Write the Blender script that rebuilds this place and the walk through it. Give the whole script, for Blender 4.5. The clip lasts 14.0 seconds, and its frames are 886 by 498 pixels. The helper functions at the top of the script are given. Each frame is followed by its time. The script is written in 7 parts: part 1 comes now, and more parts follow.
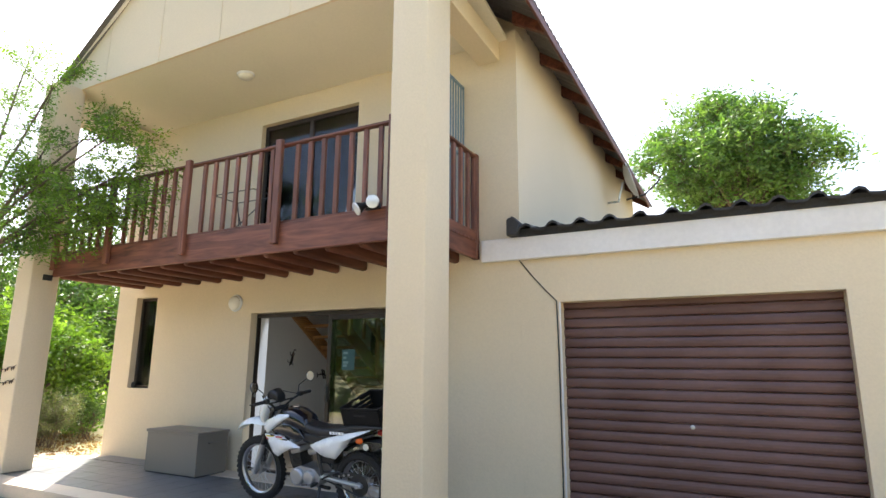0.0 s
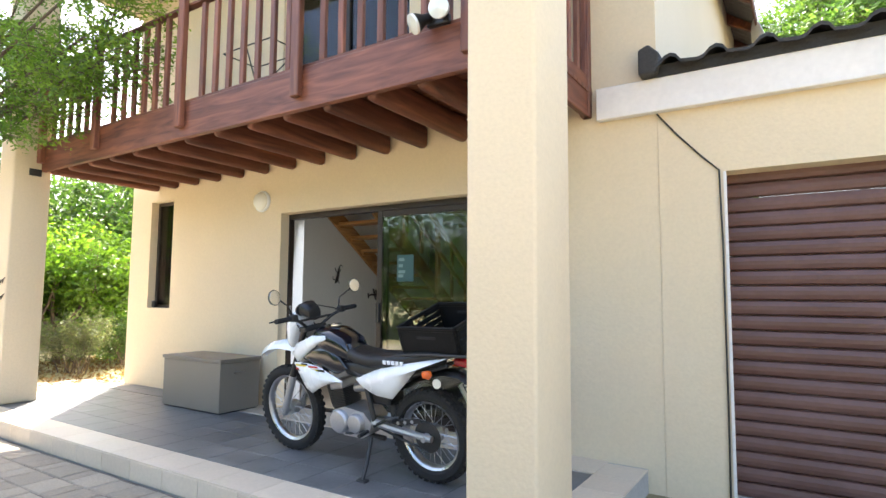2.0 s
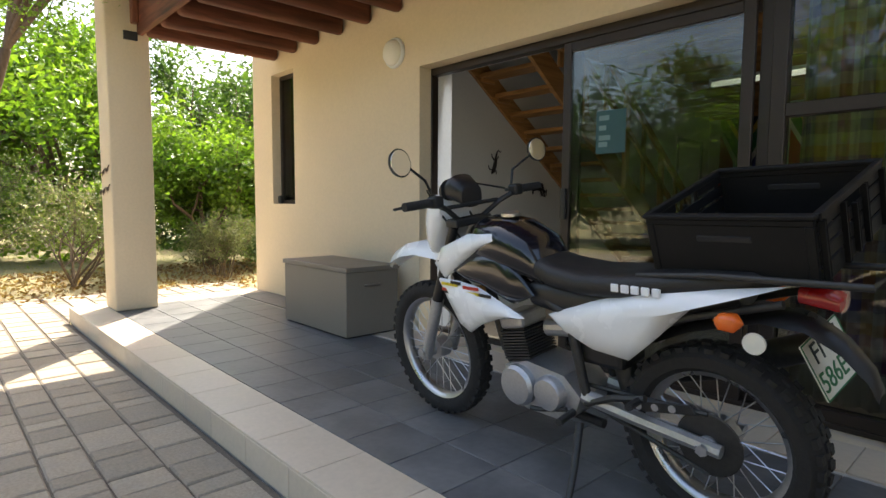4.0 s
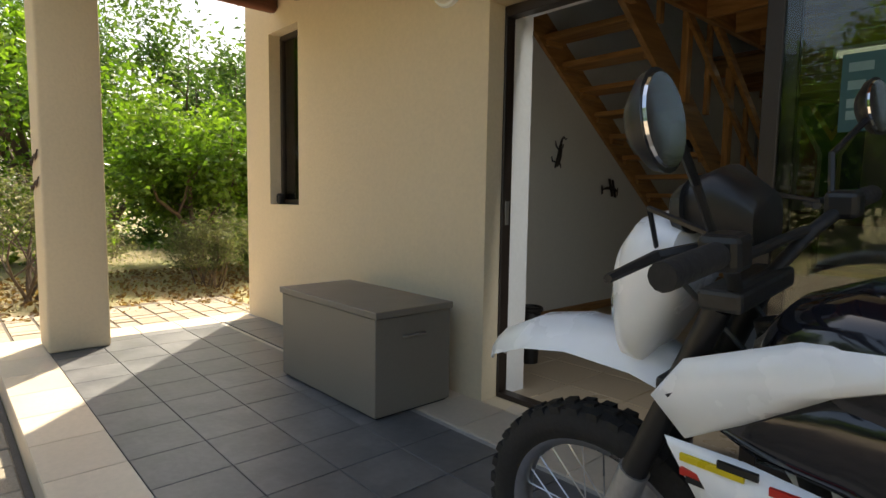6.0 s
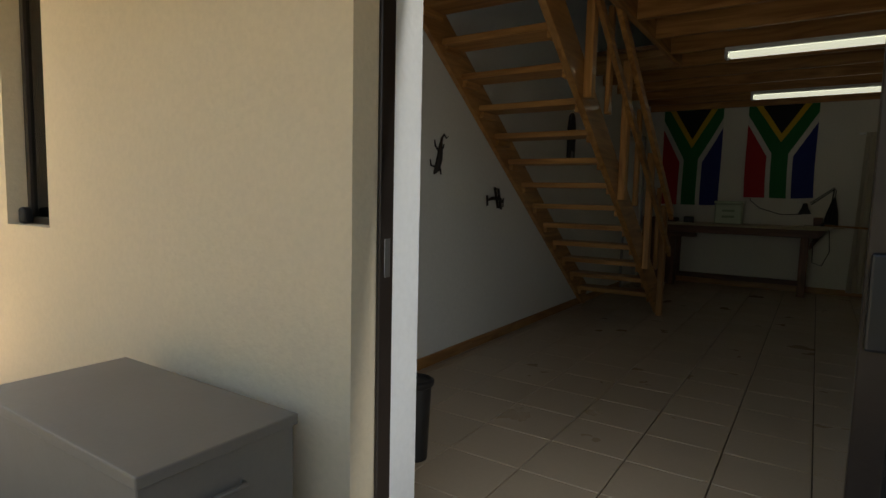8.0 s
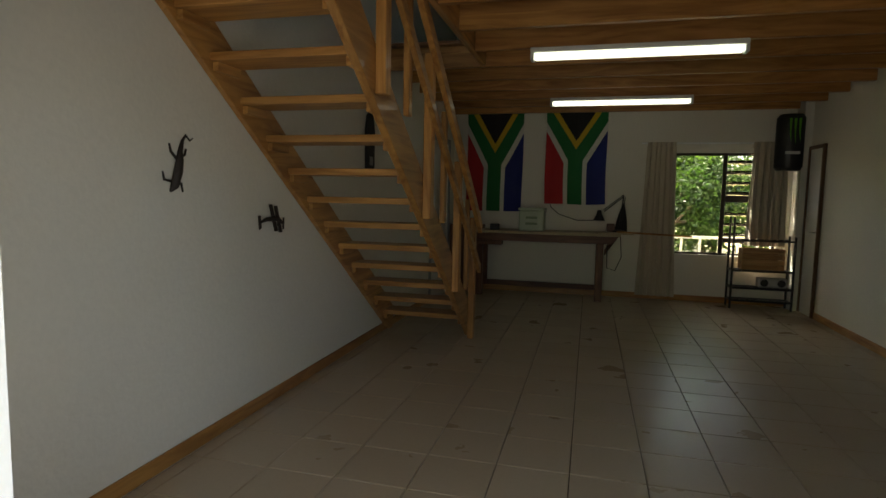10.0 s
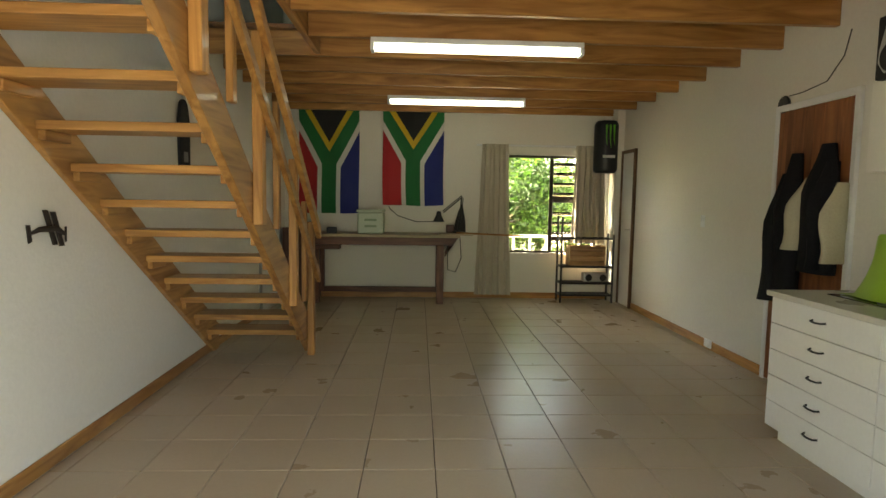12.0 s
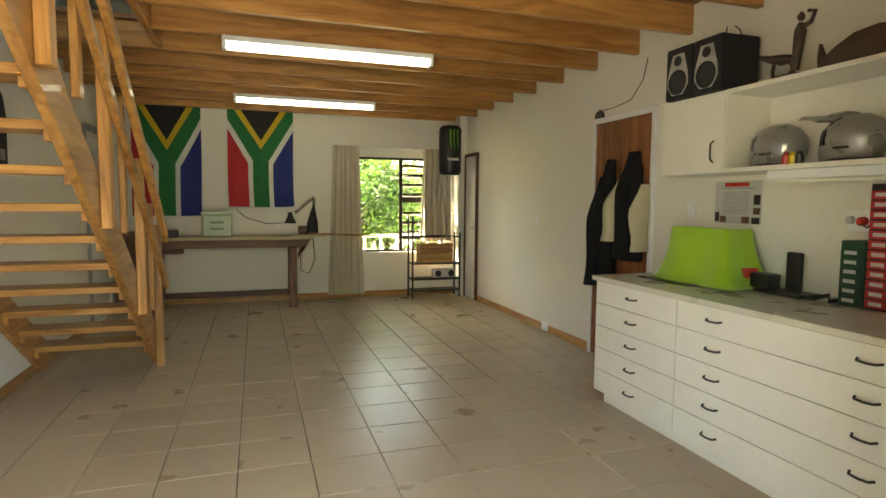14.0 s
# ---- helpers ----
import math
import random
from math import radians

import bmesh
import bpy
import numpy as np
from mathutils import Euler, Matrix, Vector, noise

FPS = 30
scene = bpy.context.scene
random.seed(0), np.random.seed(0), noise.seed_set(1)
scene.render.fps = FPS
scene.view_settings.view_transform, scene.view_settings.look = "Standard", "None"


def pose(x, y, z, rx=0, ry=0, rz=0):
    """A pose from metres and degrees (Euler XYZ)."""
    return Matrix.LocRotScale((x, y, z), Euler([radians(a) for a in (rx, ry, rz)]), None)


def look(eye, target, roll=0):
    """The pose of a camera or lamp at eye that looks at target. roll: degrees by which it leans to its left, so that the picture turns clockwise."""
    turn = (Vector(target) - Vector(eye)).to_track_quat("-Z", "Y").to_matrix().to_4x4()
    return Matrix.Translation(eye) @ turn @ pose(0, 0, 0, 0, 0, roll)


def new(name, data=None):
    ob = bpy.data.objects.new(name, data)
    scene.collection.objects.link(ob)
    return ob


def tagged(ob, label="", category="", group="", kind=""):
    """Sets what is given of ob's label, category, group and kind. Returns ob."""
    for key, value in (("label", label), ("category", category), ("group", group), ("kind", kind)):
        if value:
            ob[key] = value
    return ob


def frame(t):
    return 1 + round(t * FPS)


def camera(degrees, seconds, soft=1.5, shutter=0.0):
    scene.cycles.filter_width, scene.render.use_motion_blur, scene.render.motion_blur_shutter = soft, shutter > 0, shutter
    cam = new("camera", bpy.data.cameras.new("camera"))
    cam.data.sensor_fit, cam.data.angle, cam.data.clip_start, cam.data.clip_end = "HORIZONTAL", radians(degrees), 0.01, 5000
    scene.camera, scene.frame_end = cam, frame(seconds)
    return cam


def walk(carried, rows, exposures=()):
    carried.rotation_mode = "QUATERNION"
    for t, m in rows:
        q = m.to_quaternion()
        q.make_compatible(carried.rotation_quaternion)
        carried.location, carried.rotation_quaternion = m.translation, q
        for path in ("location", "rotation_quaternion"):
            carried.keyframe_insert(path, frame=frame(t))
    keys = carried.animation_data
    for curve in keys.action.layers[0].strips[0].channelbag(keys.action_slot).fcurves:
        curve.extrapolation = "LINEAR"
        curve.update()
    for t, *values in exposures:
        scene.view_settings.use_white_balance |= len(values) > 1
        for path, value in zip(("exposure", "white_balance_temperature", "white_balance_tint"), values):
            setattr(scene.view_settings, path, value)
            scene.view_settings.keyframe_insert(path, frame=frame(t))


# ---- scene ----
cam = camera(76.0, 14.0)
PATH = [
    (0, (0.811, 0.167, 1.442), (-0.095, 1.905, 1.84), 0.4),
    (0.5, (0.509, 0.53, 1.398), (-0.398, 2.269, 1.789), 0.5),
    (1, (0.197, 0.938, 1.349), (-0.737, 2.671, 1.699), 0.5),
    (1.5, (-0.116, 1.36, 1.277), (-1.103, 3.077, 1.556), 0.5),
    (2, (-0.422, 1.763, 1.222), (-1.497, 3.442, 1.387), 0.4),
    (2.5, (-0.765, 2.14, 1.15), (-1.966, 3.737, 1.222), 0.3),
    (3, (-1.153, 2.507, 1.091), (-2.472, 4.009, 1.042), 0.4),
    (3.5, (-1.476, 2.85, 1.073), (-2.873, 4.277, 0.948), 0.4),
    (4, (-1.839, 3.123, 1.049), (-3.306, 4.473, 0.889), 0.3),
    (6.5, (-3.533, 4.091, 1.15), (-5.007, 5.429, 0.965), 1.0),
    (7, (-3.773, 4.303, 1.178), (-5.144, 5.747, 0.992), 1.3),
    (7.5, (-3.996, 4.524, 1.188), (-5.22, 6.095, 1.004), 1.2),
    (8, (-4.156, 4.784, 1.245), (-5.248, 6.449, 1.059), 1.3),
    (8.5, (-4.252, 5.009, 1.273), (-5.193, 6.765, 1.098), 1.2),
    (9, (-4.313, 5.268, 1.332), (-5.102, 7.097, 1.153), 1.2),
    (11.5, (-4.547, 6.1, 1.426), (-4.609, 8.091, 1.248), 0.9),
    (12, (-4.573, 6.113, 1.412), (-4.484, 8.104, 1.239), 0.9),
    (12.5, (-4.626, 6.071, 1.397), (-4.373, 8.047, 1.23), 0.9),
    (13, (-4.689, 6.016, 1.405), (-4.294, 7.97, 1.237), 0.8),
    (13.5, (-4.716, 5.97, 1.41), (-4.203, 7.896, 1.245), 0.6),
    (14, (-4.733, 5.939, 1.409), (-4.108, 7.832, 1.245), 0.5),
]
walk(cam, [(t, look(eye, target, roll)) for t, eye, target, roll in PATH],
     [(0, 1.8, 6400, 10), (2.0, 2.5, 6500, 10), (3.2, 2.35, 6700, 10), (4.2, 1.5, 7100, 9), (6.3, 1.1, 7400, 8), (8.0, 1.4, 7300, 8), (9.2, 1.75, 7300, 8), (11.3, 4.15, 7700, 4), (12.5, 4.5, 8000, 4), (14.0, 4.9, 8100, 4)])

# ---- light ----
SUN_EL, SUN_AZ = radians(53), (-0.72, 0.69)
world = bpy.data.worlds.new("sky")
scene.world = world
world.use_nodes = True
wn = world.node_tree.nodes
sky = wn.new("ShaderNodeTexSky")
sky.sky_type, sky.sun_disc = "NISHITA", False
sky.sun_elevation, sky.sun_rotation = SUN_EL, math.atan2(SUN_AZ[0], SUN_AZ[1])
sky.air_density, sky.dust_density, sky.ozone_density = 1.0, 4.0, 0.6
wn["Background"].inputs[1].default_value = 0.15
world.node_tree.links.new(sky.outputs[0], wn["Background"].inputs[0])
sun = new("sun", bpy.data.lights.new("sun", "SUN"))
sun.data.energy, sun.data.angle, sun.data.color = 4.4, radians(0.6), (1.0, 0.95, 0.86)
sun.matrix_world = look((0, 0, 20), (-SUN_AZ[0], -SUN_AZ[1], 20 - math.tan(SUN_EL)))

# added fill lamp in the sliding door's open half, boosting the sky's light indoors
door_light = new("door_light", bpy.data.lights.new("door_light", "AREA"))
door_light.data.shape, door_light.data.size, door_light.data.size_y = "RECTANGLE", 1.2, 1.95
door_light.data.energy, door_light.data.color = 2.0, (0.90, 0.95, 1.0)
# turned left and down to brighten the stair wall and near floor
door_light.matrix_world = look((-4.71, 6.45, 1.05), (-5.5, 8.3, 0.72))

# ---- materials ----
def mat(name, colour, rough=0.6, metal=0.0, vary=0.08, scale=8.0, grain=60.0, bump=0.1, spots=0.0, coat=0.0, per_object=0.0, per_island=0.0, stretch=(1, 1, 1), tint=None, sheen=0.0):
    """A surface with stains at one scale, grain at another and fine relief."""
    m = bpy.data.materials.new(name)
    m.use_nodes = True
    nt = m.node_tree
    n, l = nt.nodes, nt.links
    b = n["Principled BSDF"]
    tc = n.new("ShaderNodeTexCoord")
    mp = n.new("ShaderNodeMapping")
    mp.inputs["Scale"].default_value = stretch
    l.new(tc.outputs["Object"], mp.inputs[0])
    if per_object:
        oi, far = n.new("ShaderNodeObjectInfo"), n.new("ShaderNodeMath")
        far.operation = "MULTIPLY"
        far.inputs[1].default_value = 83.0
        l.new(oi.outputs["Random"], far.inputs[0])
        l.new(far.outputs[0], mp.inputs["Location"])
    big, fine = n.new("ShaderNodeTexNoise"), n.new("ShaderNodeTexNoise")
    for tex, sc, det in ((big, scale, 5), (fine, grain, 4)):
        tex.inputs["Scale"].default_value, tex.inputs["Detail"].default_value = sc, det
        l.new(mp.outputs[0], tex.inputs["Vector"])
    add = n.new("ShaderNodeMath")
    add.operation = "ADD"
    l.new(big.outputs[0], add.inputs[0])
    l.new(fine.outputs[0], add.inputs[1])
    rng = n.new("ShaderNodeMapRange")
    rng.inputs[1].default_value, rng.inputs[2].default_value = 0.65, 1.35
    rng.inputs[3].default_value, rng.inputs[4].default_value = 1 - vary, 1 + vary
    l.new(add.outputs[0], rng.inputs[0])
    last = rng.outputs[0]
    for amount, node, out in ((per_object, "ShaderNodeObjectInfo", "Random"), (per_island, "ShaderNodeNewGeometry", "Random Per Island")):
        if amount:
            src, r2, mul = n.new(node), n.new("ShaderNodeMapRange"), n.new("ShaderNodeMath")
            r2.inputs[3].default_value, r2.inputs[4].default_value = 1 - amount, 1 + amount
            mul.operation = "MULTIPLY"
            l.new(src.outputs[out], r2.inputs[0])
            l.new(last, mul.inputs[0])
            l.new(r2.outputs[0], mul.inputs[1])
            last = mul.outputs[0]
    mix = n.new("ShaderNodeMix")
    mix.data_type, mix.blend_type = "RGBA", "MULTIPLY"
    mix.inputs[0].default_value = 1.0
    mix.inputs[6].default_value = (*colour, 1)
    if tint:
        tm = n.new("ShaderNodeMix")
        tm.data_type = "RGBA"
        tm.inputs[6].default_value, tm.inputs[7].default_value = (*colour, 1), (*tint, 1)
        r3 = n.new("ShaderNodeMapRange")
        r3.inputs[1].default_value, r3.inputs[2].default_value = 0.42, 0.62
        l.new(big.outputs[0], r3.inputs[0])
        l.new(r3.outputs[0], tm.inputs[0])
        l.new(tm.outputs[2], mix.inputs[6])
    l.new(last, mix.inputs[7])
    l.new(mix.outputs[2], b.inputs["Base Color"])
    rr = n.new("ShaderNodeMapRange")
    rr.inputs[1].default_value, rr.inputs[2].default_value = 0.3, 0.7
    rr.inputs[3].default_value, rr.inputs[4].default_value = max(0.02, rough - 0.08), min(1, rough + 0.08)
    l.new(big.outputs[0], rr.inputs[0])
    l.new(rr.outputs[0], b.inputs["Roughness"])
    b.inputs["Metallic"].default_value = metal
    b.inputs["Coat Weight"].default_value = coat
    b.inputs["Sheen Weight"].default_value = sheen
    if bump:
        bp = n.new("ShaderNodeBump")
        bp.inputs["Strength"].default_value, bp.inputs["Distance"].default_value = bump, 0.01
        l.new(fine.outputs[0], bp.inputs["Height"])
        l.new(bp.outputs[0], b.inputs["Normal"])
    return m


def glow(name, colour, strength):
    m = mat(name, colour, vary=0.0, bump=0)
    b = m.node_tree.nodes["Principled BSDF"]
    b.inputs["Emission Color"].default_value, b.inputs["Emission Strength"].default_value = (*colour, 1), strength
    return m


def glass_mat(name, tint=(0.85, 0.88, 0.86), ior=1.5, rough=0.0):
    m = bpy.data.materials.new(name)
    m.use_nodes = True
    n, l = m.node_tree.nodes, m.node_tree.links
    n.remove(n["Principled BSDF"])
    fr, tr, gl, mx = n.new("ShaderNodeFresnel"), n.new("ShaderNodeBsdfTransparent"), n.new("ShaderNodeBsdfGlossy"), n.new("ShaderNodeMixShader")
    fr.inputs[0].default_value = ior
    tr.inputs[0].default_value = (*tint, 1)
    gl.inputs["Roughness"].default_value = rough
    l.new(fr.outputs[0], mx.inputs[0])
    l.new(tr.outputs[0], mx.inputs[1])
    l.new(gl.outputs[0], mx.inputs[2])
    l.new(mx.outputs[0], n["Material Output"].inputs[0])
    return m


def leaf_mat(name, colour, tint):
    m = mat(name, colour, rough=0.45, vary=0.25, scale=0.9, grain=9.0, bump=0, per_island=0.35, tint=tint)
    n, l = m.node_tree.nodes, m.node_tree.links
    b, out = n["Principled BSDF"], n["Material Output"]
    tl, mx = n.new("ShaderNodeBsdfTranslucent"), n.new("ShaderNodeMixShader")
    src = b.inputs["Base Color"].links[0].from_socket
    gain = n.new("ShaderNodeMix")
    gain.data_type, gain.blend_type = "RGBA", "MULTIPLY"
    gain.inputs[0].default_value, gain.inputs[7].default_value = 1.0, (1.6, 1.7, 0.7, 1)
    l.new(src, gain.inputs[6])
    l.new(gain.outputs[2], tl.inputs[0])
    mx.inputs[0].default_value = 0.45
    l.new(b.outputs[0], mx.inputs[1])
    l.new(tl.outputs[0], mx.inputs[2])
    l.new(mx.outputs[0], out.inputs[0])
    return m


def wood(name, dark, light, rough=0.5, axis=0, coat=0.0, knots=True):
    """Long grain along one axis, knots, boards that differ."""
    m = bpy.data.materials.new(name)
    m.use_nodes = True
    n, l = m.node_tree.nodes, m.node_tree.links
    b = n["Principled BSDF"]
    tc, oi, ad, mp = n.new("ShaderNodeTexCoord"), n.new("ShaderNodeObjectInfo"), n.new("ShaderNodeVectorMath"), n.new("ShaderNodeMapping")
    ad.operation = "ADD"
    sc = [9.0, 9.0, 9.0]
    sc[axis] = 0.9
    mp.inputs["Scale"].default_value = sc
    big = n.new("ShaderNodeMath")
    big.operation = "MULTIPLY"
    big.inputs[1].default_value = 37.0
    l.new(oi.outputs["Random"], big.inputs[0])
    l.new(tc.outputs["Object"], ad.inputs[0])
    l.new(big.outputs[0], ad.inputs[1])
    l.new(ad.outputs[0], mp.inputs[0])
    g, f, k = n.new("ShaderNodeTexNoise"), n.new("ShaderNodeTexNoise"), n.new("ShaderNodeTexVoronoi")
    g.inputs["Scale"].default_value, g.inputs["Detail"].default_value, g.inputs["Distortion"].default_value = 1.6, 6, 1.2
    f.inputs["Scale"].default_value, f.inputs["Detail"].default_value = 9.0, 3
    k.inputs["Scale"].default_value = 0.55
    for tex in (g, f, k):
        l.new(mp.outputs[0], tex.inputs["Vector"])
    ramp = n.new("ShaderNodeValToRGB")
    ramp.color_ramp.elements[0].position, ramp.color_ramp.elements[1].position = 0.3, 0.72
    ramp.color_ramp.elements[0].color, ramp.color_ramp.elements[1].color = (*dark, 1), (*light, 1)
    l.new(g.outputs[0], ramp.inputs[0])
    kr = n.new("ShaderNodeMapRange")
    kr.inputs[1].default_value, kr.inputs[2].default_value, kr.inputs[3].default_value = 0.04, 0.13, 0.35 if knots else 1.0
    l.new(k.outputs["Distance"], kr.inputs[0])
    vr = n.new("ShaderNodeMapRange")
    vr.inputs[3].default_value, vr.inputs[4].default_value = 0.8, 1.15
    l.new(oi.outputs["Random"], vr.inputs[0])
    m1, m2 = n.new("ShaderNodeMath"), n.new("ShaderNodeMix")
    m1.operation = "MULTIPLY"
    l.new(kr.outputs[0], m1.inputs[0])
    l.new(vr.outputs[0], m1.inputs[1])
    m2.data_type, m2.blend_type = "RGBA", "MULTIPLY"
    m2.inputs[0].default_value = 1.0
    l.new(ramp.outputs[0], m2.inputs[6])
    l.new(m1.outputs[0], m2.inputs[7])
    l.new(m2.outputs[2], b.inputs["Base Color"])
    b.inputs["Roughness"].default_value, b.inputs["Coat Weight"].default_value = rough, coat
    bp = n.new("ShaderNodeBump")
    bp.inputs["Strength"].default_value, bp.inputs["Distance"].default_value = 0.25, 0.004
    l.new(f.outputs[0], bp.inputs["Height"])
    l.new(bp.outputs[0], b.inputs["Normal"])
    return m


CREAM = mat("cream_plaster", (0.72, 0.60, 0.42), 0.85, vary=0.05, scale=0.7, grain=45, bump=0.25, tint=(0.68, 0.57, 0.40))
WHITE_IN = mat("white_inside_plaster", (0.74, 0.72, 0.66), 0.8, vary=0.04, scale=0.8, grain=40, bump=0.2)
WHITE_REVEAL = mat("white_reveal_paint", (0.8, 0.8, 0.8), 0.7, vary=0.04, scale=2, grain=40, bump=0.15)
SOFFIT = mat("soffit_paint", (0.74, 0.68, 0.56), 0.8, vary=0.04, scale=1.2, grain=30, bump=0.05)
FASCIA = mat("fascia_white", (0.78, 0.74, 0.70), 0.6, vary=0.06, scale=1.5, grain=25, bump=0.08, tint=(0.70, 0.66, 0.62))
BROWN_STEEL = mat("brown_roller_steel", (0.115, 0.055, 0.045), 0.42, vary=0.12, scale=2.0, grain=30, bump=0.05, tint=(0.135, 0.07, 0.06))
BRONZE = mat("bronze_aluminium", (0.035, 0.025, 0.02), 0.4, metal=0.3, vary=0.1, bump=0.02)
DECK = wood("reddish_deck_wood_x", (0.07, 0.02, 0.012), (0.24, 0.085, 0.045), 0.5, 0)
DECK_Y = wood("reddish_deck_wood_y", (0.075, 0.022, 0.012), (0.22, 0.075, 0.04), 0.55, 1)
DECK_Z = wood("reddish_deck_wood_z", (0.09, 0.028, 0.016), (0.27, 0.1, 0.055), 0.5, 2)
PINE_X = wood("orange_pine_x", (0.26, 0.11, 0.028), (0.56, 0.29, 0.09), 0.4, 0, 0.15)
PINE_Y = wood("orange_pine_y", (0.26, 0.11, 0.028), (0.56, 0.29, 0.09), 0.4, 1, 0.15)
PINE_Z = wood("orange_pine_z", (0.28, 0.12, 0.03), (0.60, 0.31, 0.10), 0.4, 2, 0.15)
BOARD = wood("pine_ceiling_boards", (0.13, 0.055, 0.02), (0.30, 0.14, 0.05), 0.5, 1)
DOOR_WOOD = wood("varnished_door_wood", (0.16, 0.05, 0.015), (0.33, 0.12, 0.04), 0.6, 2, 0.0, False)
DARKWOOD = wood("dark_bench_wood", (0.07, 0.025, 0.015), (0.2, 0.09, 0.05), 0.5, 0)
DARKWOOD_Z = wood("dark_leg_wood", (0.07, 0.025, 0.015), (0.2, 0.09, 0.05), 0.5, 2)
TILE_IN = mat("beige_floor_tile", (0.43, 0.34, 0.24), 0.34, vary=0.045, scale=3, grain=50, bump=0.03, per_object=0.05)
GROUT_IN = mat("dark_floor_grout", (0.12, 0.09, 0.065), 0.9, vary=0.2)
TILE_GREY = mat("slate_grey_tile", (0.11, 0.112, 0.118), 0.42, vary=0.14, scale=4, grain=30, bump=0.12, per_object=0.1, tint=(0.15, 0.15, 0.152))
GROUT_LIGHT = mat("pale_grout", (0.42, 0.40, 0.37), 0.9, vary=0.15)
TILE_CREAM = mat("cream_edge_tile", (0.62, 0.52, 0.40), 0.45, vary=0.07, scale=4, grain=40, bump=0.06, per_object=0.05)
PAVER = mat("clay_grey_paver", (0.37, 0.305, 0.225), 0.9, vary=0.2, scale=7, grain=70, bump=0.5, per_object=0.16, tint=(0.31, 0.265, 0.205))
PAVER_FAR = mat("clay_grey_paver_far", (0.37, 0.305, 0.225), 0.9, vary=0.2, scale=7, grain=70, bump=0.5, per_island=0.16, tint=(0.31, 0.265, 0.205))
SAND = mat("sandy_joint", (0.14, 0.115, 0.09), 0.95, vary=0.25, scale=5, grain=90, bump=0.5)
LAWN = mat("dry_lawn", (0.33, 0.27, 0.145), 0.95, vary=0.3, scale=1.2, grain=40, bump=0.8, tint=(0.25, 0.235, 0.11))
ROOF = mat("dark_roof_tile", (0.035, 0.032, 0.03), 0.75, vary=0.3, scale=12, grain=60, bump=0.5, per_object=0.25)
ROOF_SHEET = mat("grey_roof_sheet", (0.14, 0.13, 0.125), 0.55, vary=0.2, scale=3, grain=20, bump=0.1)
BARK = mat("bark", (0.12, 0.085, 0.06), 0.95, vary=0.35, scale=6, grain=40, bump=1.0, stretch=(1, 1, 0.3))
LEAF_BRIGHT = leaf_mat("leaf_bright", (0.10, 0.19, 0.022), (0.15, 0.235, 0.035))
LEAF_MID = leaf_mat("leaf_mid", (0.05, 0.105, 0.025), (0.085, 0.14, 0.035))
LEAF_DARK = leaf_mat("leaf_dark", (0.03, 0.065, 0.018), (0.05, 0.085, 0.025))
LEAF_GREY = leaf_mat("leaf_grey", (0.10, 0.12, 0.06), (0.15, 0.155, 0.085))
LITTER = leaf_mat("fallen_leaves", (0.16, 0.09, 0.045), (0.22, 0.14, 0.07))
GLASS = glass_mat("window_glass", (0.80, 0.82, 0.80), 1.55)
GLASS_CLEAR = glass_mat("clear_glass", (0.93, 0.95, 0.93), 1.45)
BOX_GREY = mat("taupe_painted_board", (0.215, 0.185, 0.15), 0.5, vary=0.04, scale=3, grain=60, bump=0.04)
WHITE_MELAMINE = mat("white_melamine", (0.78, 0.76, 0.70), 0.35, vary=0.03, scale=2, grain=50, bump=0.02)
WORKTOP = mat("cream_worktop", (0.62, 0.59, 0.50), 0.3, vary=0.05, scale=3, grain=120, bump=0.02)
BLACK = mat("black_plastic", (0.012, 0.012, 0.013), 0.42, vary=0.2, bump=0.03)
BLACK_MATT = mat("black_matt", (0.014, 0.014, 0.015), 0.8, vary=0.25, grain=90, bump=0.15)
RUBBER = mat("tyre_rubber", (0.018, 0.017, 0.017), 0.85, vary=0.25, grain=80, bump=0.3)
STEEL = mat("brushed_steel", (0.55, 0.55, 0.56), 0.32, metal=1.0, vary=0.08, bump=0.03)
ALLOY = mat("cast_alloy", (0.48, 0.48, 0.49), 0.45, metal=0.85, vary=0.12, grain=90, bump=0.1)
DARK_STEEL = mat("dark_steel", (0.05, 0.05, 0.05), 0.5, metal=0.6, vary=0.2, bump=0.05)
WHITE_PLASTIC = mat("white_plastic", (0.80, 0.82, 0.84), 0.3, vary=0.02, scale=3, bump=0.01, coat=0.3)


# ---- building blocks ----
def mesh_of(name, bm, material, smooth=None):
    me = bpy.data.meshes.new(name)
    bm.to_mesh(me)
    bm.free()
    me.materials.append(material)
    if smooth is not None:
        me.polygons.foreach_set("use_smooth", [True] * len(me.polygons))
        if smooth < 180:
            me.set_sharp_from_angle(angle=radians(smooth))
    return me


def part(name, bm, material, parent=None, label="", smooth=None):
    ob = new(name, mesh_of(name, bm, material, smooth))
    if parent:
        ob.parent = parent
    return tagged(ob, label)


def thing(name, at, label, category, group="", kind="", turn=0.0):
    ob = new(name)
    ob.empty_display_size = 0.1
    ob.matrix_world = pose(*at, 0, 0, turn)
    return tagged(ob, label, category, group, kind)


def structure(name, bm, material, label, category="", smooth=None):
    return tagged(part(name, bm, material, None, "", smooth), label, category or name.split("_")[0], "", "structure")


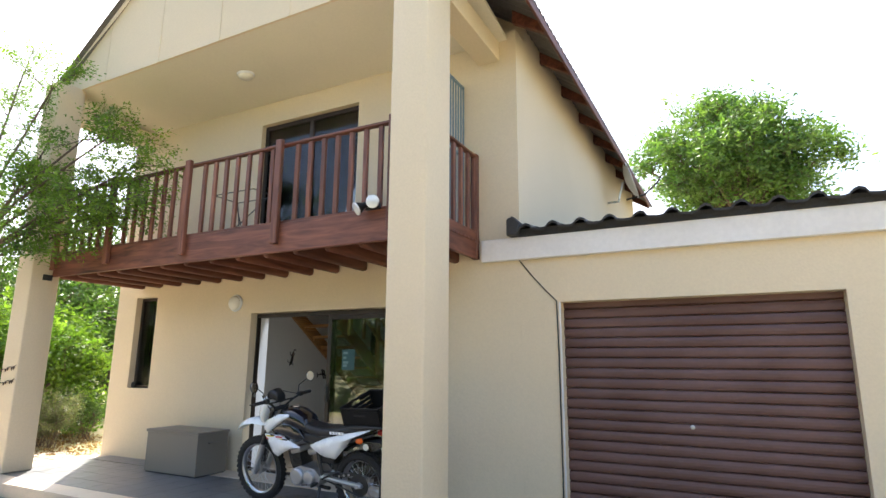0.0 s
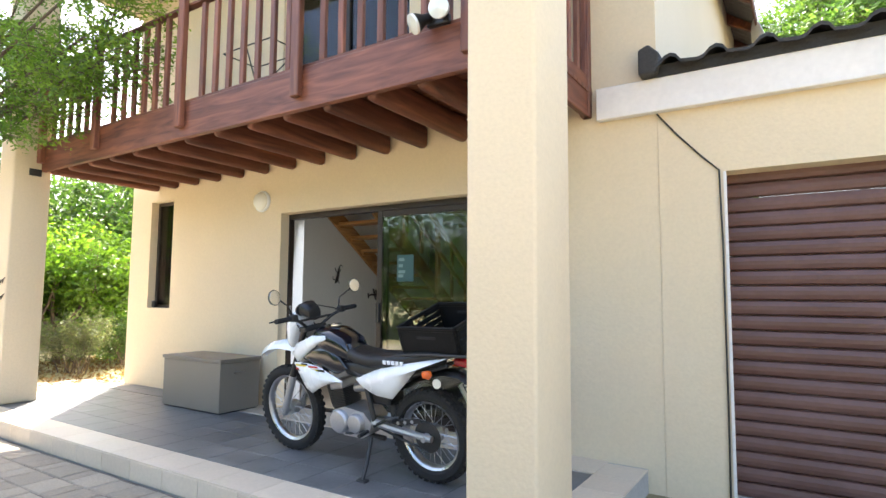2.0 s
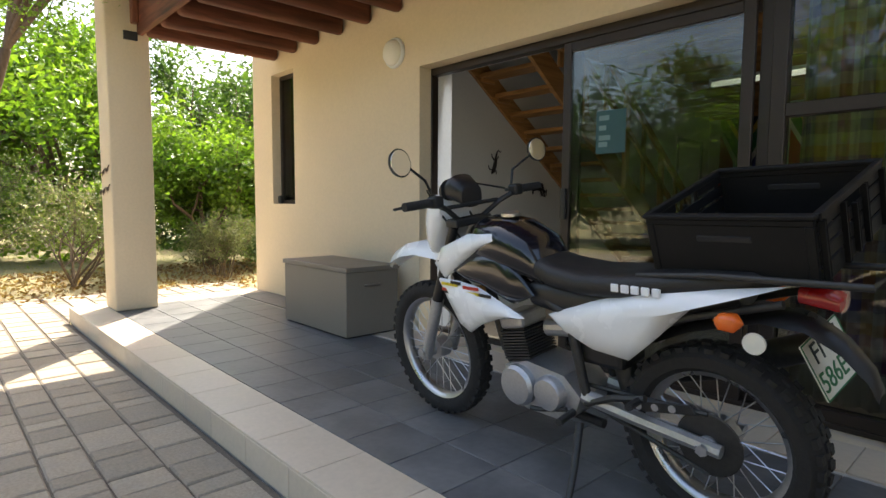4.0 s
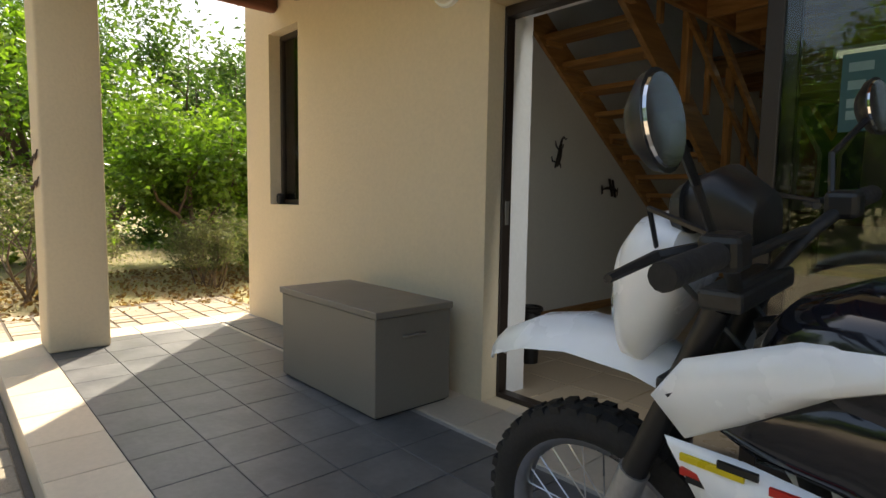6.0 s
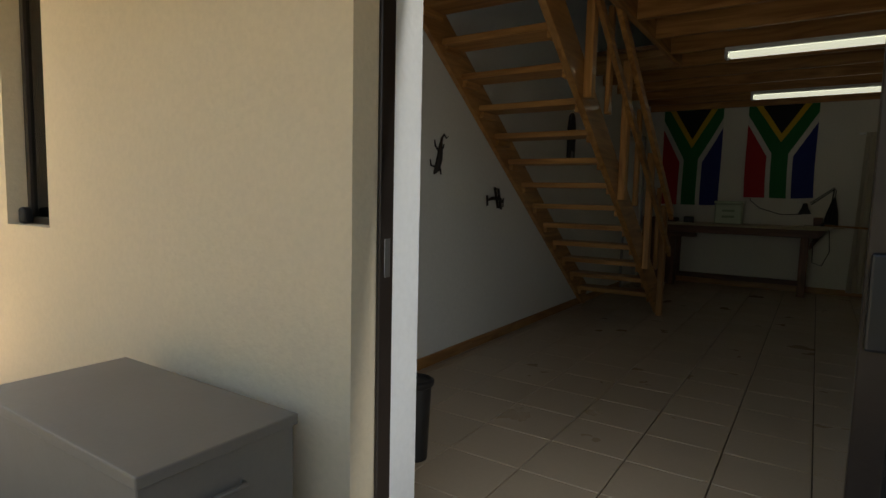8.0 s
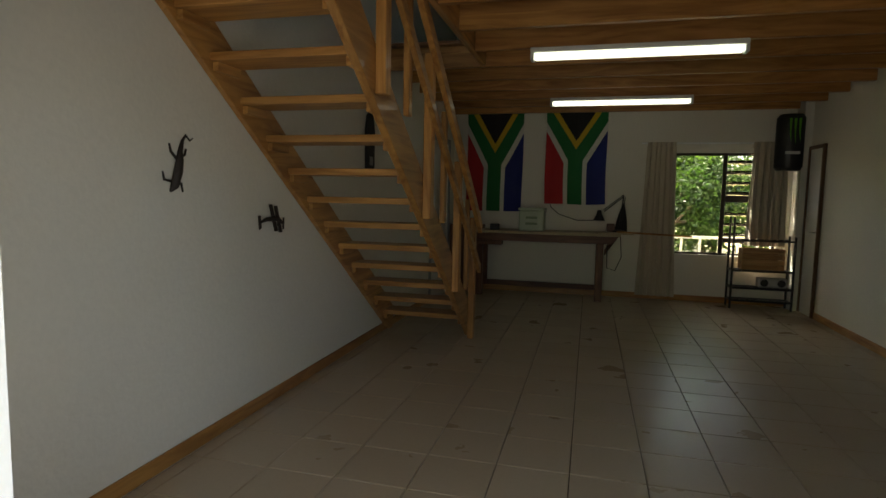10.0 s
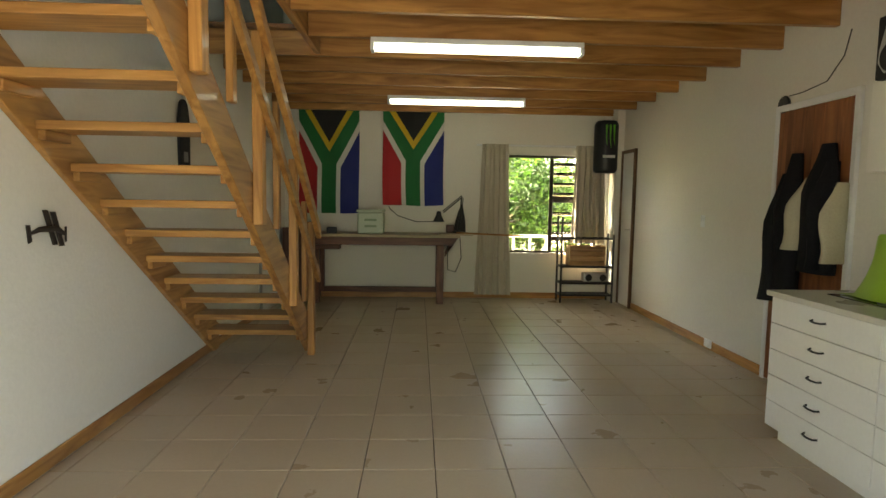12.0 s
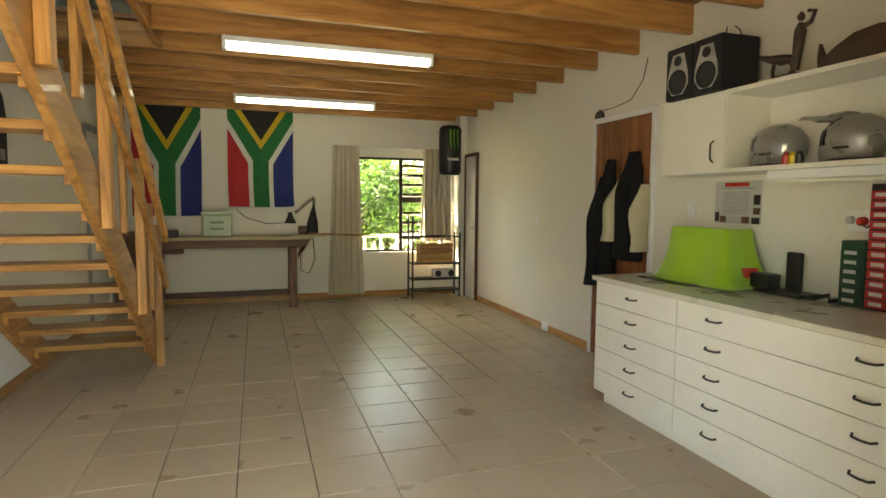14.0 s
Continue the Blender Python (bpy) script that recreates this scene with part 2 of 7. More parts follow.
def add_box(bm, lo, hi, bevel=0.0, seg=1, m=None):
    """A box between two corners, its edges rounded by bevel."""
    lo, hi = Vector(lo), Vector(hi)
    r = bmesh.ops.create_cube(bm, size=1.0)
    vs = r["verts"]
    mid, size = (lo + hi) / 2, hi - lo
    for v in vs:
        v.co = Vector((v.co.x * size.x, v.co.y * size.y, v.co.z * size.z)) + mid
    if bevel > 0:
        es = list({e for v in vs for e in v.link_edges})
        out = bmesh.ops.bevel(bm, geom=es, offset=bevel, segments=seg, affect="EDGES", profile=0.5)
        vs = list({v for f in out["faces"] for v in f.verts} | {v for v in vs if v.is_valid})
    if m is not None:
        bmesh.ops.transform(bm, matrix=m, verts=vs)
    return vs


def box(lo, hi, bevel=0.0, seg=1, m=None):
    bm = bmesh.new()
    add_box(bm, lo, hi, bevel, seg, m)
    return bm


def add_tube(bm, a, b, r, r2=None, sides=10, caps=True):
    a, b = Vector(a), Vector(b)
    d = b - a
    out = bmesh.ops.create_cone(bm, cap_ends=caps, segments=sides, radius1=r, radius2=r if r2 is None else r2, depth=d.length)
    q = d.to_track_quat("Z", "Y").to_matrix().to_4x4()
    bmesh.ops.transform(bm, matrix=Matrix.Translation((a + b) / 2) @ q, verts=out["verts"])
    return out["verts"]


def tube(a, b, r, r2=None, sides=10):
    bm = bmesh.new()
    add_tube(bm, a, b, r, r2, sides)
    return bm


def add_path(bm, pts, r, sides=8, closed=False):
    """A round bar along points, with radii that may change."""
    pts = [Vector(p) for p in pts]
    rs = r if isinstance(r, (list, tuple)) else [r] * len(pts)
    rings, up = [], None
    for i, p in enumerate(pts):
        d = (pts[min(i + 1, len(pts) - 1)] - pts[max(i - 1, 0)])
        d = d.normalized() if d.length > 1e-6 else Vector((0, 0, 1))
        ref = Vector((0, 0, 1)) if abs(d.z) < 0.9 else Vector((1, 0, 0))
        u = d.cross(ref).normalized() if up is None else (up - d * up.dot(d)).normalized()
        up = u
        w = d.cross(u)
        rings.append([bm.verts.new(p + rs[i] * (math.cos(t) * u + math.sin(t) * w)) for t in (2 * math.pi * k / sides for k in range(sides))])
    for a, b in zip(rings, rings[1:]):
        for k in range(sides):
            bm.faces.new((a[k], a[(k + 1) % sides], b[(k + 1) % sides], b[k]))
    bm.faces.new(rings[0][::-1])
    bm.faces.new(rings[-1])
    return bm


def path(pts, r, sides=8):
    return add_path(bmesh.new(), pts, r, sides)


def prism(pts, axis, lo, hi, bevel=0.0, seg=1):
    """A flat outline (two coordinates, in the order of the other axes) pushed from lo to hi along an axis (0, 1 or 2)."""
    bm = bmesh.new()

    def at(p, d):
        c = list(p)
        c.insert(axis, d)
        return Vector(c)
    a = [bm.verts.new(at(p, lo)) for p in pts]
    b = [bm.verts.new(at(p, hi)) for p in pts]
    bm.faces.new(a)
    bm.faces.new(b[::-1])
    for i in range(len(pts)):
        j = (i + 1) % len(pts)
        bm.faces.new((a[j], a[i], b[i], b[j]))
    bmesh.ops.recalc_face_normals(bm, faces=bm.faces)
    if bevel:
        bmesh.ops.bevel(bm, geom=list(bm.edges), offset=bevel, segments=seg, affect="EDGES", profile=0.5)
    return bm


def lathe(profile, sides=24, m=None, bm=None):
    """Radius and height pairs turned about z."""
    bm = bm or bmesh.new()
    rings = []
    for r, z in profile:
        rings.append([bm.verts.new((max(r, 1e-4) * math.cos(2 * math.pi * k / sides), max(r, 1e-4) * math.sin(2 * math.pi * k / sides), z)) for k in range(sides)])
    for a, b in zip(rings, rings[1:]):
        for k in range(sides):
            bm.faces.new((a[k], a[(k + 1) % sides], b[(k + 1) % sides], b[k]))
    bm.faces.new(rings[0][::-1])
    bm.faces.new(rings[-1])
    if m is not None:
        bmesh.ops.transform(bm, matrix=m, verts=[v for ring in rings for v in ring])
    return bm


def wall_with_holes(axis, lo, hi, u0, u1, z0, z1, holes):
    """A wall from lo to hi in thickness along axis (0 or 1), u0 to u1 along, with holes (ua, ub, za, zb), as abutting blocks."""
    bm = bmesh.new()
    us = sorted({u0, u1, *(h[0] for h in holes), *(h[1] for h in holes)})
    zs = sorted({z0, z1, *(h[2] for h in holes), *(h[3] for h in holes)})

    def solid(u, z):
        return u0 < u < u1 and z0 < z < z1 and not any(h[0] < u < h[1] and h[2] < z < h[3] for h in holes)

    def quad(pts):
        bm.faces.new([bm.verts.new(p if axis == 1 else (p[1], p[0], p[2])) for p in pts])
    for ua, ub in zip(us, us[1:]):
        for za, zb in zip(zs, zs[1:]):
            if not solid((ua + ub) / 2, (za + zb) / 2):
                continue
            for d in (lo, hi):
                quad([(ua, d, za), (ub, d, za), (ub, d, zb), (ua, d, zb)])
            um, zm = (ua + ub) / 2, (za + zb) / 2
            e = 1e-4
            if not solid(ua - e, zm):
                quad([(ua, lo, za), (ua, hi, za), (ua, hi, zb), (ua, lo, zb)])
            if not solid(ub + e, zm):
                quad([(ub, lo, za), (ub, hi, za), (ub, hi, zb), (ub, lo, zb)])
            if not solid(um, za - e):
                quad([(ua, lo, za), (ub, lo, za), (ub, hi, za), (ua, hi, za)])
            if not solid(um, zb + e):
                quad([(ua, lo, zb), (ub, lo, zb), (ub, hi, zb), (ua, hi, zb)])
    bmesh.ops.remove_doubles(bm, verts=bm.verts, dist=1e-5)
    bmesh.ops.recalc_face_normals(bm, faces=bm.faces)
    return bm


# ---- the plan ----
YF, YI, YB = 6.10, 6.43, 14.25          # front wall outside, inside; back wall
XL, XR = -6.46, -1.705                   # room's side walls
GROUND, CEIL = -0.15, 2.634
DOOR_L, DOOR_R, DOOR_T = -5.36, -2.21, 2.135

# ---- large structure ----
UPZ = 5.38
structure("ground", box((-400, -400, GROUND - 0.5), (400, 400, GROUND - 0.03)), LAWN, "dry tan lawn and earth all round the house", "ground")
structure("wall_front", wall_with_holes(1, YF, YI, -8.42, -1.31, GROUND - 0.1, UPZ + 0.07,
          [(DOOR_L, DOOR_R, 0.0, DOOR_T), (-7.945, -7.43, 1.035, 2.47), (-5.41, -3.61, 2.78, 5.0)]), CREAM, "cream plastered front wall of the two-storey house", "wall")
# white paint on the room's own faces of that wall
bm = wall_with_holes(1, YI + 0.001, YI + 0.012, XL, XR, 0.0, UPZ, [(DOOR_L, DOOR_R, 0.0, DOOR_T), (-5.41, -3.61, 2.78, 5.0)])
structure("wall_front_inside", bm, WHITE_IN, "white painted inner face of the front wall", "wall")
bm = bmesh.new()
add_box(bm, (DOOR_L, 6.292, 0.0), (DOOR_L + 0.012, YI + 0.012, DOOR_T - 0.002))
add_box(bm, (DOOR_R - 0.012, 6.307, 0.0), (DOOR_R, YI + 0.012, DOOR_T - 0.002))
add_box(bm, (DOOR_L + 0.014, 6.307, DOOR_T - 0.012), (DOOR_R - 0.014, YI + 0.012, DOOR_T - 0.001))
structure("trim_door_reveal", bm, WHITE_REVEAL, "white painted reveal inside the sliding door opening", "trim")
structure("wall_right", wall_with_holes(0, XR, -1.31, YI + 0.001, 14.53, GROUND - 0.1, UPZ + 0.6, []), CREAM, "cream plastered side wall above the garage roof", "wall")
structure("wall_right_inside", box((XR - 0.012, YI + 0.014, 0), (XR - 0.001, YB - 0.002, UPZ)), WHITE_IN, "white painted inside of the side wall", "wall")
structure("wall_left_inside", wall_with_holes(0, XL - 0.12, XL, YI + 0.001, 14.53, GROUND, UPZ, [(12.98, 13.88, 0.0, 2.1)]), WHITE_IN, "white painted wall beside the stairs", "wall")
structure("wall_left_outer", box((-8.42, YI + 0.001, GROUND - 0.1), (-8.15, 14.53, UPZ + 0.5)), CREAM, "cream plastered far side wall", "wall")
structure("wall_back", wall_with_holes(1, YB, 14.53, XL + 0.001, XR - 0.001, GROUND - 0.1, UPZ, [(-3.343, -1.973, 0.66, 2.068)]), WHITE_IN, "white painted back wall with a window", "wall")
structure("wall_back_left", box((-8.149, 14.28, GROUND - 0.1), (XL - 0.121, 14.53, UPZ)), CREAM, "cream back wall of the side room", "wall")
structure("floor_base", box((-8.14, YF + 0.02, GROUND - 0.1), (XR, YB, -0.012)), GROUT_IN, "dark grout bed under the room's floor tiles", "floor")

# upper floor: joists and boards, open over the stairs
bm = bmesh.new()
add_box(bm, (-5.42, YI + 0.02, 2.839), (XR - 0.014, YB - 0.003, 2.874))
add_box(bm, (XL + 0.002, 11.1, 2.839), (-5.422, YB - 0.003, 2.874))
add_box(bm, (XL + 0.002, YI + 0.02, 2.839), (-5.422, 7.0, 2.874))
structure("ceiling", bm, BOARD, "pine boarded ceiling above the joists", "ceiling")
structure("ceiling_upper", box((-8.14, YI + 0.02, UPZ), (XR, 14.5, UPZ + 0.1)), WHITE_IN, "white ceiling of the upper room", "ceiling")
for i in range(13):
    y = 9.988 + 0.601 * (i - 5)
    lo = XL + 0.004 if y > 11.1 or y < 7.0 else -5.42
    bm = box((lo, y - 0.025, CEIL), (XR - 0.016, y + 0.025, 2.838), 0.003)
    tagged(part("ceiling_joist", bm, PINE_X), "orange varnished pine ceiling joist across the room", "joist", "ceiling joists")
tagged(part("stair_trimmer", box((-5.475, 7.0, CEIL), (-5.425, 11.12, 2.838), 0.003), PINE_Y), "varnished pine trimmer beside the stair opening", "beam")

# roof
def roof_slope(side):
    """Corrugated sheet from the ridge to one eave."""
    bm = bmesh.new()
    ridge, eave = (-4.9, 8.35), ((-8.75, 5.40) if side < 0 else (-0.88, 5.36))
    n = 260
    prev = None
    for i in range(n + 1):
        y = 4.62 + (14.9 - 4.62) * i / n
        dz = 0.018 * math.sin(2 * math.pi * y / 0.15)
        row = [bm.verts.new((ridge[0], y, ridge[1] + dz)), bm.verts.new((eave[0], y, eave[1] + dz)), bm.verts.new((eave[0], y, eave[1] + dz - 0.02)), bm.verts.new((ridge[0], y, ridge[1] + dz - 0.02))]
        if prev:
            for k in range(4):
                bm.faces.new((prev[k], prev[(k + 1) % 4], row[(k + 1) % 4], row[k]))
        prev = row
    bmesh.ops.recalc_face_normals(bm, faces=bm.faces)
    return bm


house_roof = thing("house_roof", (-4.9, 9.5, 5.4), "dark corrugated pitched roof with brown rafter tails", "roof", kind="structure")
for side in (-1, 1):
    part("roof_sheet", roof_slope(side), ROOF_SHEET).parent = None
for o in list(bpy.data.objects):
    if o.name.startswith("roof_sheet"):
        o.parent = house_roof
        o.matrix_parent_inverse = house_roof.matrix_world.inverted()
def adopt(o, parent):
    o.parent = parent
    o.matrix_parent_inverse = parent.matrix_world.inverted()
    return o


bpy.context.view_layer.update()
for i in range(9):
    y = 6.02 + 1.06 * i
    sl = (8.35 - 5.36) / (4.9 - 0.88)
    pts = [(-1.308, 5.36 + 0.42 * sl - 0.03), (-0.92, 5.36 + 0.03 * sl - 0.03), (-0.92, 5.36 + 0.03 * sl - 0.15), (-1.308, 5.36 + 0.42 * sl - 0.2)]
    adopt(part("rafter_tail", prism([(p[0], p[1]) for p in pts], 1, y - 0.035, y + 0.035, 0.004), DECK_Y), house_roof)
adopt(part("eave_fascia", box((-0.915, 4.64, 5.23), (-0.885, 14.3, 5.335), 0.003), DECK_Y), house_roof)
# gable in front, with board joints and a flat soffit below
gable = thing("gable", (-4.9, 4.78, 5.4), "cream panelled front gable with cover strips", "gable", kind="structure")
gx = [(-8.45, 5.55), (-1.30, 5.55), (-1.30, 5.66), (-4.9, 8.31), (-8.45, 5.66)]
adopt(part("gable_panel", prism(gx, 1, 4.75, 4.80), CREAM), gable)
for x in (-7.3, -6.1, -4.9, -3.7, -2.5):
    top = 5.62 + (3.55 - abs(x + 4.9)) * (2.6 / 3.55)
    adopt(part("cover_strip", box((x - 0.02, 4.742, 5.56), (x + 0.02, 4.749, top - 0.05), 0.002), CREAM), gable)
for sgn in (-1, 1):
    pts = [(-4.9, 8.40), (-4.9 + sgn * 3.85, 5.53), (-4.9 + sgn * 3.85, 5.41), (-4.9, 8.26)]
    adopt(part("barge_board", prism(pts, 1, 4.70, 4.74), FASCIA), gable)
structure("soffit_balcony", prism([(4.752, 5.555), (YF - 0.002, 5.335), (YF - 0.002, 5.375), (4.752, 5.595)], 0, -8.38, -1.42), SOFFIT, "pale painted soffit over the balcony", "soffit")
structure("beam_right", box((-1.80, 4.80, 5.08), (-1.52, YF - 0.002, 5.33), 0.006), CREAM, "cream plastered beam from pillar to wall", "beam")
structure("beam_left", box((-8.22, 4.86, 5.08), (-7.94, YF - 0.002, 5.33), 0.006), CREAM, "cream plastered beam from pillar to wall", "beam")


def pillar(x0, x1, y0, y1, top):
    return tagged(part("pillar", box((x0, y0, 0.0), (x1, y1, top), 0.02, 3), CREAM, smooth=40), "square cream plastered pillar on the porch edge", "pillar", "porch pillars")


pillar(-1.888, -1.50, 4.27, 4.735, 5.57)
pillar(-8.27, -7.885, 4.45, 4.83, 5.57)

# ---- porch ----
PX0, PX1, PY0 = -8.46, -1.42, 4.16
structure("porch_slab", box((PX0 + 0.012, PY0 + 0.012, GROUND - 0.1), (PX1 - 0.012, YF - 0.001, -0.010)), GROUT_LIGHT, "pale grout bed of the tiled porch", "porch")
# ---- balcony ----
balcony = thing("balcony", (-5.0, 4.75, 2.7), "reddish-brown timber balcony on round-edged joists with a slatted railing", "balcony")
BZ, BT, RT = 2.63, 2.955, 3.89
adopt(part("front_beam", box((-7.883, 4.72, BZ), (-1.97, 4.775, BT), 0.006), DECK), balcony)
for i in range(15):
    x = -7.79 + 0.438 * i
    if x > -1.8:
        break
    bm = box((x - 0.05, 4.777, 2.60), (x + 0.05, YF - 0.001, 2.82), 0.045, 3)
    adopt(part("joist", bm, DECK_Y, smooth=50), balcony)
for i in range(14):
    y = 4.80 + 0.096 * i
    adopt(part("deck_board", box((-7.88, y, 2.822), (-1.80, y + 0.09, 2.85), 0.002), DECK), balcony)
adopt(part("top_rail", box((-7.883, 4.715, RT - 0.03), (-1.97, 4.79, RT), 0.006), DECK), balcony)
adopt(part("bottom_rail", box((-7.883, 4.735, BT + 0.002), (-1.97, 4.775, BT + 0.03), 0.004), DECK), balcony)
xs_post = (-7.83, -6.62, -5.136, -3.635, -2.12)
for x in xs_post:
    adopt(part("post", box((x - 0.045, 4.66, BZ + 0.09), (x + 0.045, 4.718, RT + 0.035), 0.008), DECK_Z), balcony)
x = -7.70
while x < -2.0:
    if min(abs(x - p) for p in xs_post) > 0.07:
        adopt(part("baluster", box((x - 0.027, 4.737, BT + 0.032), (x + 0.027, 4.773, RT - 0.032), 0.004), DECK_Z), balcony)
    x += 0.186
# the side towards the garage
adopt(part("side_beam", box((-1.86, 4.79, BZ), (-1.81, YF - 0.002, BT), 0.006), DECK_Y), balcony)
adopt(part("side_rail", box((-1.87, 4.79, RT - 0.03), (-1.80, YF - 0.002, RT), 0.006), DECK_Y), balcony)
for i in range(7):
    y = 4.92 + 0.185 * i
    adopt(part("baluster", box((-1.853, y - 0.027, BT), (-1.817, y + 0.027, RT - 0.032), 0.004), DECK_Z), balcony)
adopt(part("side_post", box((-1.875, YF - 0.085, BZ), (-1.80, YF - 0.004, RT + 0.02), 0.008), DECK_Z), balcony)


# ---- garage ----
GX0, GX1, GT = -0.88, 1.655, 2.103
structure("wall_garage", wall_with_holes(1, YF - 0.004, 6.34, -1.308, 5.2, GROUND - 0.1, 2.9, [(GX0, GX1, GROUND - 0.1, GT)]), CREAM, "cream plastered garage front wall", "wall")
structure("wall_garage_side", box((4.9, 6.342, GROUND - 0.1), (5.2, 14.0, 2.9)), CREAM, "cream garage side wall", "wall")
structure("wall_garage_back", box((-1.308, 13.7, GROUND - 0.1), (4.898, 14.0, 2.9)), CREAM, "cream garage back wall", "wall")
structure("floor_garage", box((-1.308, 6.1, GROUND - 0.1), (4.898, 14.2, GROUND + 0.01)), GROUT_LIGHT, "garage concrete floor", "floor")
structure("trim_fascia", box((-1.747, 6.02, 2.583), (5.3, YF - 0.006, 2.835), 0.006), FASCIA, "white painted fascia board along the garage roof", "trim")
bm = prism([(6.01, 2.83), (13.9, 3.32), (13.9, 3.42), (6.01, 2.92)], 0, -1.30, 5.3)
structure("roof_garage", bm, ROOF, "dark low garage roof", "roof")
structure("trim_jamb", box((GX0 + 0.001, YF - 0.012, GROUND), (GX0 + 0.02, YF - 0.005, GT - 0.002)), FASCIA, "pale plaster edge bead beside the garage door", "trim")
roller = thing("roller_door", ((GX0 + GX1) / 2, 6.29, GROUND), "closed brown ribbed steel roller garage door", "garage door")
bpy.context.view_layer.update()
n = 22
h = (GT - GROUND + 0.03) / n
for i in range(n):
    z = GROUND + 0.01 + h * i
    prof = [(6.292, z), (6.276, z + 0.010), (6.268, z + h * 0.35), (6.268, z + h * 0.6), (6.276, z + h - 0.012), (6.291, z + h - 0.004), (6.312, z + h - 0.004), (6.312, z)]
    adopt(part("slat", prism(prof, 0, GX0 - 0.02, GX1 + 0.02), BROWN_STEEL), roller)
adopt(part("lock", lathe([(0.0, 0.0), (0.022, 0.0), (0.022, 0.008), (0.012, 0.014), (0.0, 0.014)], 16, pose(0.33, 6.268, 0.868, 90)), STEEL), roller)
cable = path([(-1.31, 6.085, 2.582), (-1.28, 6.088, 2.54), (-1.17, 6.09, 2.40), (-1.02, 6.09, 2.23), (-0.905, 6.09, 2.113), (-0.895, 6.088, 1.6), (-0.895, 6.088, 0.4), (-0.9, 6.088, GROUND)], 0.007, 6)
tagged(part("cable", cable, BLACK), "thin black cable fixed to the garage wall", "cable")

# ---- sliding door, windows ----
def framed(name, label, category, bars, panes, y0, y1, bar_mat, pane_mat, group=""):
    """A frame in the plane of the front or back wall: bars (x0, x1, z0, z1) and panes of glass."""
    t = thing(name, ((bars[0][0] + bars[0][1]) / 2, (y0 + y1) / 2, bars[0][2]), label, category, group, "structure")
    bpy.context.view_layer.update()
    for b in bars:
        adopt(part("window_frame", box((b[0], y0, b[2]), (b[1], y1, b[3]), 0.004), bar_mat), t)
    for p in panes:
        g = adopt(part("pane", box((p[0], (y0 + y1) / 2 - 0.003, p[2]), (p[1], (y0 + y1) / 2 + 0.003, p[3])), pane_mat), t)
    return t


D0, D1, DT = DOOR_L, DOOR_R, DOOR_T
door = framed("door_1", "bronze aluminium sliding glass door standing half open", "door",
              [(D0, D0 + 0.016, 0.001, DT - 0.004), (D1 - 0.05, D1, 0.001, DT - 0.004), (D0 + 0.017, D1 - 0.051, DT - 0.06, DT - 0.004), (D0 + 0.017, D1 - 0.051, 0.001, 0.03),
               (-2.84, -2.77, 0.031, DT - 0.061), (-2.769, D1 - 0.051, 1.475, 1.54), (-2.769, D1 - 0.051, 0.031, 0.09)],
              [(-2.769, D1 - 0.051, 0.091, 1.474), (-2.769, D1 - 0.051, 1.541, DT - 0.061)], 6.217, 6.29, BRONZE, GLASS)
for k, (x0, x1, ya) in enumerate(((-4.065, -2.92, 6.219), (-4.02, -2.845, 6.257))):
    yb = ya + 0.032
    for b in ((x0, x0 + 0.06, 0.032, DT - 0.062), (x1 - 0.06, x1, 0.032, DT - 0.062), (x0 + 0.061, x1 - 0.061, 0.032, 0.11), (x0 + 0.061, x1 - 0.061, DT - 0.12, DT - 0.062)):
        adopt(part("sash_frame", box((b[0], ya, b[2]), (b[1], yb, b[3]), 0.003), BRONZE), door)
    adopt(part("pane", box((x0 + 0.061, (ya + yb) / 2 - 0.003, 0.111), (x1 - 0.061, (ya + yb) / 2 + 0.003, DT - 0.121)), GLASS), door)
adopt(part("door_handle", box((-4.058, 6.197, 0.95), (-4.018, 6.218, 1.15), 0.006, 2), BLACK), door)
adopt(part("lock_plate", box((D0 + 0.0165, 6.24, 0.97), (D0 + 0.019, 6.27, 1.10), 0.001), STEEL), door)
TEAL = mat("teal_sticker", (0.02, 0.085, 0.09), 0.5)
PALE = mat("pale_print", (0.16, 0.26, 0.26), 0.5)
st = thing("sticker", (-3.72, 6.211, 1.44), "faded teal notice stuck on the sliding door glass", "sticker")
bpy.context.view_layer.update()
adopt(part("sheet", box((-3.82, 6.2305, 1.36), (-3.62, 6.2318, 1.62)), TEAL), st)
for z, w in ((1.56, 0.07), (1.50, 0.05), (1.44, 0.08), (1.40, 0.06)):
    adopt(part("print_bar", box((-3.80, 6.2292, z), (-3.80 + w, 6.2302, z + 0.03)), PALE), st)

win = framed("window_1", "narrow dark-framed window deep in the cream wall", "window",
             [(-7.945, -7.905, 1.036, 2.469), (-7.47, -7.43, 1.036, 2.469), (-7.904, -7.471, 2.425, 2.469), (-7.904, -7.471, 1.036, 1.076)],
             [(-7.904, -7.471, 1.077, 2.424)], 6.20, 6.245, BRONZE, GLASS)
adopt(part("window_stay", box((-7.925, 6.14, 1.037), (-7.865, 6.199, 1.13), 0.02, 3), BLACK), win)
bw = framed("window_2", "dark steel back window with a fixed pane and louvres", "window",
            [(-3.33, -3.30, 0.631, 1.969), (-2.08, -2.05, 0.631, 1.969), (-3.299, -2.081, 1.935, 1.969), (-3.299, -2.081, 0.631, 0.66), (-2.705, -2.655, 0.661, 1.934), (-2.654, -2.081, 1.33, 1.42), (-2.654, -2.081, 0.80, 0.86)],
            [(-3.299, -2.706, 0.661, 1.934)], 13.78, 13.81, BRONZE, GLASS_CLEAR)
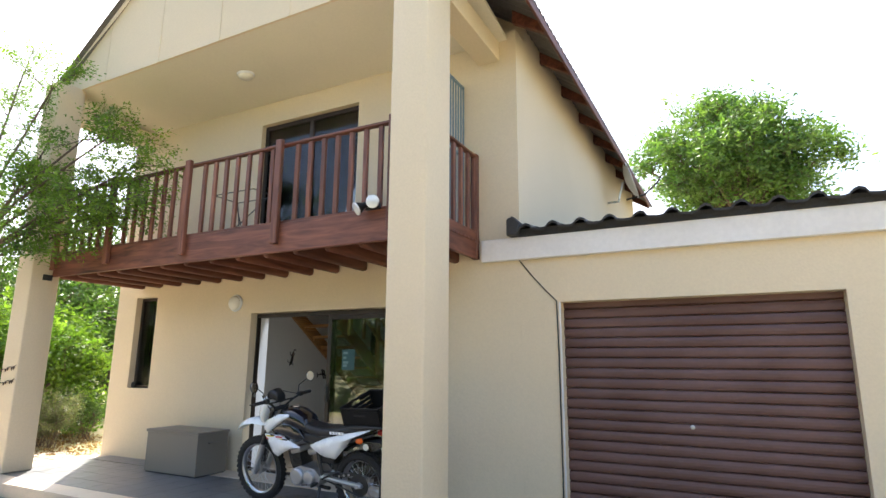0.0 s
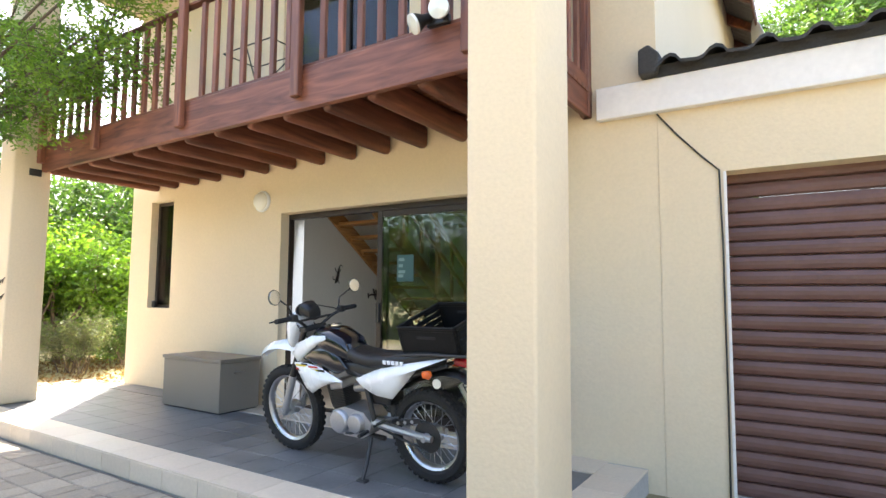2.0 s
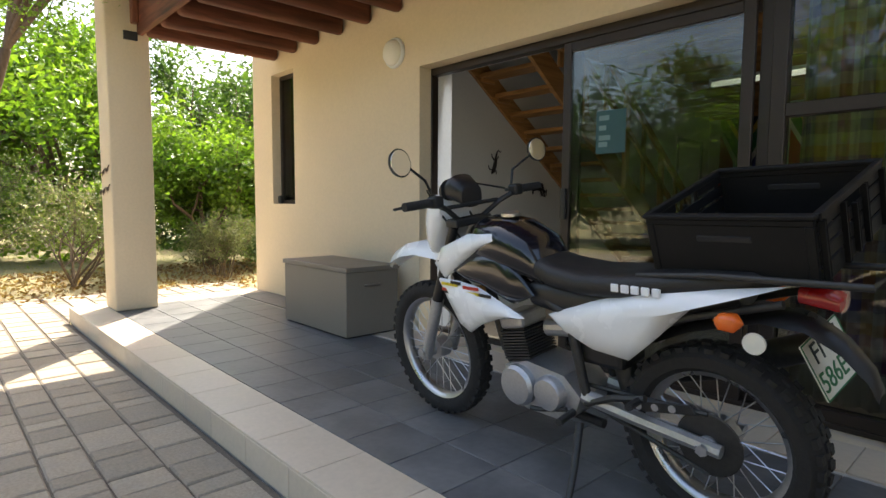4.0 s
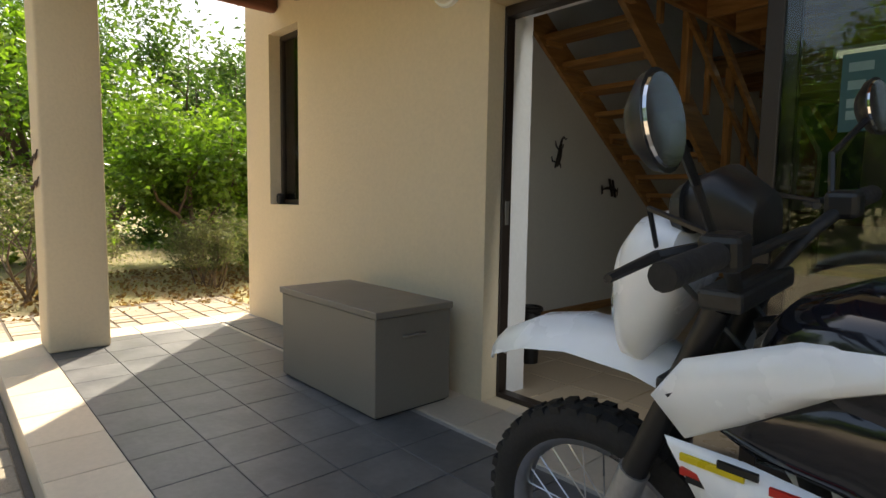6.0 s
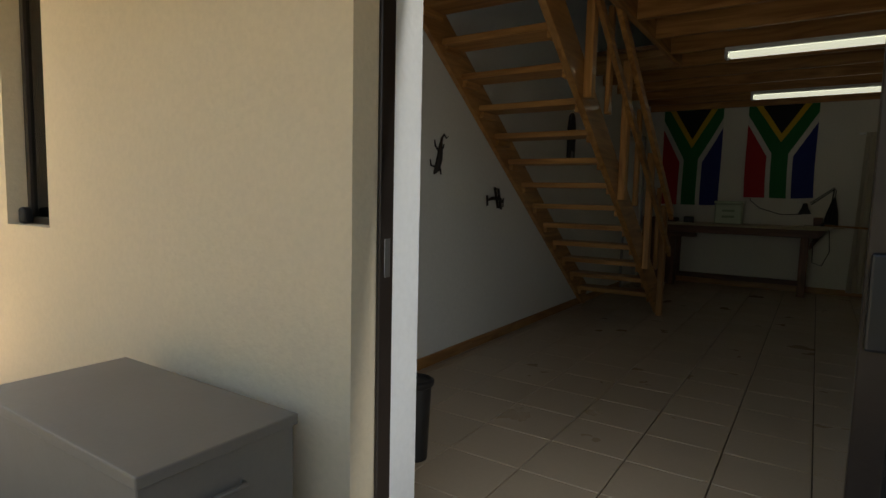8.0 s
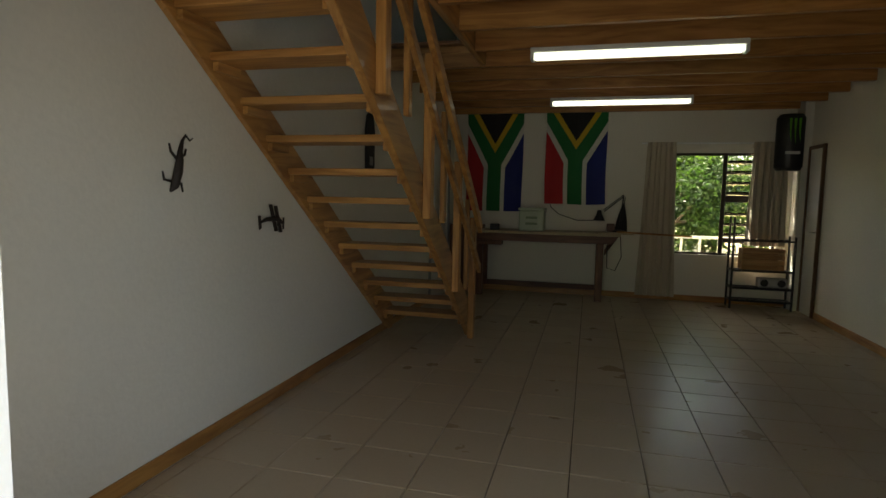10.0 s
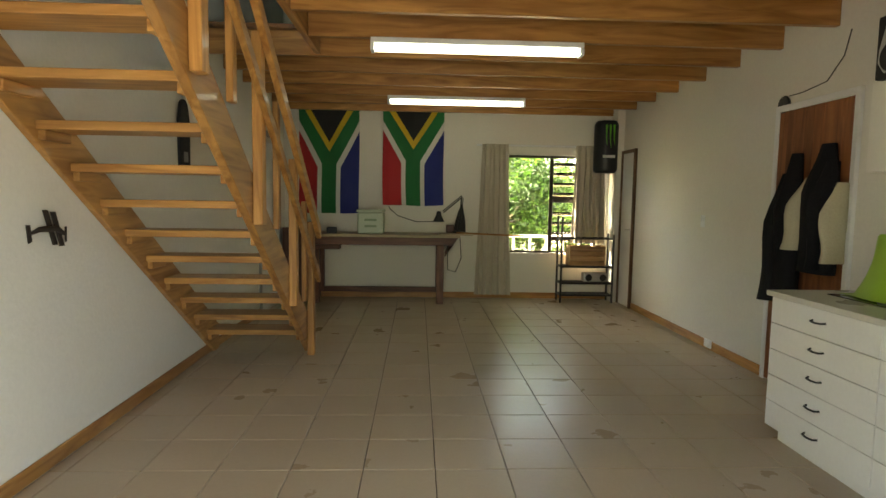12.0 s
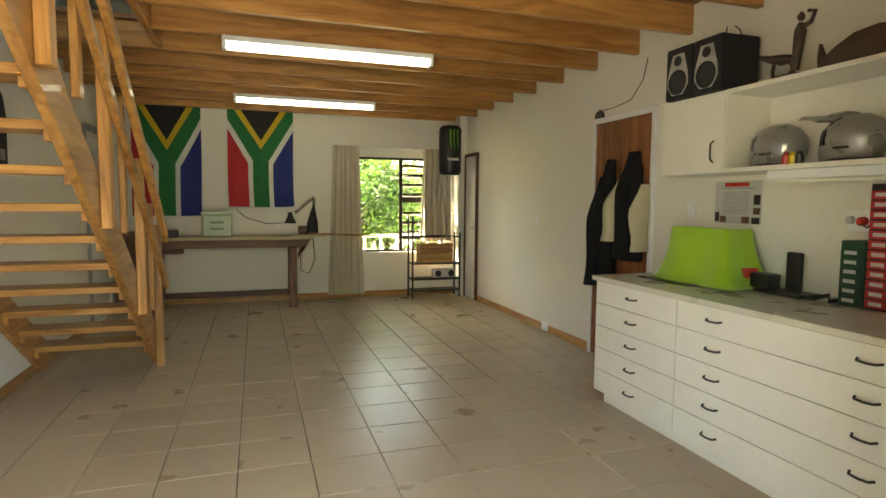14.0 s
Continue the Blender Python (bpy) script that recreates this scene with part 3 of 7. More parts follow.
for i in range(8):
    z = 0.9 + 0.135 * i
    if 1.30 < z < 1.44:
        continue
    adopt(part("louvre", box((-2.65, 13.76, z), (-2.085, 13.86, z + 0.006), m=Matrix.Translation((0, 13.81, z)) @ Matrix.Rotation(radians(-28), 4, "X") @ Matrix.Translation((0, -13.81, -z))), GLASS_CLEAR), bw)
    adopt(part("louvre_clip", box((-2.654, 13.775, z - 0.008), (-2.082, 13.779, z + 0.012)), BRONZE), bw)
ud = framed("door_2", "dark bronze sliding door on the balcony", "door",
            [(-5.41, -5.36, 2.851, 4.999), (-3.66, -3.61, 2.851, 4.999), (-5.359, -3.661, 4.94, 4.999), (-5.359, -3.661, 2.851, 2.92), (-4.54, -4.47, 2.921, 4.939)],
            [(-5.359, -4.541, 2.921, 4.939), (-4.469, -3.661, 2.921, 4.939)], 6.18, 6.25, BRONZE, GLASS)
GATE_BLUE = mat("blue_grey_gate_paint", (0.16, 0.22, 0.25), 0.5, vary=0.15, bump=0.05)
gate = thing("security_gate", (-2.0, 5.9, 2.85), "open blue-grey barred security gate on the balcony", "gate")
bpy.context.view_layer.update()
for z in (2.90, 3.9, 4.80):
    adopt(part("gate_rail", box((-2.015, 5.30, z), (-1.985, 6.08, z + 0.03), 0.003), GATE_BLUE), gate)
for i in range(12):
    y = 5.30 + 0.07 * i
    adopt(part("gate_bar", box((-2.009, y, 2.932), (-1.991, y + 0.018, 4.798), 0.002), GATE_BLUE), gate)
dry = thing("drying_rack", (-4.9, 5.4, 2.85), "thin wire clothes rack standing on the balcony", "drying rack")
bpy.context.view_layer.update()
for a, b in (((-5.25, 5.2, 2.86), (-4.7, 5.6, 3.62)), ((-4.7, 5.2, 2.86), (-5.25, 5.6, 3.62)), ((-5.25, 5.6, 3.62), (-4.55, 5.6, 3.62)), ((-5.25, 5.2, 3.62), (-4.55, 5.2, 3.62)), ((-5.25, 5.2, 3.62), (-5.25, 5.6, 3.62)), ((-4.55, 5.2, 3.62), (-4.55, 5.6, 3.62)), ((-4.6, 5.2, 2.86), (-4.9, 5.2, 3.62))):
    adopt(part("wire", tube(a, b, 0.007, sides=6), DARK_STEEL), dry)

# ---- lamps outside ----
LAMP_GLASS = mat("opal_lamp_glass", (0.8, 0.78, 0.7), 0.35, vary=0.03, bump=0)


def bulkhead(at, m, label):
    t = thing("bulkhead_lamp", at, label, "wall lamp")
    t.matrix_world = Matrix.Translation(at) @ m
    part("base", lathe([(0.0, 0.0), (0.12, 0.0), (0.125, 0.01), (0.12, 0.03), (0.0, 0.03)], 28), WHITE_PLASTIC, t, smooth=40)
    part("diffuser", lathe([(0.105, 0.03), (0.105, 0.045), (0.09, 0.07), (0.06, 0.088), (0.0, 0.095)], 28), LAMP_GLASS, t, smooth=60)
    return t


bulkhead((-5.665, YF, 2.29), Matrix.Rotation(radians(90), 4, "X"), "round white bulkhead lamp on the porch wall")
bulkhead((-5.08, 5.40, 5.449), Matrix.Rotation(radians(189), 4, "X"), "round white lamp on the balcony soffit")
HEADLENS = mat("spot_lens", (0.8, 0.8, 0.78), 0.15, metal=0.2, vary=0.03, bump=0)
spot = thing("twin_spotlight", (-2.33, 4.715, 2.99), "pair of small chrome spotlights on the balcony beam", "spotlight")
bpy.context.view_layer.update()
adopt(part("bracket", box((-2.43, 4.68, 2.95), (-2.26, 4.719, 3.01), 0.01, 2), BLACK), spot)
for a, d in (((-2.28, 4.62, 3.0), (0.25, -0.85, -0.1)), ((-2.44, 4.62, 2.97), (-0.5, -0.6, -0.45))):
    d = Vector(d).normalized()
    m = Matrix.Translation(a) @ d.to_track_quat("Z", "Y").to_matrix().to_4x4()
    adopt(part("lamp_body", lathe([(0.0, -0.09), (0.03, -0.09), (0.035, -0.03), (0.06, 0.02), (0.065, 0.05), (0.06, 0.05), (0.05, 0.03), (0.0, 0.028)], 20, m), BLACK, smooth=50), spot)
    adopt(part("lamp_glass", lathe([(0.0, 0.040), (0.068, 0.040), (0.066, 0.056), (0.0, 0.07)], 20, m), HEADLENS, smooth=60), spot)
    adopt(part("arm", tube(Vector(a) - d * 0.08, (-2.35, 4.69, 2.98), 0.012, sides=8), BLACK), spot)

# satellite dish over the garage roof
DISH = mat("dish_paint", (0.72, 0.72, 0.72), 0.4, vary=0.05)
dish = thing("satellite_dish", (-1.15, 11.2, 5.0), "white satellite dish on a bracket at the roof edge", "satellite dish")
bpy.context.view_layer.update()
m = Matrix.Translation((-0.95, 11.3, 5.0)) @ Vector((0.95, 0.12, 0.3)).to_track_quat("Z", "Y").to_matrix().to_4x4()
adopt(part("reflector", lathe([(0.0, 0.0), (0.15, 0.015), (0.3, 0.06), (0.4, 0.11), (0.4, 0.122), (0.3, 0.072), (0.15, 0.027), (0.0, 0.012)], 28, m), DISH, smooth=60), dish)
adopt(part("feed_arm", path([(-0.95, 11.3, 4.62), (-0.6, 11.35, 4.7), (-0.35, 11.4, 4.95), (-0.3, 11.4, 5.05)], 0.018), DARK_STEEL), dish)
adopt(part("mast", path([(-1.39, 11.3, 4.6), (-1.1, 11.3, 4.6), (-1.0, 11.3, 4.98)], 0.025), STEEL), dish)
hw = thing("side_window", (-1.399, 11.1, 3.6), "small dark side window over the garage roof", "window")
bpy.context.view_layer.update()
adopt(part("frame", box((-1.398, 10.75, 3.35), (-1.36, 11.5, 4.15), 0.004), BRONZE), hw)
adopt(part("pane", box((-1.359, 10.80, 3.40), (-1.355, 11.45, 4.10)), GLASS), hw)
stk = path([(-0.9, 8.8, 3.14), (-0.7, 9.6, 3.2), (-0.55, 10.6, 3.24)], [0.012, 0.01, 0.004])
tagged(part("dry_stick", stk, BARK), "dry fallen stick lying on the garage roof", "stick")

# ---- storage box on the porch ----
chest = thing("storage_box", (-5.97, 5.72, 0), "taupe painted wooden storage box with a lid beside the wall", "storage box")
bpy.context.view_layer.update()
adopt(part("body", box((-6.485, 5.485, 0.012), (-5.495, 5.985, 0.515), 0.004), BOX_GREY), chest)
adopt(part("lid", box((-6.505, 5.475, 0.517), (-5.478, 5.99, 0.553), 0.005, 2), BOX_GREY), chest)
adopt(part("plinth", box((-6.47, 5.50, 0.0), (-5.51, 5.97, 0.011)), BLACK_MATT), chest)
adopt(part("handle", path([(-5.494, 5.66, 0.405), (-5.468, 5.665, 0.41), (-5.468, 5.785, 0.41), (-5.494, 5.79, 0.405)], 0.008, 8), BOX_GREY, smooth=60), chest)
bag = prism([(-6.61, 5.70), (-6.55, 5.64), (-6.515, 5.72), (-6.52, 5.86), (-6.60, 5.88)], 2, 0.0, 0.30, 0.015, 2)
tagged(part("water_container", bag, mat("cloudy_plastic", (0.55, 0.56, 0.55), 0.3, vary=0.05)), "cloudy plastic container standing beside the storage box", "container")
bracket = box((-7.884, 4.6, 2.57), (-7.86, 4.72, 2.65), 0.003)
tagged(part("beam_bracket", bracket, DARK_STEEL), "small steel bracket holding the balcony beam to the pillar", "bracket")
orn_m = mat("rusty_ornament", (0.06, 0.035, 0.025), 0.7, vary=0.3)
orn = thing("hanging_ornament", (-7.9, 4.43, 1.55), "rusty string of small metal hearts around the pillar", "ornament")
bpy.context.view_layer.update()
for z in (1.32, 1.14):
    pts = [(-8.29 + 0.05 * i, 4.441, z + 0.008 * math.sin(i * 1.7) + 0.008 * i) for i in range(9)]
    adopt(part("wire", path(pts, 0.005, 5), orn_m), orn)
    for i in (1, 3, 4, 6, 7):
        p = pts[i]
        adopt(part("heart", lathe([(0.0, -0.05), (0.016, -0.025), (0.022, -0.008), (0.01, 0.0), (0.0, 0.0)], 8, Matrix.Translation((p[0], p[1] - 0.003, p[2])) @ Matrix.Diagonal((1, 0.3, 1, 1))), orn_m), orn)


# ---- motorbike ----
def loft(sections, sides=None):
    """A skin through closed outlines with equal counts of points."""
    bm = bmesh.new()
    rings = [[bm.verts.new(p) for p in s] for s in sections]
    n = len(rings[0])
    for a, b in zip(rings, rings[1:]):
        for k in range(n):
            bm.faces.new((a[k], a[(k + 1) % n], b[(k + 1) % n], b[k]))
    bm.faces.new(rings[0][::-1])
    bm.faces.new(rings[-1])
    bmesh.ops.recalc_face_normals(bm, faces=bm.faces)
    return bm


def oval(x, z, w, h, n=24, power=0.7, flat=0.0):
    pts = []
    for k in range(n):
        t = 2 * math.pi * k / n
        c, s = math.cos(t), math.sin(t)
        pts.append((x, w * math.copysign(abs(c) ** power, c), z + h * math.copysign(abs(s) ** power, s) * (1 if s > 0 else 1 - flat)))
    return pts


def wheel(bike, x, z, R, w, rim_r, drum):
    t = adopt(new("wheel", None), bike)
    t.empty_display_size = 0.1
    prof = [(rim_r, -w * 0.3), (rim_r + 0.02, -w * 0.5), (R - 0.03, -w * 0.52), (R - 0.008, -w * 0.36), (R, 0.0), (R - 0.008, w * 0.36), (R - 0.03, w * 0.52), (rim_r + 0.02, w * 0.5), (rim_r, w * 0.3)]
    m = Matrix.Translation((x, 0, z)) @ Matrix.Rotation(radians(90), 4, "X")

    def ring(profile, sides=48):
        bm = bmesh.new()
        rings = [[bm.verts.new((r * math.cos(2 * math.pi * k / sides), r * math.sin(2 * math.pi * k / sides), h)) for k in range(sides)] for r, h in profile]
        for a, b in zip(rings, rings[1:] + rings[:1]):
            for k in range(sides):
                bm.faces.new((a[k], a[(k + 1) % sides], b[(k + 1) % sides], b[k]))
        bmesh.ops.recalc_face_normals(bm, faces=bm.faces)
        return bm
    bm = ring(prof)
    for k in range(40):      # knobs
        for s in (-1, 0, 1):
            a = 2 * math.pi * (k + (0.5 if s == 0 else 0)) / 40
            km = Matrix.Rotation(a, 4, "Z") @ Matrix.Translation((R - 0.004 - 0.006 * abs(s), 0, s * w * 0.33))
            add_box(bm, (-0.008, -0.014, -w * 0.11), (0.008, 0.014, w * 0.11), m=km)
    bmesh.ops.transform(bm, matrix=m, verts=bm.verts)
    part("tyre", bm, RUBBER, t, "black knobbly tyre", 40)
    bm = ring([(rim_r - 0.012, -w * 0.28), (rim_r + 0.006, -w * 0.34), (rim_r + 0.006, w * 0.34), (rim_r - 0.012, w * 0.28), (rim_r - 0.02, 0.0)])
    bmesh.ops.transform(bm, matrix=m, verts=bm.verts)
    part("rim", bm, STEEL, t, "polished silver rim", 60)
    bm = lathe([(0.0, -0.07), (0.03, -0.07), (0.03, -0.04), (drum, -0.035), (drum, 0.035), (0.03, 0.04), (0.03, 0.07), (0.0, 0.07)], 24)
    bmesh.ops.transform(bm, matrix=m, verts=bm.verts)
    part("hub", bm, ALLOY, t, "", 40)
    bm = bmesh.new()
    for k in range(28):
        a = 2 * math.pi * k / 28
        b = a + (0.35 if k % 2 else -0.35)
        s = 0.03 if k % 4 < 2 else -0.03
        add_tube(bm, (drum * math.cos(b), drum * math.sin(b), s), (rim_r * math.cos(a), rim_r * math.sin(a), 0), 0.0022, sides=4, caps=False)
    bmesh.ops.transform(bm, matrix=m, verts=bm.verts)
    part("spokes", bm, STEEL, t)
    return t


BIKE_WHITE = mat("white_bike_plastic", (0.82, 0.84, 0.86), 0.25, vary=0.015, bump=0.0, coat=0.4)
BIKE_BLACK = mat("gloss_black_tank", (0.008, 0.009, 0.014), 0.12, vary=0.05, bump=0.0, coat=0.6)
SEAT_BLACK = mat("seat_vinyl", (0.012, 0.012, 0.013), 0.5, vary=0.1, grain=120, bump=0.2)
ORANGE = mat("orange_lens", (0.75, 0.13, 0.01), 0.2, vary=0.05, bump=0.0, coat=0.5)
REDLENS = mat("red_lens", (0.35, 0.01, 0.012), 0.2, vary=0.05, bump=0.0, coat=0.5)
MIRROR = mat("mirror_glass", (0.9, 0.9, 0.9), 0.02, metal=1.0, vary=0.0, bump=0.0)
PLATE = mat("plate_white", (0.75, 0.74, 0.66), 0.45, vary=0.04, bump=0.02)
GREEN_INK = mat("plate_green", (0.02, 0.16, 0.06), 0.5, bump=0)
DARK_INK = mat("plate_dark_ink", (0.02, 0.035, 0.03), 0.5, bump=0)
YEL = mat("yellow_decal", (0.65, 0.5, 0.02), 0.3, bump=0)
RED = mat("red_decal", (0.5, 0.03, 0.02), 0.3, bump=0)
HEADGLASS = mat("headlamp_glass", (0.55, 0.57, 0.56), 0.06, metal=0.7, vary=0.05, bump=0)


def text_mesh(name, body, size, m, material, parent, depth=0.001, sx=1.0):
    cu = bpy.data.curves.new(name, "FONT")
    cu.body, cu.size, cu.extrude, cu.align_x, cu.align_y = body, size, depth, "CENTER", "CENTER"
    tmp = new(name, cu)
    me = bpy.data.meshes.new_from_object(tmp.evaluated_get(bpy.context.evaluated_depsgraph_get()))
    bpy.data.objects.remove(tmp)
    me.transform(m @ Matrix.Diagonal((sx, 1, 1, 1)))
    me.materials.clear()
    me.materials.append(material)
    ob = new(name, me)
    ob.parent = parent
    return ob


bike = thing("motorbike", (0, 0, 0), "white and black trail motorbike leaning on its side stand", "motorbike")
RX, RZ, FX, FZ = 0.0, 0.31, 1.37, 0.335
wheel(bike, RX, RZ, 0.31, 0.115, 0.225, 0.065)
wheel(bike, FX, FZ, 0.335, 0.09, 0.255, 0.055)
HX, HZ = 1.065, 0.98    # steering head
for s in (-1, 1):
    part("fork_lower", path([(FX, s * 0.085, FZ - 0.03), (FX - 0.13, s * 0.085, FZ + 0.28)], [0.028, 0.03], 12), ALLOY, bike, "silver fork leg", 60)
    part("fork_upper", path([(FX - 0.125, s * 0.085, FZ + 0.27), (FX - 0.29, s * 0.085, FZ + 0.63)], [0.026, 0.022], 12), BLACK, bike, "black fork gaiter", 60)
    part("axle_nut", tube((FX, s * 0.085, FZ), (FX, s * 0.12, FZ), 0.022, sides=6), STEEL, bike)
for z, r in ((0.0, 0.03), (-0.17, 0.035)):
    part("triple_clamp", box((HX + 0.0 - z * 0.45 - 0.03, -0.11, HZ + z - 0.018), (HX - z * 0.45 + 0.04, 0.11, HZ + z + 0.018), 0.008, 2), DARK_STEEL, bike)
# high front mudguard
secs = []
for x, z, w, h in ((1.02, 0.73, 0.05, 0.012), (1.10, 0.785, 0.065, 0.022), (1.25, 0.835, 0.078, 0.028), (1.40, 0.845, 0.082, 0.03), (1.52, 0.825, 0.08, 0.028), (1.62, 0.785, 0.066, 0.022), (1.66, 0.76, 0.045, 0.014), (1.675, 0.745, 0.02, 0.006)):
    secs.append([(x, -w, z - 0.03), (x, -w * 0.8, z - 0.004), (x, -w * 0.35, z + h), (x, w * 0.35, z + h), (x, w * 0.8, z - 0.004), (x, w, z - 0.03), (x, w * 0.75, z - 0.02), (x, 0, z + h - 0.012), (x, -w * 0.75, z - 0.02)])
part("front_mudguard", loft(secs), BIKE_WHITE, bike, "glossy white high front mudguard", 60)
# headlamp cowl
secs = [oval(1.15, 1.03, 0.10, 0.06), oval(1.19, 1.0, 0.118, 0.11), oval(1.235, 0.96, 0.11, 0.14), oval(1.275, 0.935, 0.085, 0.12), oval(1.29, 0.925, 0.06, 0.09)]
part("headlamp_cowl", loft(secs), BIKE_WHITE, bike, "white headlamp cowl", 60)
part("headlamp", loft([oval(1.252, 0.935, 0.088, 0.075, power=0.9), oval(1.287, 0.93, 0.075, 0.066, power=0.9), oval(1.305, 0.928, 0.04, 0.04, power=0.9)]), HEADGLASS, bike, "clear headlamp glass", 60)
part("instrument", loft([oval(1.04, 1.09, 0.06, 0.05), oval(1.10, 1.125, 0.075, 0.06), oval(1.15, 1.12, 0.07, 0.045)]), BLACK, bike, "black instrument cluster", 60)
part("windscreen", loft([oval(1.145, 1.12, 0.085, 0.05), oval(1.165, 1.115, 0.08, 0.04)]), DARK_STEEL, bike, "", 60)
# bars
UP = Matrix.Translation((0, 0, -0.01))
bar = [(1.0, 0.38, 1.10), (1.0, 0.26, 1.10), (1.03, 0.16, 1.06), (1.06, 0.07, 1.0), (1.06, -0.07, 1.0), (1.03, -0.16, 1.06), (1.0, -0.26, 1.10), (1.0, -0.38, 1.10)]
before_bars = set(bike.children)
part("handlebar", path(bar, 0.012, 10), DARK_STEEL, bike, "", 60)
part("brace_bar", tube((1.035, 0.15, 1.065), (1.035, -0.15, 1.065), 0.009, sides=8), DARK_STEEL, bike)
for s in (-1, 1):
    part("grip", tube((1.0, s * 0.27, 1.10), (1.0, s * 0.40, 1.10), 0.018, sides=12), RUBBER, bike, "black rubber grip", 40)
    part("switch_block", box((0.975, s * 0.24 - 0.025, 1.075), (1.03, s * 0.24 + 0.025, 1.125), 0.01, 2), BLACK, bike)
    part("lever", path([(1.04, s * 0.22, 1.10), (1.075, s * 0.28, 1.095), (1.07, s * 0.40, 1.09)], [0.008, 0.008, 0.006], 6), DARK_STEEL, bike)
    part("mirror_stalk", path([(1.02, s * 0.23, 1.11), (1.03, s * 0.26, 1.19), (1.0, s * 0.36, 1.25)], 0.006, 6), BLACK, bike)
    mm = Matrix.Translation((0.995, s * 0.40, 1.27)) @ Vector((-1, -s * 0.12, 0.12)).to_track_quat("Z", "Y").to_matrix().to_4x4()
    part("mirror_shell", lathe([(0.0, -0.035), (0.03, -0.03), (0.052, -0.012), (0.056, 0.0), (0.0, 0.0)], 24, mm), BLACK, bike, "black round mirror", 60)
    part("mirror_face", lathe([(0.0, 0.0005), (0.051, 0.0005), (0.05, 0.004), (0.0, 0.004)], 24, mm), MIRROR, bike, "round mirror glass")
    part("cable", path([(1.03, s * 0.2, 1.11), (1.16, s * 0.15, 1.14), (1.18, s * 0.09, 1.05), (1.05, s * 0.06, 0.9), (0.9, s * 0.05, 0.75)], 0.005, 5), BLACK, bike)
for o in set(bike.children) - before_bars:
    o.matrix_basis = UP @ o.matrix_basis
# tank, shrouds, seat
secs = [oval(0.60, 0.80, 0.10, 0.06), oval(0.66, 0.85, 0.13, 0.085), oval(0.78, 0.89, 0.145, 0.105), oval(0.90, 0.905, 0.135, 0.105), oval(0.99, 0.885, 0.10, 0.09), oval(1.04, 0.86, 0.06, 0.06)]
part("fuel_tank", loft(secs), BIKE_BLACK, bike, "glossy black fuel tank", 60)
part("filler_cap", lathe([(0.0, 0.0), (0.04, 0.0), (0.04, 0.012), (0.03, 0.018), (0.0, 0.018)], 20, Matrix.Translation((0.82, 0, 1.005))), STEEL, bike, "", 50)


def side_plate(outline, y0, bulge, s):
    """A panel of the bike's flank: an outline in x and z, domed outwards."""
    bm = bmesh.new()
    cx, cz = sum(p[0] for p in outline) / len(outline), sum(p[1] for p in outline) / len(outline)
    rings = []
    for k, f in ((0, 1.0), (1, 0.93), (2, 0.6), (3, 0.25)):
        off = (0.0, 0.016, 0.016 + bulge * 0.7, 0.016 + bulge)[k]
        rings.append([bm.verts.new((cx + (x - cx) * f, s * (y0 + off), cz + (z - cz) * f)) for x, z in outline])
    n = len(outline)
    for a, b in zip(rings, rings[1:]):
        for k in range(n):
            bm.faces.new((a[k], a[(k + 1) % n], b[(k + 1) % n], b[k]))
    bm.faces.new(rings[-1])
    bm.faces.new(rings[0][::-1])
    bmesh.ops.recalc_face_normals(bm, faces=bm.faces)
    return bm


shroud_hi = [(1.18, 0.80), (1.12, 0.88), (0.95, 0.945), (0.80, 0.955), (0.78, 0.93), (0.90, 0.88), (1.02, 0.80), (1.12, 0.74)]
shroud_lo = [(1.15, 0.74), (1.02, 0.74), (0.90, 0.725), (0.72, 0.655), (0.66, 0.63), (0.80, 0.605), (0.90, 0.565), (0.97, 0.52), (1.03, 0.55), (1.09, 0.64)]
flank = [(0.57, 0.655), (0.50, 0.60), (0.38, 0.555), (0.24, 0.545), (0.16, 0.62), (0.02, 0.76), (-0.16, 0.83), (-0.24, 0.855), (-0.05, 0.825), (0.18, 0.79), (0.38, 0.73)]
for s in (-1, 1):
    part("tank_shroud", side_plate(shroud_hi, 0.125, 0.02, s), BIKE_WHITE, bike, "white tank side panel", 50)
    part("radiator_shroud", side_plate(shroud_lo, 0.135, 0.02, s), BIKE_WHITE, bike, "white lower tank panel with decals", 50)
    part("side_panel", side_plate(flank, 0.105, 0.03, s), BIKE_WHITE, bike, "white side panel under the seat", 50)
    part("shroud_infill", side_plate([(1.10, 0.79), (0.92, 0.875), (0.76, 0.87), (0.62, 0.72), (0.72, 0.675), (0.90, 0.735), (1.02, 0.75)], 0.115, 0.015, s), BIKE_BLACK, bike, "", 50)
for k, (x, z, l, c) in enumerate(((1.06, 0.725, 0.10, YEL), (1.02, 0.735, 0.06, BLACK), (0.93, 0.722, 0.09, RED), (1.05, 0.70, 0.12, RED), (0.93, 0.70, 0.11, YEL), (1.0, 0.69, 0.2, BLACK), (0.85, 0.70, 0.07, BLACK))):
    part("decal_bar", box((x - l / 2, 0.1545, z - 0.006), (x + l / 2, 0.1605, z + 0.006)), c, bike)
part("decal_stripe", prism([(1.12, 0.80), (0.94, 0.905), (0.97, 0.91), (1.14, 0.82)], 1, 0.141, 0.1475), BLACK, bike)
part("decal_stripe", prism([(1.06, 0.80), (0.98, 0.86), (1.0, 0.87), (1.09, 0.81)], 1, 0.141, 0.1475), BLACK, bike)
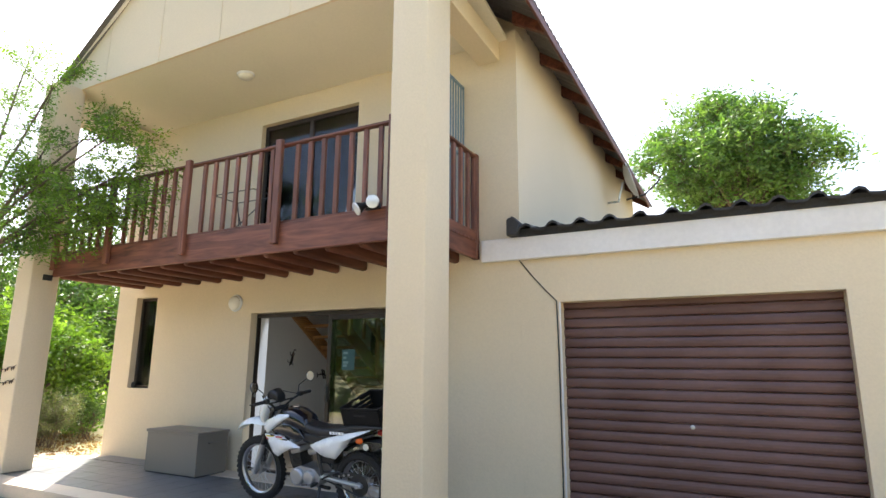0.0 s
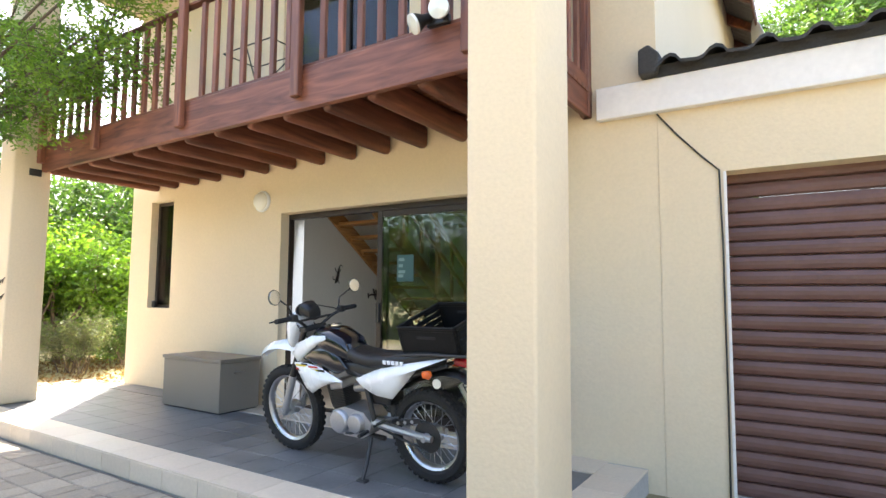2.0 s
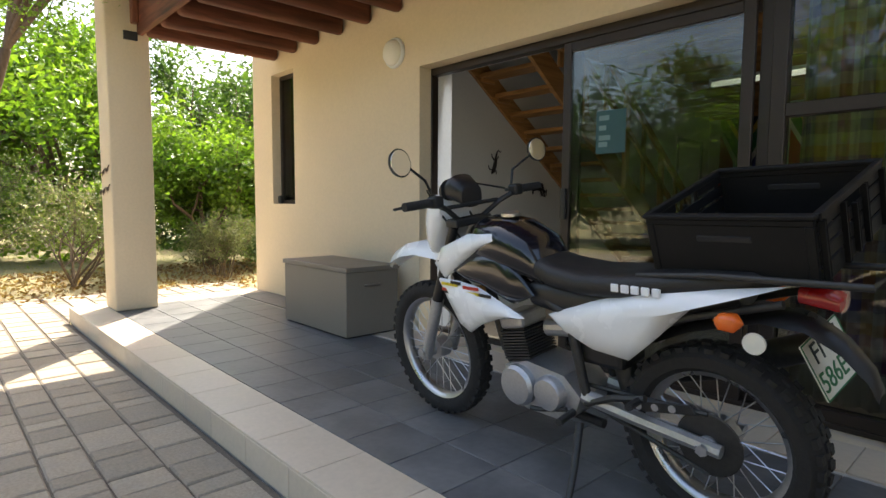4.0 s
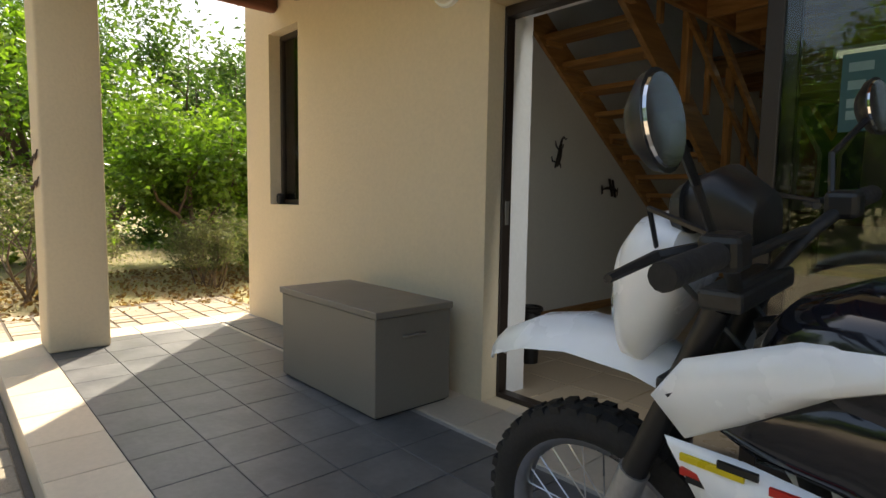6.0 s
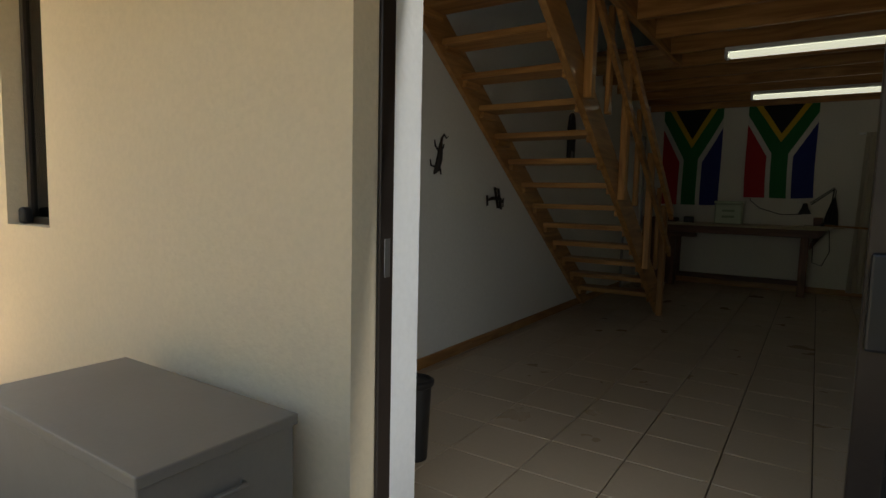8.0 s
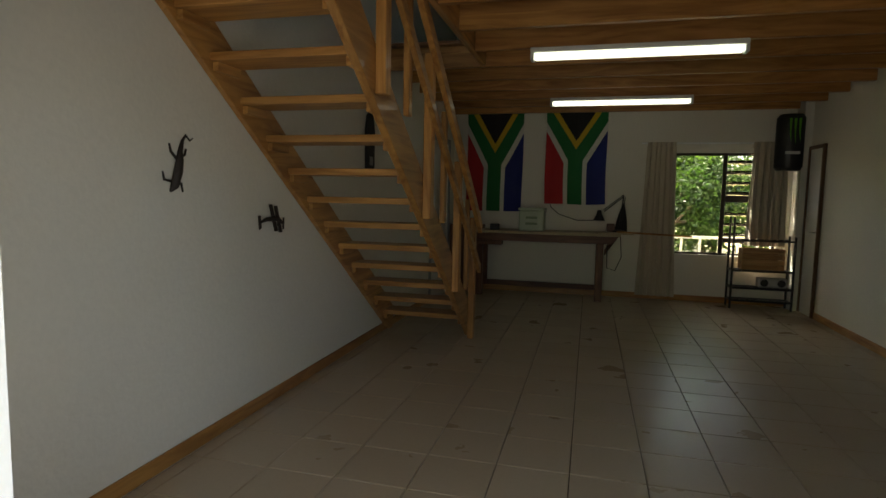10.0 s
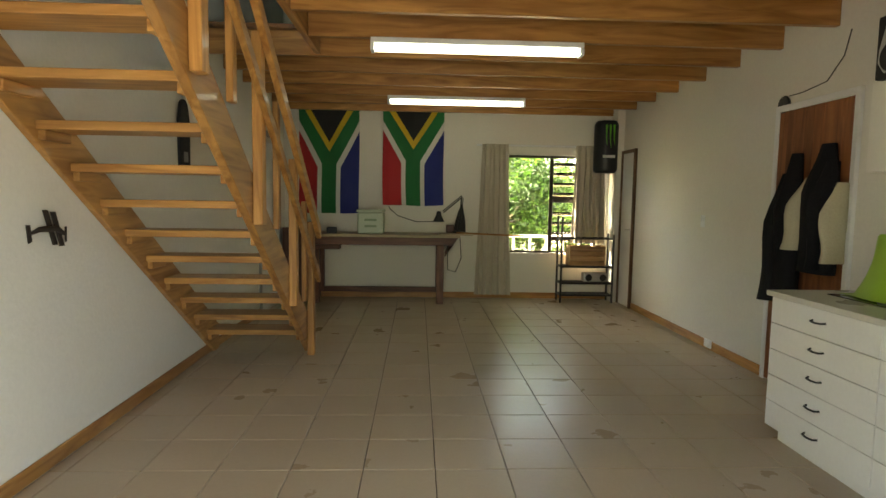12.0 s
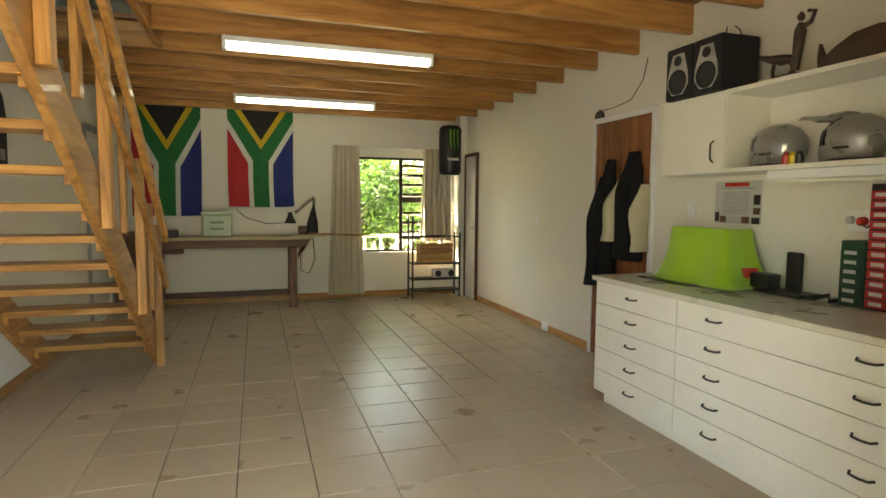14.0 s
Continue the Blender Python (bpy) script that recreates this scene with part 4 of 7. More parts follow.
secs = [oval(0.76, 0.865, 0.055, 0.045), oval(0.68, 0.835, 0.10, 0.05), oval(0.55, 0.80, 0.125, 0.05), oval(0.42, 0.785, 0.135, 0.05), oval(0.25, 0.795, 0.135, 0.05), oval(0.05, 0.825, 0.12, 0.045), oval(-0.14, 0.85, 0.10, 0.035), oval(-0.2, 0.855, 0.06, 0.02)]
part("seat", loft(secs), SEAT_BLACK, bike, "long black vinyl seat", 60)
part("seat_base", loft([oval(0.66, 0.72, 0.10, 0.06), oval(0.4, 0.70, 0.11, 0.08), oval(0.1, 0.74, 0.10, 0.07), oval(-0.1, 0.80, 0.07, 0.04)]), BLACK, bike, "", 60)
for k in range(5):
    part("badge_bar", box((0.105 + 0.036 * k, 0.128, 0.785), (0.133 + 0.036 * k, 0.138, 0.812), 0.003), WHITE_PLASTIC, bike)
# frame and engine
for a, b, r in (((1.04, 0, 0.93), (0.9, 0, 0.42), 0.022), ((1.02, 0.02, 0.88), (0.48, 0.1, 0.66), 0.018), ((1.02, -0.02, 0.88), (0.48, -0.1, 0.66), 0.018), ((0.48, 0.1, 0.66), (0.42, 0.09, 0.33), 0.018), ((0.48, -0.1, 0.66), (0.42, -0.09, 0.33), 0.018), ((0.9, 0, 0.42), (0.8, 0, 0.24), 0.018), ((0.8, 0, 0.24), (0.42, 0, 0.22), 0.018), ((0.46, 0.1, 0.6), (-0.22, 0.09, 0.80), 0.012), ((0.46, -0.1, 0.6), (-0.22, -0.09, 0.80), 0.012)):
    part("frame_tube", tube(a, b, r, sides=10), DARK_STEEL, bike, "", 60)
part("crankcase", loft([[(0.48 + x, y, z) for x, z in ((0.0, 0.27), (0.06, 0.235), (0.24, 0.235), (0.34, 0.30), (0.34, 0.40), (0.22, 0.44), (0.04, 0.42), (-0.03, 0.35))] for y in (-0.10, -0.09, 0.09, 0.10)]), ALLOY, bike, "cast alloy crankcase", 30)
for x, z, r in ((0.74, 0.335, 0.085), (0.58, 0.34, 0.07)):
    part("engine_cover", lathe([(0.0, 0.0), (r, 0.0), (r, 0.03), (r * 0.85, 0.045), (r * 0.3, 0.05), (0.0, 0.05)], 24, Matrix.Translation((x, 0.095, z)) @ Matrix.Rotation(radians(-90), 4, "X")), ALLOY, bike, "round alloy engine cover", 40)
bm = bmesh.new()
cyl = Matrix.Translation((0.76, 0, 0.42)) @ Matrix.Rotation(radians(12), 4, "Y")
for k in range(10):
    add_box(bm, (-0.07, -0.085, 0.012 * k + 0.01), (0.07, 0.085, 0.012 * k + 0.0165), m=cyl)
add_box(bm, (-0.05, -0.06, -0.02), (0.05, 0.06, 0.13), m=cyl)
part("cylinder_fins", bm, DARK_STEEL, bike, "finned cylinder")
part("cylinder_head", box((-0.065, -0.08, 0.132), (0.065, 0.08, 0.2), 0.015, 2, cyl), ALLOY, bike)
part("exhaust_pipe", path([(0.86, -0.03, 0.50), (0.95, -0.06, 0.44), (0.93, -0.10, 0.30), (0.75, -0.13, 0.24), (0.4, -0.15, 0.30), (0.2, -0.16, 0.42)], 0.02, 10), DARK_STEEL, bike, "", 60)
part("silencer", path([(0.2, -0.16, 0.42), (0.1, -0.17, 0.47), (-0.25, -0.18, 0.62)], [0.03, 0.05, 0.045], 14), DARK_STEEL, bike, "", 60)
part("carburettor", tube((0.66, 0.0, 0.56), (0.52, 0.0, 0.58), 0.035, sides=12), ALLOY, bike)
part("air_box", box((0.28, -0.08, 0.48), (0.50, 0.08, 0.66), 0.02, 2), BLACK, bike)
part("rear_shock", path([(0.36, 0, 0.62), (0.30, 0, 0.40)], 0.04, 12), DARK_STEEL, bike, "", 60)
for s in (-1, 1):
    part("swingarm", path([(0.44, s * 0.085, 0.36), (0.2, s * 0.09, 0.335), (-0.05, s * 0.085, RZ)], [0.028, 0.026, 0.022], 8), ALLOY, bike, "silver swingarm", 40)
    part("axle_nut", tube((0, s * 0.06, RZ), (0, s * 0.115, RZ), 0.02, sides=6), STEEL, bike)
    part("foot_peg", tube((0.47, s * 0.12, 0.30), (0.46, s * 0.22, 0.30), 0.014, sides=8), DARK_STEEL, bike)
    part("passenger_peg", tube((0.20, s * 0.12, 0.42), (0.19, s * 0.20, 0.43), 0.013, sides=8), RUBBER, bike)
    part("rear_indicator", loft([oval(-0.15, 0.755, 0.002, 0.002), oval(-0.13, 0.755, 0.026, 0.026), oval(-0.09, 0.755, 0.026, 0.024), oval(-0.07, 0.755, 0.004, 0.004)]), ORANGE, bike, "orange indicator", 60).location = (0, s * 0.17, 0)
part("peg_bracket", path([(0.42, 0.1, 0.34), (0.3, 0.115, 0.40), (0.18, 0.115, 0.43)], 0.013, 6), DARK_STEEL, bike)
part("sprocket", lathe([(0.03, -0.003), (0.10, -0.003), (0.105, 0.0), (0.10, 0.003), (0.03, 0.003)], 36, Matrix.Translation((0, 0.06, RZ)) @ Matrix.Rotation(radians(-90), 4, "X")), DARK_STEEL, bike)
for s in (-1, 1):
    part("chain_run", path([(0.44, 0.062, 0.36 + s * 0.035), (0.0, 0.062, RZ + s * 0.10)], 0.008, 6), DARK_STEEL, bike)
bm = prism([(0.30, 0.385), (0.05, 0.43), (0.03, 0.40), (0.28, 0.345)], 1, 0.066, 0.075, 0.003)
part("chain_guard", bm, BLACK, bike)
for k in range(3):
    part("guard_hole", tube((0.11 + 0.06 * k, 0.0745, 0.40 - 0.012 * k), (0.11 + 0.06 * k, 0.0775, 0.40 - 0.012 * k), 0.013, sides=12), ALLOY, bike)
part("gear_pedal", path([(0.5, 0.12, 0.30), (0.62, 0.13, 0.27), (0.66, 0.14, 0.27)], 0.009, 6), DARK_STEEL, bike)
part("side_stand", path([(0.45, 0.11, 0.26), (0.42, 0.20, 0.12), (0.39, 0.285, 0.042)], [0.016, 0.014, 0.012], 8), DARK_STEEL, bike, "black side stand, out", 60)
part("stand_foot", box((0.35, 0.26, 0.03), (0.43, 0.315, 0.045), 0.004, m=Matrix.Rotation(radians(0), 4, "X")), DARK_STEEL, bike)
# tail
part("rear_mudguard", loft([[(x, -w, z - 0.03), (x, -w * 0.6, z), (x, w * 0.6, z), (x, w, z - 0.03), (x, w * 0.6, z - 0.014), (x, -w * 0.6, z - 0.014)] for x, z, w in ((0.25, 0.60, 0.07), (0.05, 0.70, 0.075), (-0.15, 0.76, 0.07), (-0.26, 0.75, 0.06), (-0.34, 0.70, 0.05), (-0.40, 0.63, 0.04), (-0.42, 0.58, 0.03))]), BLACK, bike, "black rear mudguard", 60)
part("tail_lamp", loft([oval(-0.24, 0.815, 0.05, 0.025), oval(-0.30, 0.81, 0.05, 0.03), oval(-0.335, 0.80, 0.045, 0.025), oval(-0.34, 0.80, 0.02, 0.012)]), REDLENS, bike, "red tail lamp", 60)
part("reflector_disc", lathe([(0.0, 0.0), (0.03, 0.0), (0.03, 0.008), (0.0, 0.01)], 20, Matrix.Translation((-0.17, 0.15, 0.70)) @ Matrix.Rotation(radians(-90), 4, "X")), PLATE, bike, "round licence disc holder")
part("rack", path([(0.2, 0.1, 0.84), (-0.05, 0.12, 0.868), (-0.42, 0.12, 0.875), (-0.42, -0.12, 0.875), (-0.05, -0.12, 0.868), (0.2, -0.1, 0.84)], 0.01, 8), DARK_STEEL, bike, "", 60)
LEAN = -7.5
dirx, diry = (-3.86 + 2.43), (5.05 - 5.0)
BIKE_AT = pose(-2.535, 5.0, 0.0, 0, 0, math.degrees(math.atan2(diry, dirx))) @ Matrix.Rotation(radians(LEAN), 4, "X") @ Matrix.Translation((0, 0, 0.004))
# plate: faces back and up, twisted on its bracket
side, nrm = Vector((0.16, 0.919, 0.36)).normalized(), Vector((0.911, -0.28, 0.304)).normalized()
up = nrm.cross(side).normalized()
side = up.cross(nrm)
pm = BIKE_AT.inverted() @ Matrix.Translation((-2.255, 5.005, 0.62)) @ Matrix((side, up, nrm)).transposed().to_4x4()
PW, PH = 0.103, 0.086
plate = part("number_plate", box((-PW, -PH, -0.003), (PW, PH, 0.003), 0.002, m=pm), PLATE, bike, "white number plate with green characters")
text_mesh("plate_letters", "FNV", 0.085, pm @ Matrix.Translation((0, 0.04, 0.004)), DARK_INK, plate, sx=0.95)
text_mesh("plate_digits", "586EC", 0.083, pm @ Matrix.Translation((0, -0.04, 0.004)), GREEN_INK, plate, sx=0.85)
for x in (-PW, PW - 0.004):
    part("plate_edge", box((x, -PH, 0.0032), (x + 0.004, PH, 0.0045), m=pm), GREEN_INK, plate)
for y in (-PH, PH - 0.004):
    part("plate_edge", box((-PW + 0.005, y, 0.0032), (PW - 0.005, y + 0.004, 0.0045), m=pm), GREEN_INK, plate)
a = pm @ Vector((0, PH - 0.02, -0.003))
part("plate_bracket", path([tuple(a), (a.x + 0.06, a.y - 0.02, a.z + 0.06), (-0.26, 0.0, 0.75)], 0.014, 8), BLACK, bike, "", 60)
bike.matrix_world = BIKE_AT

# crate resting on the rack
crate = thing("plastic_crate", (0, 0, 0), "black open plastic crate with slotted walls strapped on the motorbike rack", "crate")
CX0, CX1, CW, CZ0, CZ1 = -0.235, 0.235, 0.23, 0.0, 0.20
CRATE_BLACK = mat("black_crate_plastic", (0.007, 0.007, 0.0075), 0.62, vary=0.2, scale=5, grain=60, bump=0.05)
CRATE_BLACK.node_tree.nodes["Principled BSDF"].inputs["Specular IOR Level"].default_value = 0.25
part("crate_floor", box((CX0, -CW, CZ0), (CX1, CW, CZ0 + 0.008)), CRATE_BLACK, crate)
for s in (-1, 1):
    part("long_wall", box((CX0, s * CW - 0.003, CZ0 + 0.009), (CX1, s * CW + 0.003, CZ1 - 0.032), 0.002), CRATE_BLACK, crate)
    part("rim", box((CX0 - 0.006, s * CW - 0.012, CZ1 - 0.014), (CX1 + 0.006, s * CW + 0.012, CZ1), 0.003), CRATE_BLACK, crate)
    part("rim_step", box((CX0, s * CW - 0.007, CZ1 - 0.031), (CX1, s * CW + 0.007, CZ1 - 0.015), 0.002), CRATE_BLACK, crate)
    for x in (CX0 + 0.012, CX1 - 0.012):
        part("corner_post", box((x - 0.012, s * CW - 0.007, CZ0 + 0.009), (x + 0.012, s * CW + 0.007, CZ1 - 0.032), 0.002), CRATE_BLACK, crate)
    part("grip_slot", box((-0.08, s * CW - 0.005, CZ1 - 0.085), (0.08, s * CW + 0.005, CZ1 - 0.062), 0.004), BLACK_MATT, crate)
for x in (CX0, CX1):
    e = -1 if x == CX0 else 1
    part("end_rim", box((x - 0.010, -CW + 0.013, CZ1 - 0.022), (x + 0.010, CW - 0.013, CZ1), 0.003), CRATE_BLACK, crate)
    for z0, z1 in ((0.009, 0.052), (0.060, 0.098), (0.106, 0.142)):
        part("end_wall", box((x - 0.003, -CW + 0.004, CZ0 + z0), (x + 0.003, CW - 0.004, CZ0 + z1), 0.002), CRATE_BLACK, crate)
    for a, b in ((-CW + 0.004, -0.07), (0.07, CW - 0.004)):
        part("end_wall", box((x - 0.003, a, CZ0 + 0.150), (x + 0.003, b, CZ1 - 0.023), 0.002), CRATE_BLACK, crate)
    for y in (-CW + 0.02, -0.075, 0.0, 0.075, CW - 0.02):
        top = CZ0 + 0.149 if y == 0.0 else CZ1 - 0.023
        part("rib", box((x + e * 0.0035, y - 0.007, CZ0 + 0.009), (x + e * 0.014, y + 0.007, top), 0.002), CRATE_BLACK, crate)
# it sits askew, its far side higher
deep = Vector((0.045, 0.43, 0.157)).normalized()
fore = Vector((-0.99, 0.10, -0.02))
fore = (fore - deep * fore.dot(deep)).normalized()
crate_up = fore.cross(-deep)
crate.matrix_world = Matrix.Translation(Vector((-2.47, 4.825, 0.835)) + deep * CW) @ Matrix((fore, -deep, crate_up)).transposed().to_4x4()

# ---- the room: stairs ----
structure("baseboard_left", box((XL + 0.001, YI + 0.014, 0.0), (XL + 0.016, 12.9, 0.085), 0.004), PINE_Y, "varnished pine skirting along the stair wall", "baseboard")
structure("baseboard_right", box((XR - 0.030, 10.60, 0.0), (XR - 0.013, 13.46, 0.085), 0.004), PINE_Y, "varnished pine skirting along the side wall", "baseboard")
structure("baseboard_back", box((XL + 0.02, YB - 0.017, 0.0), (XR - 0.02, YB - 0.001, 0.085), 0.004), PINE_X, "varnished pine skirting along the back wall", "baseboard")
stairs = thing("staircase", (-6.0, 11.3, 0), "open orange pine staircase with plank treads and a post railing", "staircase")
bpy.context.view_layer.update()
SL = 0.712                        # rise over run


def low(y):
    return SL * (11.30 - y)


for x0, x1 in ((XL + 0.004, XL + 0.044), (-5.605, -5.555)):
    ytop = 7.35
    pts = [(11.30, 0.0), (ytop, low(ytop)), (ytop, low(ytop) + 0.30), (11.40, 0.235), (11.40, 0.0)]
    adopt(part("stringer", prism(pts, 0, x0, x1, 0.004), PINE_Y), stairs)
for k in range(1, 14):
    z = 0.055 + 0.19 * k
    y = 11.30 - (z - 0.18) / SL
    if y < 7.4:
        break
    adopt(part("tread", box((XL + 0.045, y - 0.12, z - 0.045), (-5.606, y + 0.13, z), 0.006, 2), PINE_X), stairs)
    for x in (XL + 0.046, -5.641):
        adopt(part("cleat", box((x, y - 0.10, z - 0.095), (x + 0.034, y + 0.11, z - 0.046), 0.003), PINE_Y), stairs)
for i, (y, zb, zt) in enumerate(((11.20, 0.0, 1.20), (10.50, 0.58, 1.70), (9.575, 1.245, 2.37), (8.66, 1.94, 3.0), (7.75, 2.55, 3.66))):
    adopt(part("post", box((-5.553, y - 0.045, zb), (-5.495, y + 0.045, zt), 0.005), PINE_Z), stairs)
    if i:
        adopt(part("baluster", box((-5.553, y + 0.42, zb - 0.05), (-5.515, y + 0.49, zt - 0.32), 0.005), PINE_Z), stairs)
for off, h, xx in ((0.62, 0.09, (-5.494, -5.456)), (1.02, 0.11, (-5.494, -5.45))):
    pts = [(11.30, off + 0.02), (7.35, low(7.35) + off + 0.02), (7.35, low(7.35) + off + 0.02 + h), (11.30, off + 0.02 + h)]
    adopt(part("rail", prism(pts, 0, xx[0], xx[1], 0.005), PINE_Y), stairs)

# door frames in the walls

GREY_PAINT = mat("grey_frame_paint", (0.28, 0.29, 0.31), 0.5)
d3 = thing("door_3", (XL, 12.9, 0), "white door ajar in a grey frame behind the stairs", "door", kind="structure")
bpy.context.view_layer.update()
for y0, y1, z0, z1 in ((12.38, 12.449, 0.0, 2.12), (13.351, 13.42, 0.0, 2.12), (12.45, 13.35, 2.051, 2.12)):
    adopt(part("door_frame", box((XL - 0.10, y0, z0), (XL + 0.02, y1, z1), 0.004), GREY_PAINT), d3)
adopt(part("door_leaf", box((XL - 0.06, 12.46, 0.005), (XL - 0.02, 13.345, 2.045), 0.004), WHITE_REVEAL), d3)
DARK_CUP = thing("dark_cupboard", (-6.2, 13.5, 0), "low dark brown cupboard in the corner behind the stairs", "cupboard")
bpy.context.view_layer.update()
adopt(part("body", box((XL + 0.03, 13.42, 0.0), (-5.95, 13.70, 0.95), 0.006), DARKWOOD_Z), DARK_CUP)
adopt(part("door", box((XL + 0.05, 13.40, 0.05), (-5.97, 13.419, 0.9), 0.004), DARKWOOD_Z), DARK_CUP)
d4 = thing("door_4", (XR, 13.2, 0), "closed plain brown framed door in the side wall corner", "door", kind="structure")
bpy.context.view_layer.update()
BROWN_FRAME = wood("brown_frame_wood", (0.10, 0.05, 0.025), (0.2, 0.1, 0.05), 0.5, 2)
for y0, y1, z0, z1 in ((12.95, 12.99, 0.0, 2.02), (13.40, 13.44, 0.0, 2.02), (12.991, 13.399, 1.98, 2.02)):
    adopt(part("door_frame", box((XR - 0.05, y0, z0), (XR - 0.0125, y1, z1), 0.003), BROWN_FRAME), d4)
adopt(part("door_leaf", box((XR - 0.035, 12.992, 0.004), (XR - 0.0125, 13.398, 1.978), 0.003), WHITE_REVEAL), d4)
adopt(part("door_handle", path([(XR - 0.036, 13.05, 1.0), (XR - 0.07, 13.05, 1.0), (XR - 0.07, 13.14, 1.0)], 0.008, 6), STEEL), d4)
structure("wall_corner_pier", box((XR - 0.12, 13.98, 0.0), (XR - 0.0125, YB - 0.001, CEIL + 0.2)), WHITE_IN, "white pier in the room's corner", "wall")
d5 = thing("door_5", (XR, 10.0, 0), "closed varnished reddish-brown plank door", "door", kind="structure")
bpy.context.view_layer.update()
for i in range(8):
    y0 = 9.605 + 0.1025 * i
    adopt(part("plank", box((XR - 0.035, y0, 0.01), (XR - 0.0125, y0 + 0.1, 2.07), 0.003), DOOR_WOOD), d5)
for y0, y1, z0, z1 in ((9.56, 9.604, 0, 2.12), (10.426, 10.47, 0, 2.12), (9.605, 10.425, 2.071, 2.12)):
    adopt(part("door_frame", box((XR - 0.045, y0, z0), (XR - 0.0125, y1, z1), 0.003), WHITE_REVEAL), d5)
adopt(part("door_handle", path([(XR - 0.036, 9.68, 1.02), (XR - 0.08, 9.68, 1.02), (XR - 0.08, 9.80, 1.02)], 0.009, 6), STEEL), d5)

# ---- lamps ----
TUBE = glow("fluorescent_tube", (0.95, 1.0, 0.86), 0.24)
for y in (10.589, 12.993):
    t = thing("ceiling_light", (-4.1, y, 2.555), "lit long white fluorescent batten under the joists", "ceiling light", "ceiling lights")
    bpy.context.view_layer.update()
    adopt(part("batten", box((-4.95, y - 0.055, 2.59), (-3.31, y + 0.055, CEIL - 0.001), 0.006), WHITE_PLASTIC), t)
    adopt(part("diffuser", box((-4.92, y - 0.05, 2.54), (-3.34, y + 0.05, 2.589), 0.018, 3), TUBE, smooth=60), t)
    for x in (-4.95, -3.339):
        adopt(part("end_cap", box((x, y - 0.055, 2.535), (x + 0.029, y + 0.055, 2.589), 0.004), WHITE_PLASTIC), t)

# ---- wall ornaments and hangings ----
IRON = mat("dark_iron", (0.035, 0.028, 0.025), 0.6, metal=0.3, vary=0.3)
geck = thing("gecko_ornament", (XL, 8.2, 1.54), "dark metal gecko hung on the stair wall", "wall ornament")
bpy.context.view_layer.update()
x = XL + 0.012
adopt(part("body", path([(x, 8.14, 1.40), (x + 0.01, 8.16, 1.43), (x + 0.012, 8.185, 1.50), (x + 0.01, 8.20, 1.56), (x, 8.215, 1.60), (x, 8.235, 1.66), (x, 8.26, 1.69), (x, 8.29, 1.665), (x, 8.315, 1.68)], [0.006, 0.022, 0.024, 0.02, 0.014, 0.009, 0.006, 0.005, 0.003], 8), IRON, smooth=60), geck)
for a, b, c in (((8.165, 1.45), (8.10, 1.46), (8.09, 1.50)), ((8.175, 1.46), (8.22, 1.44), (8.23, 1.40)), ((8.20, 1.56), (8.15, 1.60), (8.14, 1.64)), ((8.205, 1.57), (8.25, 1.59), (8.26, 1.62))):
    adopt(part("leg", path([(x, *a), (x, *b), (x, *c)], [0.008, 0.007, 0.005], 6), IRON), geck)
pl = thing("aeroplane_ornament", (XL, 9.04, 1.24), "small dark metal aeroplane model hung on the wall", "wall ornament")
bpy.context.view_layer.update()
adopt(part("fuselage", path([(XL + 0.03, 8.90, 1.215), (XL + 0.03, 8.98, 1.235), (XL + 0.035, 9.10, 1.235), (XL + 0.03, 9.18, 1.20)], [0.006, 0.014, 0.018, 0.008], 8), IRON, smooth=60), pl)
for c, d in (((9.03, 1.33), (9.10, 1.15)), ((9.09, 1.32), (9.155, 1.14))):
    adopt(part("wing", prism([(c[0] - 0.012, c[1]), (c[0] + 0.022, c[1]), (d[0] + 0.022, d[1]), (d[0] - 0.012, d[1])], 0, XL + 0.02, XL + 0.028), IRON), pl)
adopt(part("tail", prism([(8.895, 1.26), (8.92, 1.26), (8.93, 1.18), (8.905, 1.17)], 0, XL + 0.02, XL + 0.026), IRON), pl)
adopt(part("propeller", prism([(9.185, 1.24), (9.195, 1.24), (9.19, 1.16), (9.18, 1.16)], 0, XL + 0.025, XL + 0.032), IRON), pl)
hb = thing("hanging_bottle_sign", (XL, 11.0, 1.9), "tall narrow black bottle-shaped plaque on the wall", "plaque")
bpy.context.view_layer.update()
adopt(part("plaque", prism([(10.88, 1.62), (11.06, 1.62), (11.07, 2.0), (11.03, 2.14), (10.99, 2.17), (10.95, 2.17), (10.91, 2.14), (10.87, 2.0)], 0, XL + 0.002, XL + 0.03, 0.004), BLACK_MATT), hb)
adopt(part("hook", path([(XL + 0.015, 10.97, 2.17), (XL + 0.015, 10.97, 2.24), (XL + 0.015, 11.0, 2.26)], 0.005, 6), STEEL), hb)
adopt(part("mark", box((XL + 0.031, 10.93, 1.68), (XL + 0.033, 11.01, 1.76)), mat("grey_print", (0.2, 0.2, 0.2), 0.6)), hb)

# flags: each colour its own piece of cloth
FLAG = {n: mat("flag_" + n, c, 0.85, vary=0.06, scale=3, grain=150, bump=0.15, sheen=0.2) for n, c in dict(green=(0.01, 0.15, 0.04), red=(0.42, 0.02, 0.025), blue=(0.015, 0.025, 0.17), white=(0.62, 0.62, 0.58), yellow=(0.6, 0.40, 0.03), black=(0.012, 0.012, 0.012)).items()}


